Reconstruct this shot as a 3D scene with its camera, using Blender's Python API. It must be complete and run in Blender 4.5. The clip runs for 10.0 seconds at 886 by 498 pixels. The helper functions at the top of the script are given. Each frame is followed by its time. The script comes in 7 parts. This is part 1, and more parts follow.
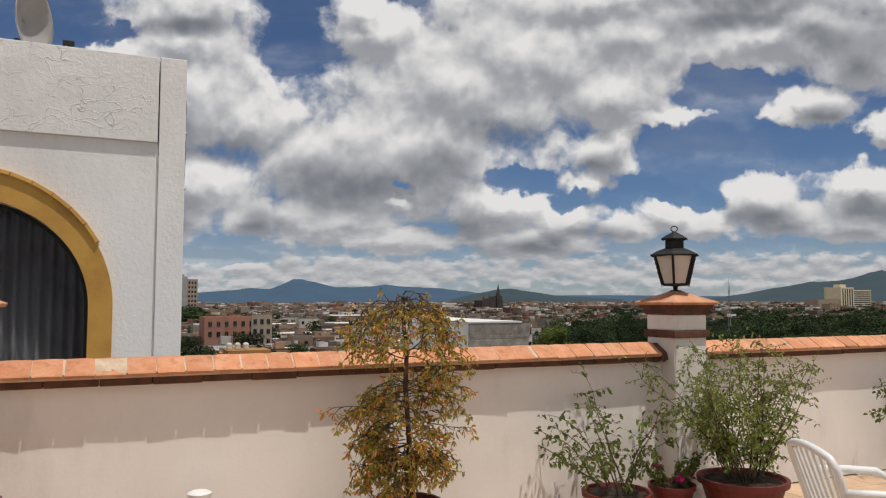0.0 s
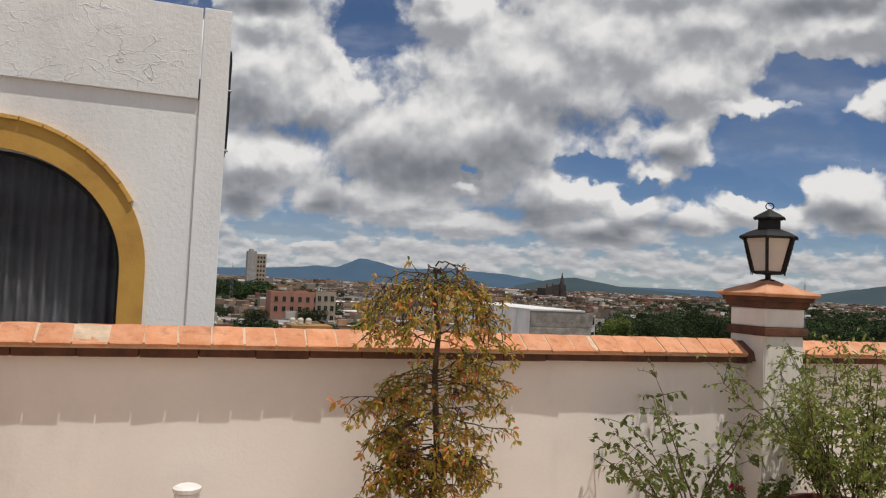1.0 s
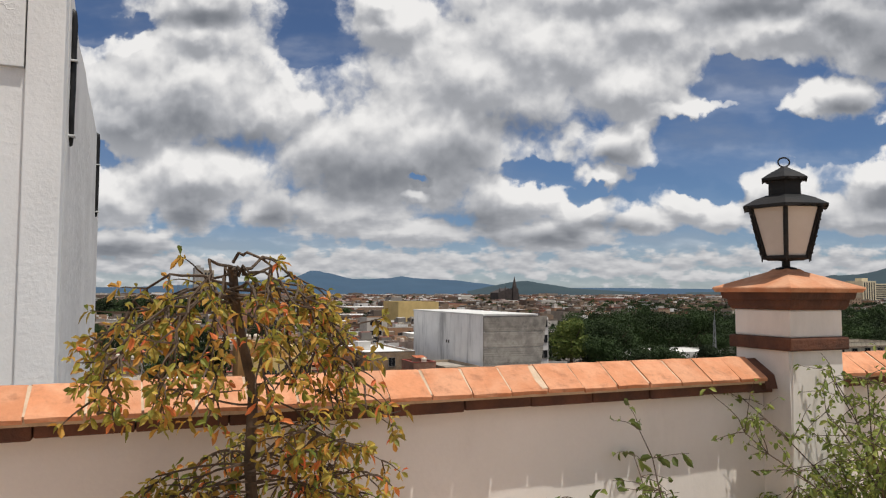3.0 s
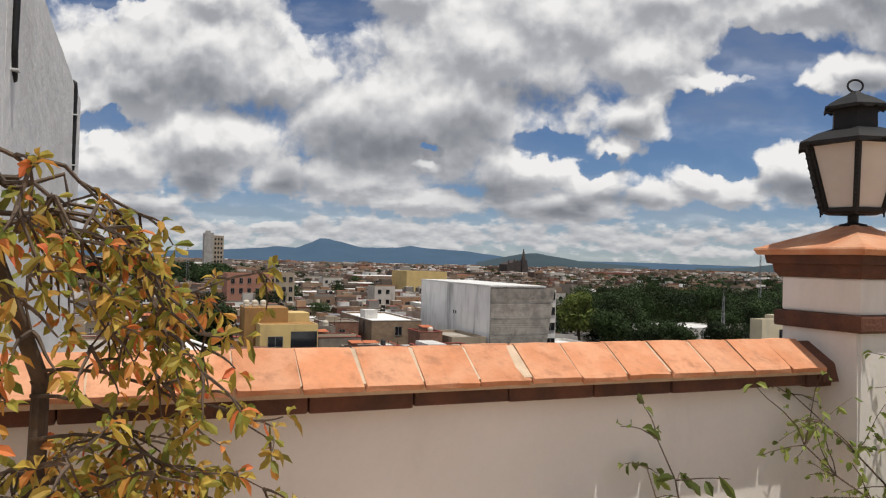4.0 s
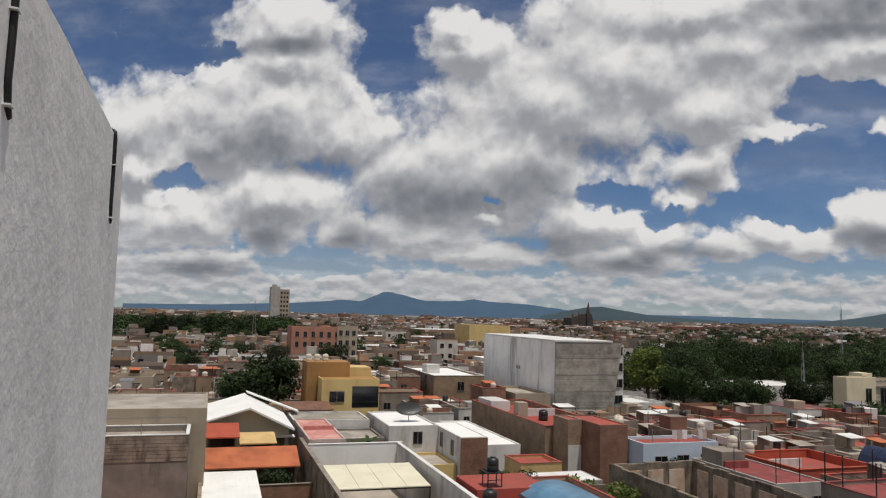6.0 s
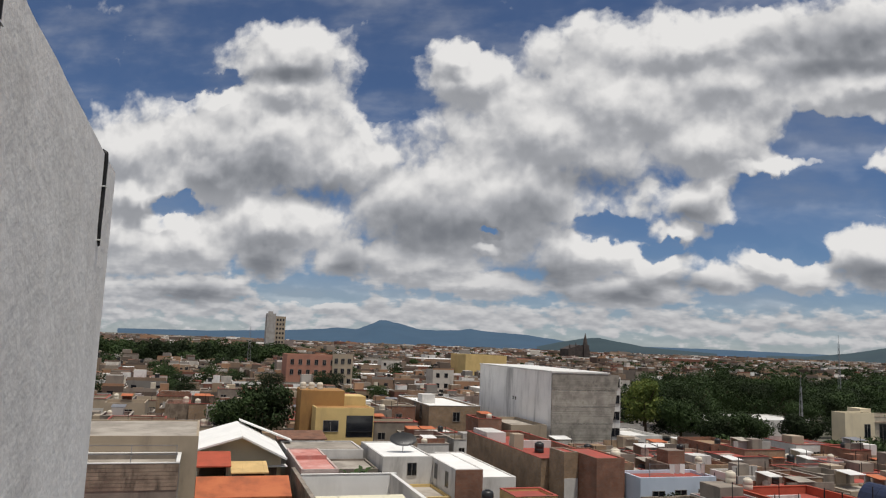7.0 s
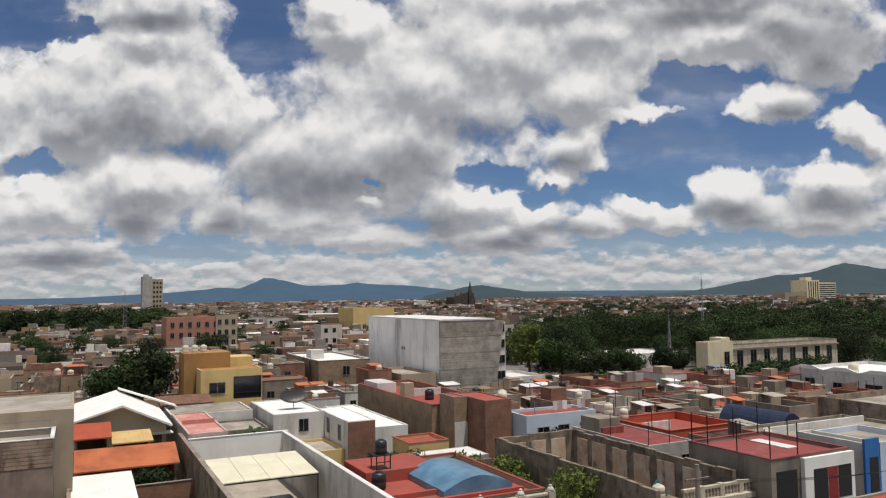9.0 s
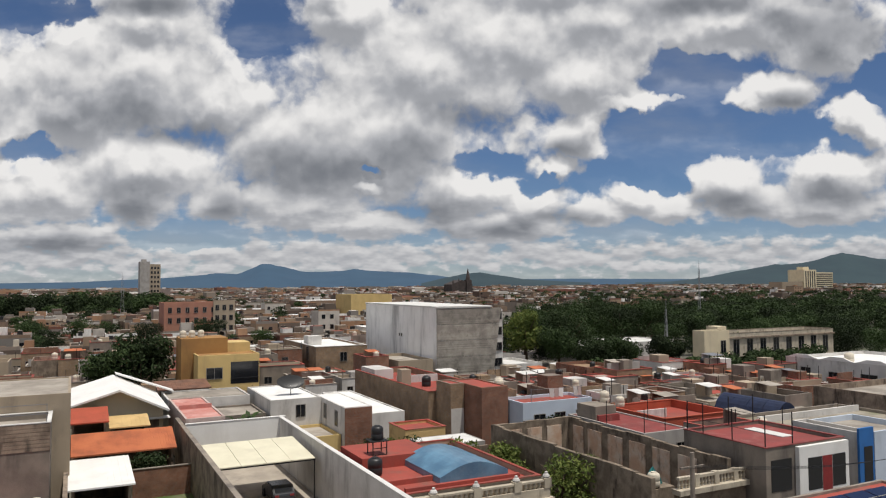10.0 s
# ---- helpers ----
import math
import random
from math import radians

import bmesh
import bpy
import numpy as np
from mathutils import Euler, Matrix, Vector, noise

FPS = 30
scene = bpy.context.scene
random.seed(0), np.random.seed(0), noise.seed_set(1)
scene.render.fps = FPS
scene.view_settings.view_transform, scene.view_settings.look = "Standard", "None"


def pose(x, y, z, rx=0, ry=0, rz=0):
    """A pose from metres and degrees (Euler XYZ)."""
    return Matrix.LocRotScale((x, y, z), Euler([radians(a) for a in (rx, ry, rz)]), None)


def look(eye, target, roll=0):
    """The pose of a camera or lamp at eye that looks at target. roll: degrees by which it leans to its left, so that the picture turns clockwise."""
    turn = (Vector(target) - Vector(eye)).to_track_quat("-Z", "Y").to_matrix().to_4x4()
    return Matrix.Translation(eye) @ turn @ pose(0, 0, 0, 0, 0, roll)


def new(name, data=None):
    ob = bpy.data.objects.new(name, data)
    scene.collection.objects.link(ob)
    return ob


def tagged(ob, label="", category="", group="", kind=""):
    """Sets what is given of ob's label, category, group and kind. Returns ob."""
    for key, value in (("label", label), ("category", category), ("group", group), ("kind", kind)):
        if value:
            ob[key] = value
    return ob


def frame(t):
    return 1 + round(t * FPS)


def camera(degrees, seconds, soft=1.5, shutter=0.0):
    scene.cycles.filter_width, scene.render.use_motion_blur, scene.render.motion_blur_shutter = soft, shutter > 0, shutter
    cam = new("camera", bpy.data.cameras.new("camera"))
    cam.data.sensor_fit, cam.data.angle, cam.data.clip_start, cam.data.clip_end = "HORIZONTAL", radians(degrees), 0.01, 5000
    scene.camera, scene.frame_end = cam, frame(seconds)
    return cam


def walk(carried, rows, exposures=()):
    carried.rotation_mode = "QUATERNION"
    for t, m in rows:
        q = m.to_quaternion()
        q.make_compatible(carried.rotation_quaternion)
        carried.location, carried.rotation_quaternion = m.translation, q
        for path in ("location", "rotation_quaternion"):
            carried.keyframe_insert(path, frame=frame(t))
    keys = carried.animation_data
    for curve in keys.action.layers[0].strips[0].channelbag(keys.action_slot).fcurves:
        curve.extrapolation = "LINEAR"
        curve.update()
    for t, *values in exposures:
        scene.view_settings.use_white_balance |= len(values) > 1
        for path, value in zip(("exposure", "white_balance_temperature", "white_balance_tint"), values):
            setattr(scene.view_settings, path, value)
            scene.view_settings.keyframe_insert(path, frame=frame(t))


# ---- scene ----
cam = camera(62.0, 10.0, soft=1.2)
PATH = [
    (0, (0.67, 0.436, 1.572), (1.49, 2.255, 1.708), -0.0),
    (0.3, (0.761, 0.617, 1.563), (1.46, 2.485, 1.717), 0.6),
    (0.5, (0.863, 0.751, 1.544), (1.577, 2.616, 1.659), 1.0),
    (1, (1.092, 1.105, 1.521), (1.751, 2.991, 1.611), 2.7),
    (1.5, (1.268, 1.493, 1.544), (2.019, 3.345, 1.614), 1.9),
    (2, (1.508, 1.851, 1.551), (2.342, 3.662, 1.702), 0.4),
    (2.5, (1.751, 2.198, 1.549), (2.547, 4.027, 1.690), -0.4),
    (4, (2.47, 3.210, 1.471), (3.228, 5.060, 1.505), 1.5),
    (4.5, (2.655, 3.520, 1.484), (3.444, 5.358, 1.497), 0.5),
    (5, (2.79, 3.844, 1.501), (3.472, 5.724, 1.545), 0.6),
    (5.5, (2.871, 4.083, 1.544), (3.497, 5.980, 1.645), 1.2),
    (6.8, (3.019, 4.443, 1.553), (3.58, 6.346, 1.804), 1.7),
    (7, (3.033, 4.475, 1.553), (3.627, 6.368, 1.805), 2.3),
    (7.5, (3.049, 4.508, 1.559), (3.704, 6.386, 1.770), 0.5),
    (8, (3.073, 4.560, 1.559), (3.852, 6.394, 1.734), -0.3),
    (8.5, (3.078, 4.615, 1.551), (3.948, 6.409, 1.715), -0.8),
    (9, (3.063, 4.654, 1.543), (3.953, 6.441, 1.671), -0.7),
    (9.5, (3.075, 4.692, 1.543), (3.903, 6.510, 1.635), -0.4),
    (10, (3.128, 4.722, 1.545), (4.023, 6.508, 1.638), -0.3),
]
walk(cam, [(t, look(eye, target, roll)) for t, eye, target, roll in PATH],
     exposures=[(0.0, -0.20), (2.5, -0.06), (4.6, 0.0), (5.5, -0.26), (7.0, -0.16), (9.5, -0.08), (10.0, -0.08)])

# ---------------------------------------------------------------- light
SUN_DIR = Vector((0.12, -0.24, 1.0)).normalized()
SUN_EL = math.asin(SUN_DIR.z)
SUN_AZ = math.atan2(SUN_DIR.x, SUN_DIR.y)
sun = new("sun", bpy.data.lights.new("sun", "SUN"))
sun.data.energy, sun.data.angle, sun.data.color = 3.9, radians(0.6), (1.0, 0.95, 0.87)
sun.matrix_world = look(SUN_DIR * 50, (0, 0, 0))

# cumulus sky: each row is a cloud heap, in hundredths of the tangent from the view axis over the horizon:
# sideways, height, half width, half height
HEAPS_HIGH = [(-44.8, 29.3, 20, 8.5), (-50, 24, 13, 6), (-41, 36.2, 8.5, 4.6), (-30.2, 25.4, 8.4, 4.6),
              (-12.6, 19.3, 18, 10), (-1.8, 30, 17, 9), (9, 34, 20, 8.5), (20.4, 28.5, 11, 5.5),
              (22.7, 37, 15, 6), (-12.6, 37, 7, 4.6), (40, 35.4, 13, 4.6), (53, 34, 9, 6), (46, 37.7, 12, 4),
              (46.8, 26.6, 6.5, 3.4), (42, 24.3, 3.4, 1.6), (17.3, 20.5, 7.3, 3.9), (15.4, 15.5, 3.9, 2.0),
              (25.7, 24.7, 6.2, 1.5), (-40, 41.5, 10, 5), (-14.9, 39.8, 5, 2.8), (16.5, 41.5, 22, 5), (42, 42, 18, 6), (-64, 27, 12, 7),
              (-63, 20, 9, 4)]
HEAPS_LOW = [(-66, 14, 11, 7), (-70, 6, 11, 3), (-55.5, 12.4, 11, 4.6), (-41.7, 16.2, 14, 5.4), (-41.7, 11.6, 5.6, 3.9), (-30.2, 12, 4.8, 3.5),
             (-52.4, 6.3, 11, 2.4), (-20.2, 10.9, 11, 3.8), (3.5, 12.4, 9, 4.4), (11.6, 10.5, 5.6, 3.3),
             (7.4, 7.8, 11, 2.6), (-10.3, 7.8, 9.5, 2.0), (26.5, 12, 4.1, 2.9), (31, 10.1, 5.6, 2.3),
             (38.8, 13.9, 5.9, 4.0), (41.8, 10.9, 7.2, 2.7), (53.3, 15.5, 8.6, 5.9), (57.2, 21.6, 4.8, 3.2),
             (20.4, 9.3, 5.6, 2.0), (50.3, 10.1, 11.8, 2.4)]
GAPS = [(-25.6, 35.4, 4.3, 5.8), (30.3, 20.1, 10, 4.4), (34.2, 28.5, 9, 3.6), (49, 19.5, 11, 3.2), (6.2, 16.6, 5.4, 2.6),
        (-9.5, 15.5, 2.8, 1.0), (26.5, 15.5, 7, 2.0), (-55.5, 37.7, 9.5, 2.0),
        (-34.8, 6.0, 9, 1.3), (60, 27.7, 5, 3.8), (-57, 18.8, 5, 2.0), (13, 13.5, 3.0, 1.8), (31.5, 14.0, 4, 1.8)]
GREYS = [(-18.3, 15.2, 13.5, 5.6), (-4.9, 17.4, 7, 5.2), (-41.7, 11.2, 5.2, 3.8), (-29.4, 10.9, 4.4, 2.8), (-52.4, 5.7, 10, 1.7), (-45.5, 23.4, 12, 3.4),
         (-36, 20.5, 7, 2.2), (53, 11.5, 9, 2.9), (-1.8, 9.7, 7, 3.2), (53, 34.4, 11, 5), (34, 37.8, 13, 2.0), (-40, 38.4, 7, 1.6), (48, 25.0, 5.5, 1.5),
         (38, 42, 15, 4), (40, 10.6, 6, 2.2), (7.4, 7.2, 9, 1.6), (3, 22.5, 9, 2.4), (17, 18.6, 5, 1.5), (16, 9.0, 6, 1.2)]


def link(tree, a, b):
    tree.links.new(a, b)


def op(tree, kind, a, b=None, c=None, clamp=False):
    """A Math node; numbers or sockets go in, its socket comes out."""
    n = tree.nodes.new("ShaderNodeMath")
    n.operation, n.use_clamp = kind, clamp
    for i, v in enumerate((a, b, c)):
        if v is None:
            continue
        if isinstance(v, (int, float)):
            n.inputs[i].default_value = v
        else:
            link(tree, v, n.inputs[i])
    return n.outputs[0]


def vec(tree, kind, a, b=None, c=None, out=0):
    n = tree.nodes.new("ShaderNodeVectorMath")
    n.operation = kind
    for i, v in enumerate((a, b, c)):
        if v is None:
            continue
        if isinstance(v, (tuple, list, Vector)):
            n.inputs[i].default_value = tuple(v)
        else:
            link(tree, v, n.inputs[i])
    return n.outputs[out]


def ramp(tree, value, lo, hi):
    n = tree.nodes.new("ShaderNodeMapRange")
    n.interpolation_type = "SMOOTHSTEP"
    link(tree, value, n.inputs["Value"])
    n.inputs["From Min"].default_value, n.inputs["From Max"].default_value = lo, hi
    return n.outputs["Result"]


def fbm(tree, vector, scale, detail, rough=0.55):
    n = tree.nodes.new("ShaderNodeTexNoise")
    n.inputs["Scale"].default_value, n.inputs["Detail"].default_value, n.inputs["Roughness"].default_value = scale, detail, rough
    link(tree, vector, n.inputs["Vector"])
    return n.outputs["Factor"] if "Factor" in n.outputs else n.outputs[0]


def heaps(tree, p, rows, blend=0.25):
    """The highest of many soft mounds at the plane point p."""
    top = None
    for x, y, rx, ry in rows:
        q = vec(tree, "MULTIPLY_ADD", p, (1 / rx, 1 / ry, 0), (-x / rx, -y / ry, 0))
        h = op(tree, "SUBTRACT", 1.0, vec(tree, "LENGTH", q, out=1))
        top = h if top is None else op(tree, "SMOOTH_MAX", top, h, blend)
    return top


def comb_step(tree, far):
    """The step up towards the light, shorter near the horizon."""
    c = tree.nodes.new("ShaderNodeCombineXYZ")
    link(tree, op(tree, "MULTIPLY_ADD", far, 0.4, 0.1), c.inputs[0])
    link(tree, op(tree, "MULTIPLY_ADD", far, 1.9, 0.6), c.inputs[1])
    return c.outputs[0]


def make_world():
    world = bpy.data.worlds.new("sky")
    scene.world = world
    world.use_nodes = True
    t = world.node_tree
    t.nodes.clear()
    out, bg = t.nodes.new("ShaderNodeOutputWorld"), t.nodes.new("ShaderNodeBackground")
    link(t, bg.outputs[0], out.inputs[0])
    sky = t.nodes.new("ShaderNodeTexSky")
    sky.sky_type, sky.sun_disc, sky.sun_elevation, sky.sun_rotation = "NISHITA", False, SUN_EL, SUN_AZ
    sky.altitude, sky.air_density, sky.dust_density, sky.ozone_density = 1500, 1.0, 0.6, 2.0
    co = t.nodes.new("ShaderNodeTexCoord").outputs["Generated"]
    ahead = op(t, "MAXIMUM", vec(t, "DOT_PRODUCT", co, (0.448, 0.894, 0), out=1), 0.2)
    side = vec(t, "DOT_PRODUCT", co, (0.894, -0.448, 0), out=1)
    sep = t.nodes.new("ShaderNodeSeparateXYZ")
    link(t, co, sep.inputs[0])
    u = op(t, "MULTIPLY", op(t, "DIVIDE", side, ahead), 100)
    v = op(t, "MULTIPLY", op(t, "DIVIDE", sep.outputs[2], ahead), 100)
    comb = t.nodes.new("ShaderNodeCombineXYZ")
    link(t, u, comb.inputs[0])
    link(t, v, comb.inputs[1])
    flat = comb.outputs[0]
    # ragged outlines: the plane is pushed about by noise at two sizes, less towards the horizon
    far = ramp(t, v, 1.0, 16.0)

    def density(p, soft=False):
        big = vec(t, "SUBTRACT", fbm_colour(t, p, 0.16, 3), (0.5, 0.5, 0.5))
        small = vec(t, "SUBTRACT", fbm_colour(t, p, 0.6, 4), (0.5, 0.5, 0.5))
        amount = op(t, "MULTIPLY_ADD", far, 5.0, 1.2)
        push = vec(t, "SCALE", big)
        link(t, amount, push.node.inputs["Scale"])
        push2 = vec(t, "SCALE", small)
        link(t, op(t, "MULTIPLY_ADD", far, 0.9 if soft else 1.9, 0.3 if soft else 0.7), push2.node.inputs["Scale"])
        q = vec(t, "ADD", p, vec(t, "ADD", push, push2))
        stretch = vec(t, "MULTIPLY", p, (0.8, 1.9, 1.0))
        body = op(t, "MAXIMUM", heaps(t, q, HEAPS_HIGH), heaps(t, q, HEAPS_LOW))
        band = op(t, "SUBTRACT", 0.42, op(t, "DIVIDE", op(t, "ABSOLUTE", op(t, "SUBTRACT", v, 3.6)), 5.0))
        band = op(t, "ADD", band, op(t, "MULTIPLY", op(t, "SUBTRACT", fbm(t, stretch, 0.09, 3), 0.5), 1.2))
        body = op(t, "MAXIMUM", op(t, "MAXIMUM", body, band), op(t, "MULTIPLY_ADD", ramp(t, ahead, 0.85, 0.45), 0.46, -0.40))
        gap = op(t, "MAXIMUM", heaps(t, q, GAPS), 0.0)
        coarse = fbm(t, p, 0.17, 2 if soft else 6, 0.47)
        fine = fbm(t, stretch, 0.42, 2 if soft else 6, 0.5)
        mixn = t.nodes.new("ShaderNodeMix")
        link(t, far, mixn.inputs[0])
        link(t, fine, mixn.inputs[2])
        link(t, coarse, mixn.inputs[3])
        puff = t.nodes.new("ShaderNodeTexVoronoi")
        puff.feature, puff.inputs["Scale"].default_value = "SMOOTH_F1", 0.42
        puff.inputs["Detail"].default_value, puff.inputs["Roughness"].default_value = (0.6 if soft else 2.5), 0.5
        link(t, q, puff.inputs["Vector"])
        n = op(t, "MULTIPLY", op(t, "SUBTRACT", mixn.outputs[0], 0.5), op(t, "MULTIPLY_ADD", far, -0.75, 1.7))
        n = op(t, "ADD", n, op(t, "MULTIPLY", op(t, "SUBTRACT", 0.42, puff.outputs["Distance"]), 0.22))
        d = op(t, "SUBTRACT", op(t, "MULTIPLY_ADD", body, 0.8, 0.22), op(t, "MULTIPLY", gap, 1.1))
        return op(t, "ADD", d, n)

    here = density(flat)
    body = density(flat, True)
    above = density(vec(t, "MULTIPLY_ADD", comb_step(t, far), (1, 1, 0), flat), True)
    alpha = ramp(t, here, -0.06, 0.34)
    # thin veil between the heaps, thicker towards the horizon
    veil = op(t, "MULTIPLY_ADD", ramp(t, fbm(t, vec(t, "MULTIPLY", flat, (0.6, 1.6, 1.0)), 0.07, 5), 0.42, 0.72), 0.26, op(t, "MULTIPLY_ADD", ramp(t, v, 14.0, 1.0), 0.32, 0.03))
    alpha = op(t, "MAXIMUM", alpha, veil)
    # a cloud is bright where it thins out upwards and grey where more cloud lies over it
    lit = ramp(t, op(t, "SUBTRACT", op(t, "MULTIPLY_ADD", here, 0.55, op(t, "MULTIPLY", body, 0.45)), above), -0.46, 0.52)
    thick = ramp(t, body, 0.2, 1.2)
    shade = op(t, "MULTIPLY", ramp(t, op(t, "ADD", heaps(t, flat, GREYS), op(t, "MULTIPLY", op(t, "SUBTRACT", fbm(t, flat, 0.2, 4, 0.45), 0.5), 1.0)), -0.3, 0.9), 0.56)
    light = op(t, "MULTIPLY_ADD", lit, op(t, "MULTIPLY_ADD", far, 0.40, 0.34), op(t, "MULTIPLY_ADD", far, -0.16, 0.56))
    light = op(t, "MULTIPLY", light, op(t, "SUBTRACT", 1.0, shade))
    light = op(t, "MULTIPLY", light, op(t, "MULTIPLY_ADD", far, 0.14, 0.86))
    light = op(t, "SUBTRACT", light, op(t, "MULTIPLY", thick, 0.10), clamp=True)
    cr = t.nodes.new("ShaderNodeValToRGB")
    cr.color_ramp.elements[0].position, cr.color_ramp.elements[0].color = 0.12, (0.19, 0.205, 0.235, 1)
    cr.color_ramp.elements[1].position, cr.color_ramp.elements[1].color = 1.0, (1.0, 0.985, 0.97, 1)
    e = cr.color_ramp.elements.new(0.5)
    e.color = (0.50, 0.51, 0.54, 1)
    link(t, light, cr.inputs[0])
    cloud = vec(t, "SCALE", cr.outputs[0])
    cloud.node.inputs["Scale"].default_value = CLOUD_GAIN
    blue = vec(t, "MULTIPLY", sky.outputs[0], SKY_GAIN)
    mix = t.nodes.new("ShaderNodeMix")
    mix.data_type = "RGBA"
    link(t, alpha, mix.inputs[0])
    link(t, blue, mix.inputs[6])
    link(t, cloud, mix.inputs[7])
    link(t, mix.outputs[2], bg.inputs[0])
    bg.inputs[1].default_value = 0.1


def fbm_colour(tree, vector, scale, detail):
    n = tree.nodes.new("ShaderNodeTexNoise")
    n.inputs["Scale"].default_value, n.inputs["Detail"].default_value = scale, detail
    link(tree, vector, n.inputs["Vector"])
    return n.outputs["Color"]


CLOUD_GAIN = 8.7
SKY_GAIN = (0.46, 0.56, 0.70)
make_world()

# ---------------------------------------------------------------- materials
def material(name, colour, rough=0.8, second=None, scale=3.0, grain=0.12, bump=0.3, bump_scale=40.0, stain=None,
             stain_scale=0.6, stain_amount=0.5, metal=0.0, per_object=0.0, per_island=0.0, streak=1.0, spec=0.3):
    """A painted, plastered or fired surface: two colours in drifting patches, fine grain, stains and relief, sized in metres."""
    m = bpy.data.materials.new(name)
    m.use_nodes = True
    t = m.node_tree
    b = t.nodes["Principled BSDF"]
    b.inputs["Roughness"].default_value, b.inputs["Metallic"].default_value = rough, metal
    b.inputs["Specular IOR Level"].default_value = spec
    pos = t.nodes.new("ShaderNodeNewGeometry").outputs["Position"]
    if streak != 1.0:
        pos_s = vec(t, "MULTIPLY", pos, (1, 1, 1 / streak))
    else:
        pos_s = pos
    second = second or tuple(c * 0.8 for c in colour)

    def mixed(fac, a, b_):
        n = t.nodes.new("ShaderNodeMix")
        n.data_type = "RGBA"
        link(t, fac, n.inputs[0])
        for i, v in ((6, a), (7, b_)):
            if isinstance(v, tuple):
                n.inputs[i].default_value = (*v, 1)
            else:
                link(t, v, n.inputs[i])
        return n.outputs[2]
    col = mixed(ramp(t, fbm(t, pos, scale, 5), 0.35, 0.68), tuple(colour), tuple(second))
    if stain:
        f = op(t, "MULTIPLY", ramp(t, fbm(t, pos_s, stain_scale, 8, 0.65), 0.5, 0.72), stain_amount)
        col = mixed(f, col, tuple(stain))
    g = fbm(t, pos, bump_scale, 4, 0.6)
    value = op(t, "MULTIPLY_ADD", op(t, "SUBTRACT", g, 0.5), grain * 2, 1.0)
    if per_object:
        r = t.nodes.new("ShaderNodeObjectInfo").outputs["Random"]
        value = op(t, "MULTIPLY", value, op(t, "MULTIPLY_ADD", r, per_object, 1 - per_object / 2))
    if per_island:
        r = t.nodes.new("ShaderNodeNewGeometry").outputs["Random Per Island"]
        value = op(t, "MULTIPLY", value, op(t, "MULTIPLY_ADD", r, per_island, 1 - per_island / 2))
    s = vec(t, "SCALE", col)
    link(t, value, s.node.inputs["Scale"])
    link(t, s, b.inputs["Base Color"])
    if bump:
        n = t.nodes.new("ShaderNodeBump")
        n.inputs["Strength"].default_value, n.inputs["Distance"].default_value = bump, 0.4 / bump_scale
        link(t, g, n.inputs["Height"])
        link(t, n.outputs[0], b.inputs["Normal"])
    return m


def island_palette(name, colours, rough=0.85, scale=0.8, stain=(0.12, 0.1, 0.09), stain_amount=0.35):
    """One surface whose loose pieces take their colour at random from a row of paints, with weathering."""
    m = bpy.data.materials.new(name)
    m.use_nodes = True
    t = m.node_tree
    b = t.nodes["Principled BSDF"]
    b.inputs["Roughness"].default_value, b.inputs["Specular IOR Level"].default_value = rough, 0.2
    geo = t.nodes.new("ShaderNodeNewGeometry")
    cr = t.nodes.new("ShaderNodeValToRGB")
    cr.color_ramp.interpolation = "CONSTANT"
    els = cr.color_ramp.elements
    els[0].color = (*colours[0], 1)
    els[1].position, els[1].color = 1 / len(colours), (*colours[1], 1)
    for i, c in enumerate(colours[2:], 2):
        e = els.new(i / len(colours))
        e.color = (*c, 1)
    link(t, geo.outputs["Random Per Island"], cr.inputs[0])
    n = t.nodes.new("ShaderNodeMix")
    n.data_type = "RGBA"
    pos = vec(t, "MULTIPLY", geo.outputs["Position"], (1, 1, 0.5))
    link(t, op(t, "MULTIPLY", ramp(t, fbm(t, pos, scale, 7, 0.62), 0.48, 0.7), stain_amount), n.inputs[0])
    link(t, cr.outputs[0], n.inputs[6])
    n.inputs[7].default_value = (*stain, 1)
    link(t, n.outputs[2], b.inputs["Base Color"])
    return m


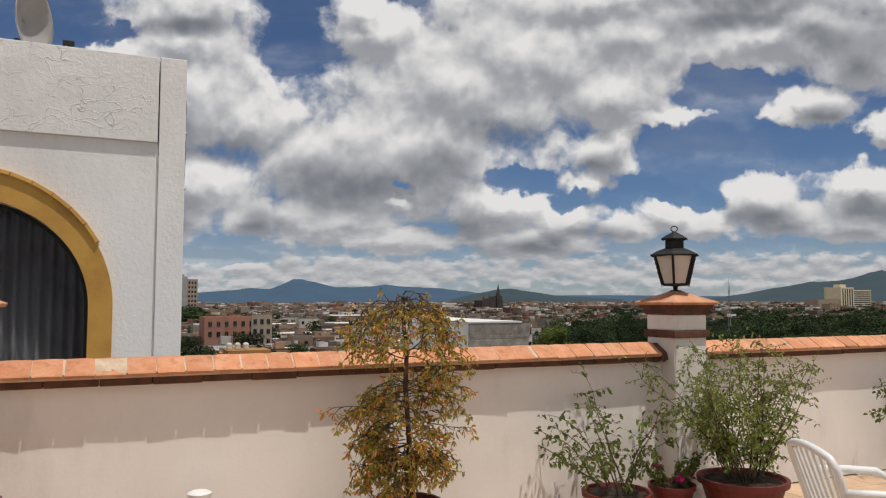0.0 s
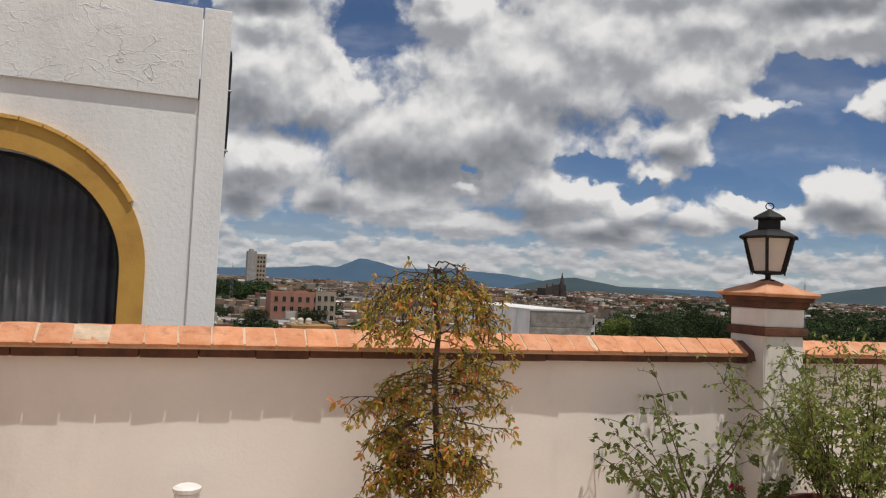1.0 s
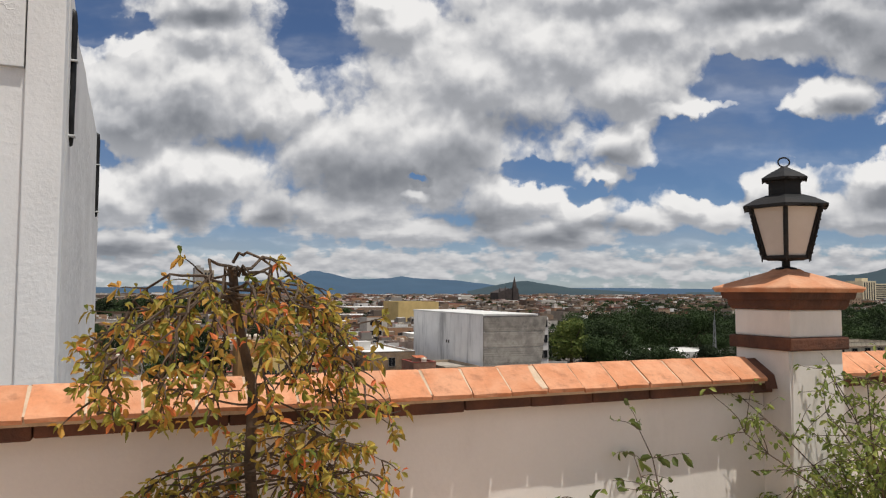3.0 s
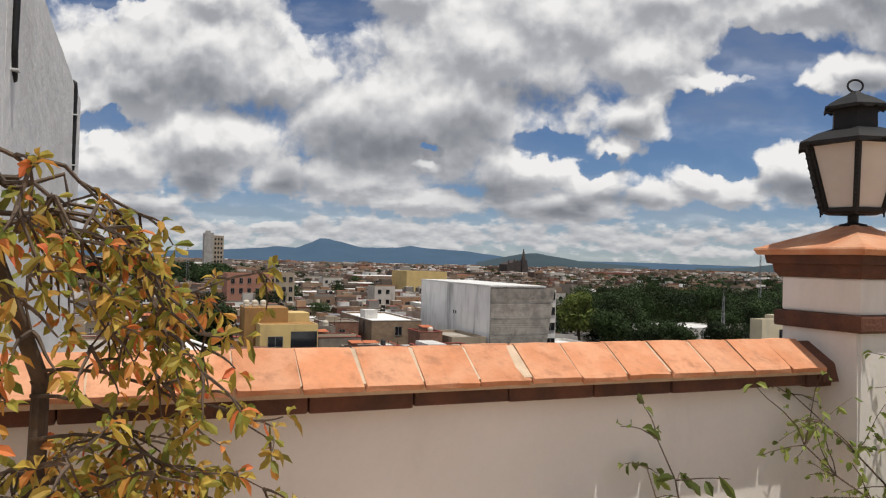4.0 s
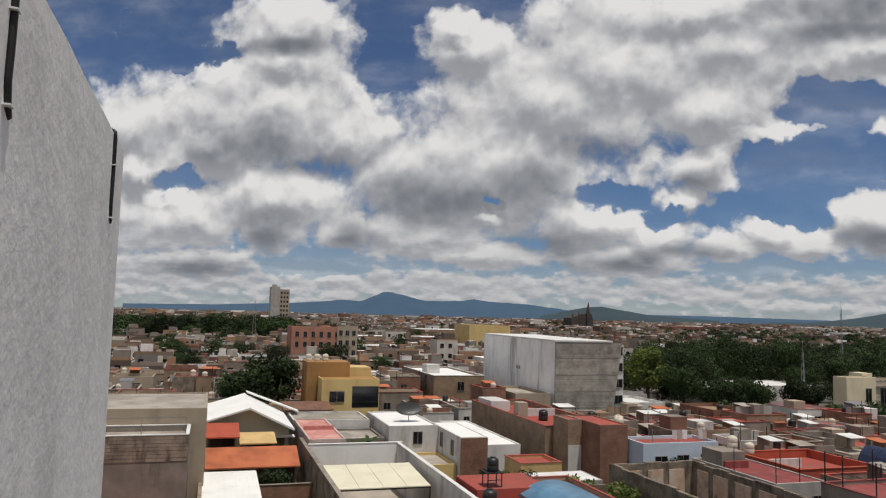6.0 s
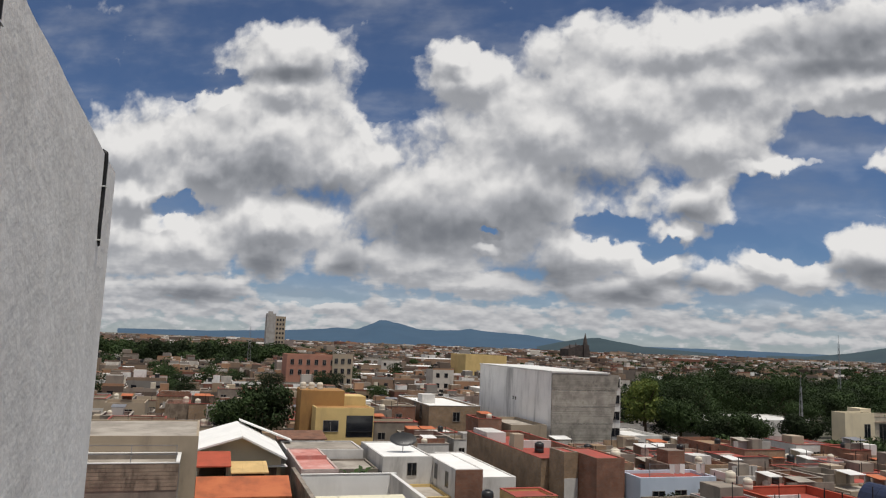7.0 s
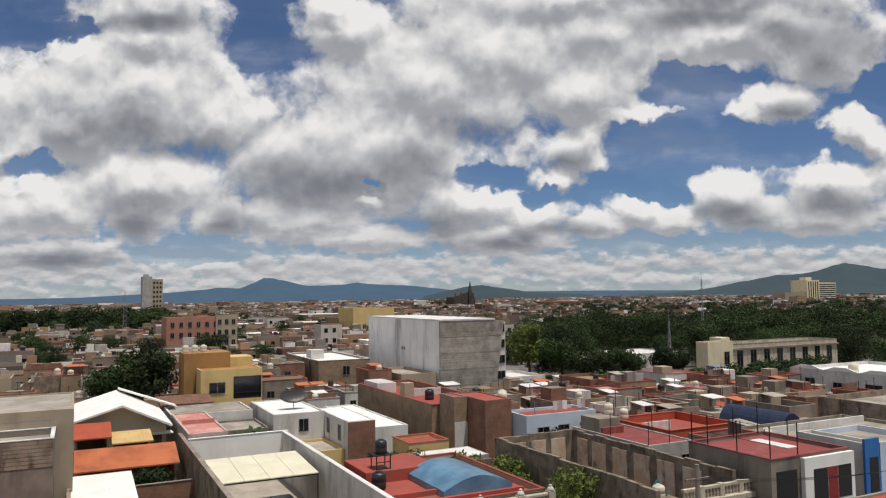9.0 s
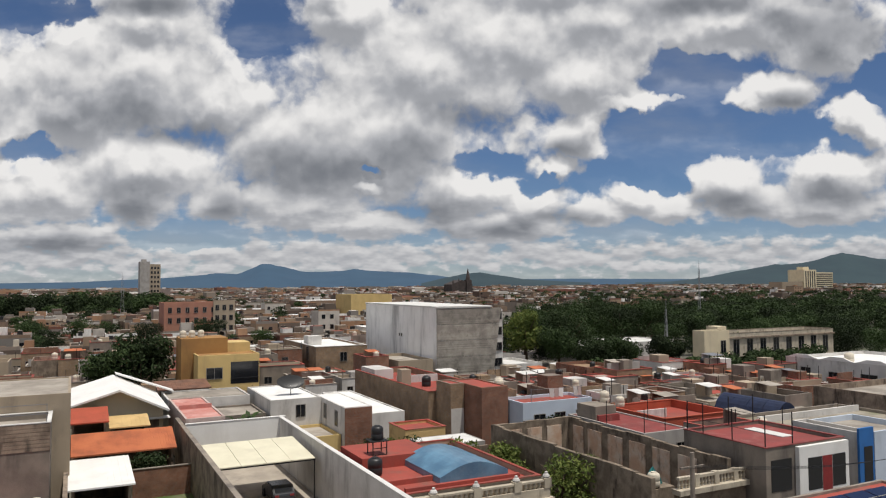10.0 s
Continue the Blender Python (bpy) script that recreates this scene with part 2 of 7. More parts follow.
def brickwork(name, colour, second, mortar, width=0.25, height=0.075):
    m = bpy.data.materials.new(name)
    m.use_nodes = True
    t = m.node_tree
    b = t.nodes["Principled BSDF"]
    b.inputs["Roughness"].default_value = 0.9
    geo = t.nodes.new("ShaderNodeNewGeometry")
    sep = t.nodes.new("ShaderNodeSeparateXYZ")
    link(t, geo.outputs["Position"], sep.inputs[0])
    comb = t.nodes.new("ShaderNodeCombineXYZ")
    link(t, op(t, "ADD", sep.outputs[0], sep.outputs[1]), comb.inputs[0])
    link(t, sep.outputs[2], comb.inputs[1])
    br = t.nodes.new("ShaderNodeTexBrick")
    br.inputs["Color1"].default_value, br.inputs["Color2"].default_value = (*colour, 1), (*second, 1)
    br.inputs["Mortar"].default_value, br.inputs["Scale"].default_value = (*mortar, 1), 1.0
    br.inputs["Brick Width"].default_value, br.inputs["Row Height"].default_value, br.inputs["Mortar Size"].default_value = width, height, 0.009
    link(t, comb.outputs[0], br.inputs["Vector"])
    n = t.nodes.new("ShaderNodeMix")
    n.data_type = "RGBA"
    n.blend_type = "MULTIPLY"
    n.inputs[0].default_value = 0.8
    cr = t.nodes.new("ShaderNodeValToRGB")
    cr.color_ramp.elements[0].position, cr.color_ramp.elements[0].color = 0.3, (0.45, 0.42, 0.4, 1)
    cr.color_ramp.elements[1].position, cr.color_ramp.elements[1].color = 0.65, (1.1, 1.05, 1, 1)
    link(t, fbm(t, geo.outputs["Position"], 0.7, 7, 0.65), cr.inputs[0])
    link(t, br.outputs["Color"], n.inputs[6])
    link(t, cr.outputs[0], n.inputs[7])
    link(t, n.outputs[2], b.inputs["Base Color"])
    return m


def leafy(name, colours, rough=0.55, translucent=0.35, clump=0.0):
    """Leaves: colours at random by leaf, with light shining through the blade."""
    m = bpy.data.materials.new(name)
    m.use_nodes = True
    t = m.node_tree
    b = t.nodes["Principled BSDF"]
    b.inputs["Roughness"].default_value, b.inputs["Specular IOR Level"].default_value = rough, 0.25
    geo = t.nodes.new("ShaderNodeNewGeometry")
    cr = t.nodes.new("ShaderNodeValToRGB")
    els = cr.color_ramp.elements
    els[0].color, els[1].color = (*colours[0], 1), (*colours[-1], 1)
    for i, c in enumerate(colours[1:-1], 1):
        els.new(i / (len(colours) - 1)).color = (*c, 1)
    link(t, geo.outputs["Random Per Island"], cr.inputs[0])
    col = cr.outputs[0]
    if clump:
        # crowns differ from one another
        col = vec(t, "SCALE", cr.outputs[0])
        link(t, op(t, "MULTIPLY_ADD", ramp(t, fbm(t, geo.outputs["Position"], clump, 3), 0.35, 0.65), 1.1, 0.5), col.node.inputs["Scale"])
    link(t, col, b.inputs["Base Color"])
    tr = t.nodes.new("ShaderNodeBsdfTranslucent")
    link(t, col, tr.inputs[0])
    mx = t.nodes.new("ShaderNodeMixShader")
    mx.inputs[0].default_value = translucent
    link(t, b.outputs[0], mx.inputs[1])
    link(t, tr.outputs[0], mx.inputs[2])
    link(t, mx.outputs[0], t.nodes["Material Output"].inputs[0])
    return m


def glassy(name, colour, rough=0.05):
    m = bpy.data.materials.new(name)
    m.use_nodes = True
    b = m.node_tree.nodes["Principled BSDF"]
    b.inputs["Base Color"].default_value = (*colour, 1)
    b.inputs["Roughness"].default_value, b.inputs["Specular IOR Level"].default_value = rough, 0.6
    return m


WHITE_WALL = material("white_lime_plaster", (0.83, 0.78, 0.725), 0.9, (0.78, 0.73, 0.675), 1.6, 0.03, 0.12, 60, (0.42, 0.38, 0.34), 1.2, 0.35, streak=3)
TEXTURED = material("white_textured_plaster", (0.88, 0.865, 0.84), 0.9, (0.83, 0.815, 0.79), 0.8, 0.03, 0.28, 22, (0.45, 0.44, 0.43), 0.5, 0.25, streak=3)
ENDWALL = material("grey_white_smooth_plaster", (0.82, 0.80, 0.77), 0.9, (0.72, 0.70, 0.67), 0.9, 0.025, 0.22, 5, (0.50, 0.48, 0.47), 0.45, 0.45, streak=2)
TILE = material("terracotta_tile", (0.56, 0.235, 0.115), 0.8, (0.63, 0.31, 0.175), 9, 0.14, 0.35, 55, (0.25, 0.11, 0.06), 16, 0.55, per_object=0.22)
MORTAR = material("pale_mortar", (0.60, 0.46, 0.33), 0.95, (0.48, 0.36, 0.25), 12, 0.15, 0.5, 60)
DARKBRICK = material("dark_red_brick", (0.15, 0.065, 0.04), 0.9, (0.09, 0.046, 0.032), 9, 0.2, 0.6, 45, (0.06, 0.035, 0.028), 5, 0.6)
CAPBRICK = material("orange_brick_cap", (0.52, 0.22, 0.11), 0.85, (0.60, 0.32, 0.19), 7, 0.12, 0.5, 50, (0.2, 0.1, 0.06), 6, 0.5)
OCHRE = material("ochre_paint", (0.58, 0.33, 0.075), 0.75, (0.50, 0.27, 0.06), 3, 0.05, 0.2, 40, (0.32, 0.18, 0.06), 3, 0.3)
REDPAINT = material("oxblood_paint", (0.26, 0.03, 0.03), 0.6, (0.2, 0.025, 0.025), 4, 0.06, 0.2, 40)
IRON = material("black_iron", (0.014, 0.015, 0.016), 0.6, (0.022, 0.02, 0.019), 12, 0.2, 0.3, 80, spec=0.25)
MILK = material("frosted_glass", (0.58, 0.535, 0.49), 0.35, (0.52, 0.48, 0.435), 6, 0.03, 0.0, 40, spec=0.5)
RUBBER = material("black_hose", (0.012, 0.012, 0.013), 0.5, (0.02, 0.02, 0.02), 9, 0.1, 0.1, 60)
TIEWHITE = material("white_plastic", (0.72, 0.72, 0.70), 0.45, (0.66, 0.66, 0.64), 5, 0.03, 0.05, 60, spec=0.5)
FLOORTILE = material("tan_floor_tile", (0.56, 0.39, 0.26), 0.7, (0.50, 0.34, 0.22), 5, 0.1, 0.2, 60, (0.25, 0.18, 0.13), 2, 0.3, per_object=0.15)
CURTAIN = material("grey_curtain", (0.17, 0.172, 0.185), 0.9, (0.12, 0.122, 0.132), 3, 0.1, 0.2, 120)
PANE = glassy("window_glass", (0.015, 0.017, 0.02))
CLAY = material("red_plastic_pot", (0.15, 0.028, 0.022), 0.55, (0.12, 0.024, 0.019), 5, 0.06, 0.1, 50)
SOIL = material("potting_soil", (0.05, 0.035, 0.025), 1.0, (0.03, 0.022, 0.016), 20, 0.3, 0.8, 50)
BARK = material("grey_brown_bark", (0.12, 0.085, 0.06), 0.9, (0.07, 0.05, 0.035), 14, 0.25, 0.7, 60)
LEAF_TURNING = leafy("turning_leaf", [(0.15, 0.20, 0.04), (0.32, 0.31, 0.055), (0.60, 0.44, 0.09), (0.20, 0.22, 0.045), (0.42, 0.28, 0.06), (0.64, 0.33, 0.075), (0.28, 0.27, 0.05), (0.55, 0.30, 0.07), (0.80, 0.20, 0.08)], translucent=0.42)
LEAF_GREEN = leafy("bush_leaf", [(0.08, 0.11, 0.03), (0.15, 0.19, 0.045), (0.10, 0.13, 0.035), (0.24, 0.28, 0.075)], translucent=0.4)
LEAF_FINE = leafy("fine_leaf", [(0.12, 0.16, 0.04), (0.22, 0.28, 0.065), (0.34, 0.38, 0.10), (0.16, 0.21, 0.05)], translucent=0.42)
FLOWER = leafy("magenta_petal", [(0.5, 0.01, 0.12), (0.6, 0.02, 0.2)])
GROUND = material("town_ground", (0.13, 0.115, 0.10), 0.95, (0.10, 0.10, 0.07), 0.02, 0.15, 0.1, 2.0, (0.06, 0.085, 0.035), 0.006, 0.7)
ASPHALT = material("asphalt", (0.06, 0.058, 0.056), 0.9, (0.08, 0.077, 0.073), 0.6, 0.15, 0.2, 15)


# ---------------------------------------------------------------- building helpers
def thing(name, at, label, category, group="", kind="", turn=0.0):
    e = new(name)
    e.matrix_world = pose(*at, 0, 0, turn)
    return tagged(e, label, category, group, kind)


def ring_wall(w, d, h, t):
    """Four walls of one piece round an open box."""
    bm = bmesh.new()
    o = [(0, 0), (w, 0), (w, d), (0, d)]
    i = [(t, t), (w - t, t), (w - t, d - t), (t, d - t)]
    v = [[bm.verts.new((x, y, z)) for x, y in c] for c, z in ((o, 0), (o, h), (i, h), (i, 0))]
    for a, b in ((0, 1), (1, 2), (2, 3), (3, 0)):
        for k in range(4):
            j = (k + 1) % 4
            bm.faces.new((v[a][k], v[a][j], v[b][j], v[b][k]))
    return bm


def mesh_of(bm, name, mats, smooth=False):
    me = bpy.data.meshes.new(name)
    bmesh.ops.recalc_face_normals(bm, faces=bm.faces)
    bm.to_mesh(me)
    bm.free()
    for m in (mats if isinstance(mats, (list, tuple)) else [mats]):
        me.materials.append(m)
    if smooth:
        me.shade_smooth()
    return me


def part(name, bm, mats, parent=None, label="", smooth=False):
    ob = new(name, mesh_of(bm, name, mats, smooth))
    if parent:
        ob.parent = parent
    return tagged(ob, label)


def shared(name, me, parent, at, rz=0.0, rx=0.0, ry=0.0, label=""):
    ob = new(name, me)
    ob.parent = parent
    ob.matrix_basis = pose(*at, rx, ry, rz)
    return tagged(ob, label)


def box(bm, x0, x1, y0, y1, z0, z1, bevel=0.0, mat=0):
    r = bmesh.ops.create_cube(bm, size=1.0)["verts"]
    for v in r:
        v.co = Vector((x0 + (v.co.x + 0.5) * (x1 - x0), y0 + (v.co.y + 0.5) * (y1 - y0), z0 + (v.co.z + 0.5) * (z1 - z0)))
    faces = {f for v in r for f in v.link_faces}
    if mat:
        for f in faces:
            f.material_index = mat
    if bevel:
        edges = {e for v in r for e in v.link_edges}
        bmesh.ops.bevel(bm, geom=list(edges), offset=bevel, segments=2, affect="EDGES", profile=0.6)
    return bm


def B(x0, x1, y0, y1, z0, z1, bevel=0.0):
    return box(bmesh.new(), x0, x1, y0, y1, z0, z1, bevel)


def poly_prism(bm, pts, axis, a, b):
    """A prism of the outline pts, pulled from a to b along axis 0, 1 or 2."""
    def put(p, d):
        q = list(p)
        q.insert(axis, d)
        return bm.verts.new(q)
    lo, hi = [put(p, a) for p in pts], [put(p, b) for p in pts]
    bm.faces.new(lo)
    bm.faces.new(list(reversed(hi)))
    for i in range(len(pts)):
        j = (i + 1) % len(pts)
        bm.faces.new((lo[i], lo[j], hi[j], hi[i]))
    return bm


def frustum(bm, rings, n=16, closed=True, square=False):
    """Rings of (x, y, z, radius) joined to a turned body; square: four sides."""
    n = 4 if square else n
    prev, first = None, None
    for x, y, z, r in rings:
        k = r * (math.sqrt(2) if square else 1)
        ring = [bm.verts.new((x + k * math.cos(2 * math.pi * (i + (0.5 if square else 0)) / n),
                              y + k * math.sin(2 * math.pi * (i + (0.5 if square else 0)) / n), z)) for i in range(n)]
        if prev:
            for i in range(n):
                bm.faces.new((prev[i], prev[(i + 1) % n], ring[(i + 1) % n], ring[i]))
        first, prev = first or ring, ring
    if closed:
        bm.faces.new(list(reversed(first)))
        bm.faces.new(prev)
    return bm


def rod(bm, pts, r0, r1=None, n=6):
    """A tapered round bar along the points."""
    r1 = r0 if r1 is None else r1
    pts = [Vector(p) for p in pts]
    prev = None
    for k, p in enumerate(pts):
        d = (pts[min(k + 1, len(pts) - 1)] - pts[max(k - 1, 0)]).normalized()
        a = d.orthogonal().normalized()
        if prev:
            a = (prev[1] - d * prev[1].dot(d)).normalized()
        c = d.cross(a)
        r = r0 + (r1 - r0) * k / max(1, len(pts) - 1)
        ring = [bm.verts.new(p + (a * math.cos(2 * math.pi * i / n) + c * math.sin(2 * math.pi * i / n)) * r) for i in range(n)]
        if prev:
            for i in range(n):
                bm.faces.new((prev[0][i], prev[0][(i + 1) % n], ring[(i + 1) % n], ring[i]))
        else:
            bm.faces.new(list(reversed(ring)))
        prev = (ring, a)
    bm.faces.new(prev[0])
    return bm


def cracked(m):
    """Adds a net of lifted, flaking paint edges to a plaster."""
    t = m.node_tree
    b = t.nodes["Principled BSDF"]
    pos = t.nodes.new("ShaderNodeNewGeometry").outputs["Position"]
    warp = vec(t, "SUBTRACT", fbm_colour(t, pos, 2.2, 5), (0.5, 0.5, 0.5))
    wide = vec(t, "SCALE", warp)
    wide.node.inputs["Scale"].default_value = 0.55
    q = vec(t, "MULTIPLY", vec(t, "ADD", pos, wide), (1.0, 1.0, 1.9))
    vo = t.nodes.new("ShaderNodeTexVoronoi")
    vo.feature, vo.inputs["Scale"].default_value = "DISTANCE_TO_EDGE", 3.6
    link(t, q, vo.inputs["Vector"])
    line = op(t, "SUBTRACT", 1.0, ramp(t, vo.outputs["Distance"], 0.0, 0.035))
    line = op(t, "MULTIPLY", line, ramp(t, fbm(t, pos, 1.1, 4), 0.47, 0.62))
    old = b.inputs["Base Color"].links[0].from_socket
    n = t.nodes.new("ShaderNodeMix")
    n.data_type = "RGBA"
    link(t, op(t, "MULTIPLY", line, 0.3), n.inputs[0])
    link(t, old, n.inputs[6])
    n.inputs[7].default_value = (0.30, 0.28, 0.26, 1)
    link(t, n.outputs[2], b.inputs["Base Color"])
    bp = t.nodes.new("ShaderNodeBump")
    bp.inputs["Strength"].default_value, bp.inputs["Distance"].default_value = 0.45, 0.012
    link(t, line, bp.inputs["Height"])
    link(t, b.inputs["Normal"].links[0].from_socket, bp.inputs["Normal"])
    link(t, bp.outputs[0], b.inputs["Normal"])
    return m


FLAKING = cracked(material("flaking_white_plaster", (0.86, 0.845, 0.82), 0.9, (0.78, 0.765, 0.74), 0.8, 0.04, 0.35, 22, (0.5, 0.48, 0.46), 0.7, 0.35))

# ---------------------------------------------------------------- ground and distance
GZ = -16.0


def fan(name, r_in, r_out, z, mat):
    bm = bmesh.new()
    rings = [0, 60, 200, 600, 1500, 3000, r_out]
    prev = None
    for r in rings:
        if r == 0:
            prev = [bm.verts.new((0, 0, z))]
            continue
        ring = [bm.verts.new((r * math.cos(i * math.pi / 24), r * math.sin(i * math.pi / 24), z)) for i in range(48)]
        for i in range(48):
            j = (i + 1) % 48
            bm.faces.new((prev[0], ring[i], ring[j]) if len(prev) == 1 else (prev[i], ring[i], ring[j], prev[j]))
        prev = ring
    return part(name, bm, mat)


tagged(fan("ground", 0, 4900, GZ, GROUND), "dusty town ground reaching to the horizon", "ground", kind="structure")


def ridge_land(name, label, dist, profile, depth, mat, seed):
    """A far range of hills: rows of (bearing in hundredths of tangent off the axis, height over the horizon in the same unit)."""
    fwd, right = Vector((0.448, 0.894, 0)), Vector((0.894, -0.448, 0))
    us = np.linspace(profile[0][0], profile[-1][0], 160)
    hs = np.interp(us, [p[0] for p in profile], [p[1] for p in profile])
    bm = bmesh.new()
    rows = []
    for k in range(9):
        f = k / 8
        row = []
        for u, h in zip(us, hs):
            d = dist - depth * (1 - f)
            rough = noise.fractal(Vector((u * 0.35, f * 2.0, seed)), 1.0, 2.0, 5) * 0.16 + noise.fractal(Vector((u * 1.6, f * 5.0, seed + 9)), 1.0, 2.0, 3) * 0.06
            z = 1.5 + dist * h / 100 * (f ** 0.8) * (1 + rough * (0.35 + 0.9 * f * (1 - f))) - (1 - f) * 30
            p = fwd * d + right * (d * u / 100)
            row.append(bm.verts.new((p.x + 3, p.y + 4, max(z, GZ - 5))))
        rows.append(row)
    for a, b in zip(rows, rows[1:]):
        for i in range(len(a) - 1):
            bm.faces.new((a[i], a[i + 1], b[i + 1], b[i]))
    return tagged(part(name, bm, mat, smooth=True), label, "hills", kind="structure")


# far land with a faint glow of its own, standing in for distance haze
def hazed_material(name, colour, glow, amount):
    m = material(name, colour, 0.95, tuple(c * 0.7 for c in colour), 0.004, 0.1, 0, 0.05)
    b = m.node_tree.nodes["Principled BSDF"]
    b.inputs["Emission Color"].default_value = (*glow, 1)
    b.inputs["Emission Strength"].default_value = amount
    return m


# bluish base colour and emission imitate the haze over the hills
HILL_FAR = hazed_material("far_hills_blue_haze", (0.016, 0.03, 0.042), (0.10, 0.20, 0.34), 0.40)
HILL_NEAR = hazed_material("wooded_hill_haze", (0.018, 0.03, 0.026), (0.085, 0.145, 0.215), 0.28)
ridge_land("backdrop_hills_west", "distant wooded mountain range tinted by a blue haze glow", 4700,
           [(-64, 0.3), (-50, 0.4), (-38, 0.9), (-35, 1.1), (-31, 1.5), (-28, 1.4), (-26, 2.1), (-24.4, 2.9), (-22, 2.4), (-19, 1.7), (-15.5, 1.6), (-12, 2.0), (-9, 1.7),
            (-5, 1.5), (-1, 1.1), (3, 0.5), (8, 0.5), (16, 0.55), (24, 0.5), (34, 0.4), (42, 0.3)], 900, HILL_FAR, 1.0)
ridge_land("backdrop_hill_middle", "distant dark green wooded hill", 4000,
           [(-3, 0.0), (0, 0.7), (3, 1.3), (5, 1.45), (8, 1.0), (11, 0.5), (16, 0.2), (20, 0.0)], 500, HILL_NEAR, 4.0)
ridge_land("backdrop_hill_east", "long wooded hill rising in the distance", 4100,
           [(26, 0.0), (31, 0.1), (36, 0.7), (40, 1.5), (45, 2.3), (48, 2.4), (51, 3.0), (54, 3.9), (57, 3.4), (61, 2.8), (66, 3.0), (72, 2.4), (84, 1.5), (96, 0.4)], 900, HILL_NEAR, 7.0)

# ---------------------------------------------------------------- terrace
house_below = thing("wall_hotel_body", (0, 0, 0), "tall white hotel block carrying the roof terrace", "wall", kind="structure")
part("wall_block", B(-14, 16, -8, 5.2, GZ, -0.32), WHITE_WALL, house_below)
floor = thing("floor", (0, 0, 0), "terrace floor of tan clay tiles", "floor", kind="structure")
part("slab", B(-14, 16, -8, 5.2, -0.3, -0.012), MORTAR, floor)

parapet = thing("wall_parapet", (0, 0, 0), "white plastered parapet wall with terracotta tile coping", "wall", kind="structure")


def rough_wall(x0, x1, y0, y1, z0, z1, step=0.25, amount=0.004):
    """A plastered wall: flat slab with a slightly wavy face and softened top edge."""
    bm = bmesh.new()
    n = max(2, int((x1 - x0) / step))
    k = max(2, int((z1 - z0) / step))
    grid = [[bm.verts.new((x0 + (x1 - x0) * i / n, y0 + amount * noise.noise(Vector((i * 0.7, j * 0.8, x0))), z0 + (z1 - z0) * j / k)) for i in range(n + 1)] for j in range(k + 1)]
    for j in range(k):
        for i in range(n):
            bm.faces.new((grid[j][i], grid[j][i + 1], grid[j + 1][i + 1], grid[j + 1][i]))
    back = [[bm.verts.new((x, y1, z)) for x in (x0, x1)] for z in (z0, z1)]
    bm.faces.new((back[0][1], back[0][0], back[1][0], back[1][1]))
    bm.faces.new([*grid[k], back[1][1], back[1][0]])
    bm.faces.new([*reversed(grid[0]), back[0][0], back[0][1]])
    bm.faces.new([*[grid[j][0] for j in reversed(range(k + 1))], back[0][0], back[1][0]])
    bm.faces.new([*[grid[j][n] for j in range(k + 1)], back[1][1], back[0][1]])
    return bm


RUNS = [(-9.0, -0.26), (0.07, 4.67), (5.0, 9.6)]
for x0, x1 in RUNS:
    part("wall_face", rough_wall(x0 - 0.02, x1 + 0.02, 5.095, 5.24, 0, 1.086), WHITE_WALL, parapet)
    x = x0
    while x < x1 - 0.01:
        w = min(0.28, x1 - x)
        dy, dz = random.uniform(-0.006, 0.006), random.uniform(-0.004, 0.004)
        part("course_brick", B(x, x + w - 0.004, 5.034 + dy, 5.25 - dy, 1.084 + dz, 1.134 + dz, 0.006), DARKBRICK, parapet)
        x += w
    part("mortar_bed", poly_prism(bmesh.new(), [(5.02, 1.126), (5.262, 1.126), (5.272, 1.157), (5.154, 1.2305), (5.13, 1.2305), (5.012, 1.157)], 0, x0 + 0.05, x1 - 0.07), MORTAR, parapet, "pale mortar bed")

# end bricks where the coping dies against a pillar; their darkness includes its shadow
for x in (4.60, 5.06, 0.13, -0.30):
    a, b = (x, 4.672) if x == 4.60 else ((4.998, x) if x == 5.06 else ((0.068, x) if x == 0.13 else (x, -0.262)))
    part("end_brick", poly_prism(bmesh.new(), [(5.012, 1.10), (5.26, 1.10), (5.26, 1.15), (5.14, 1.225), (5.03, 1.16)], 0, a, b), DARKBRICK, parapet, "dark brick end of the coping with its shadow built in")


def pillar(cx, cy, lamp=True):
    p = thing("pillar", (cx, cy, 0), "white square pillar with brick bands and a tiled pyramid cap on the parapet", "pillar", "pillars of the parapet")
    h = 0.165
    bm = bmesh.new()
    frustum(bm, [(0, 0, 0, h + 0.003), (0, 0, 0.7, h), (0, 0, 1.27, h - 0.002)], square=True)
    bmesh.ops.bevel(bm, geom=[e for e in bm.edges if abs((e.verts[0].co - e.verts[1].co).z) > 0.3], offset=0.012, segments=3, affect="EDGES")
    part("shaft", bm, WHITE_WALL, p)
    part("brick_band", B(-h - 0.016, h + 0.016, -h - 0.016, h + 0.016, 1.27, 1.328, 0.008), DARKBRICK, p, "dark red brick band")
    part("neck", B(-h + 0.004, h - 0.004, -h + 0.004, h - 0.004, 1.328, 1.45, 0.008), WHITE_WALL, p)
    bm = bmesh.new()
    frustum(bm, [(0, 0, 1.45, h + 0.004), (0, 0, 1.468, h + 0.016), (0, 0, 1.495, h + 0.02), (0, 0, 1.497, h + 0.034), (0, 0, 1.528, h + 0.04)], square=True)
    part("moulding", bm, DARKBRICK, p, "stepped dark brick moulding")
    bm = bmesh.new()
    frustum(bm, [(0, 0, 1.528, 0.222), (0, 0, 1.546, 0.232), (0, 0, 1.552, 0.229), (0, 0, 1.625, 0.055), (0, 0, 1.638, 0.04)], square=True)
    part("cap", bm, CAPBRICK, p, "orange clay pyramid cap")
    if lamp:
        lantern(cx, cy, 1.634)
    return p


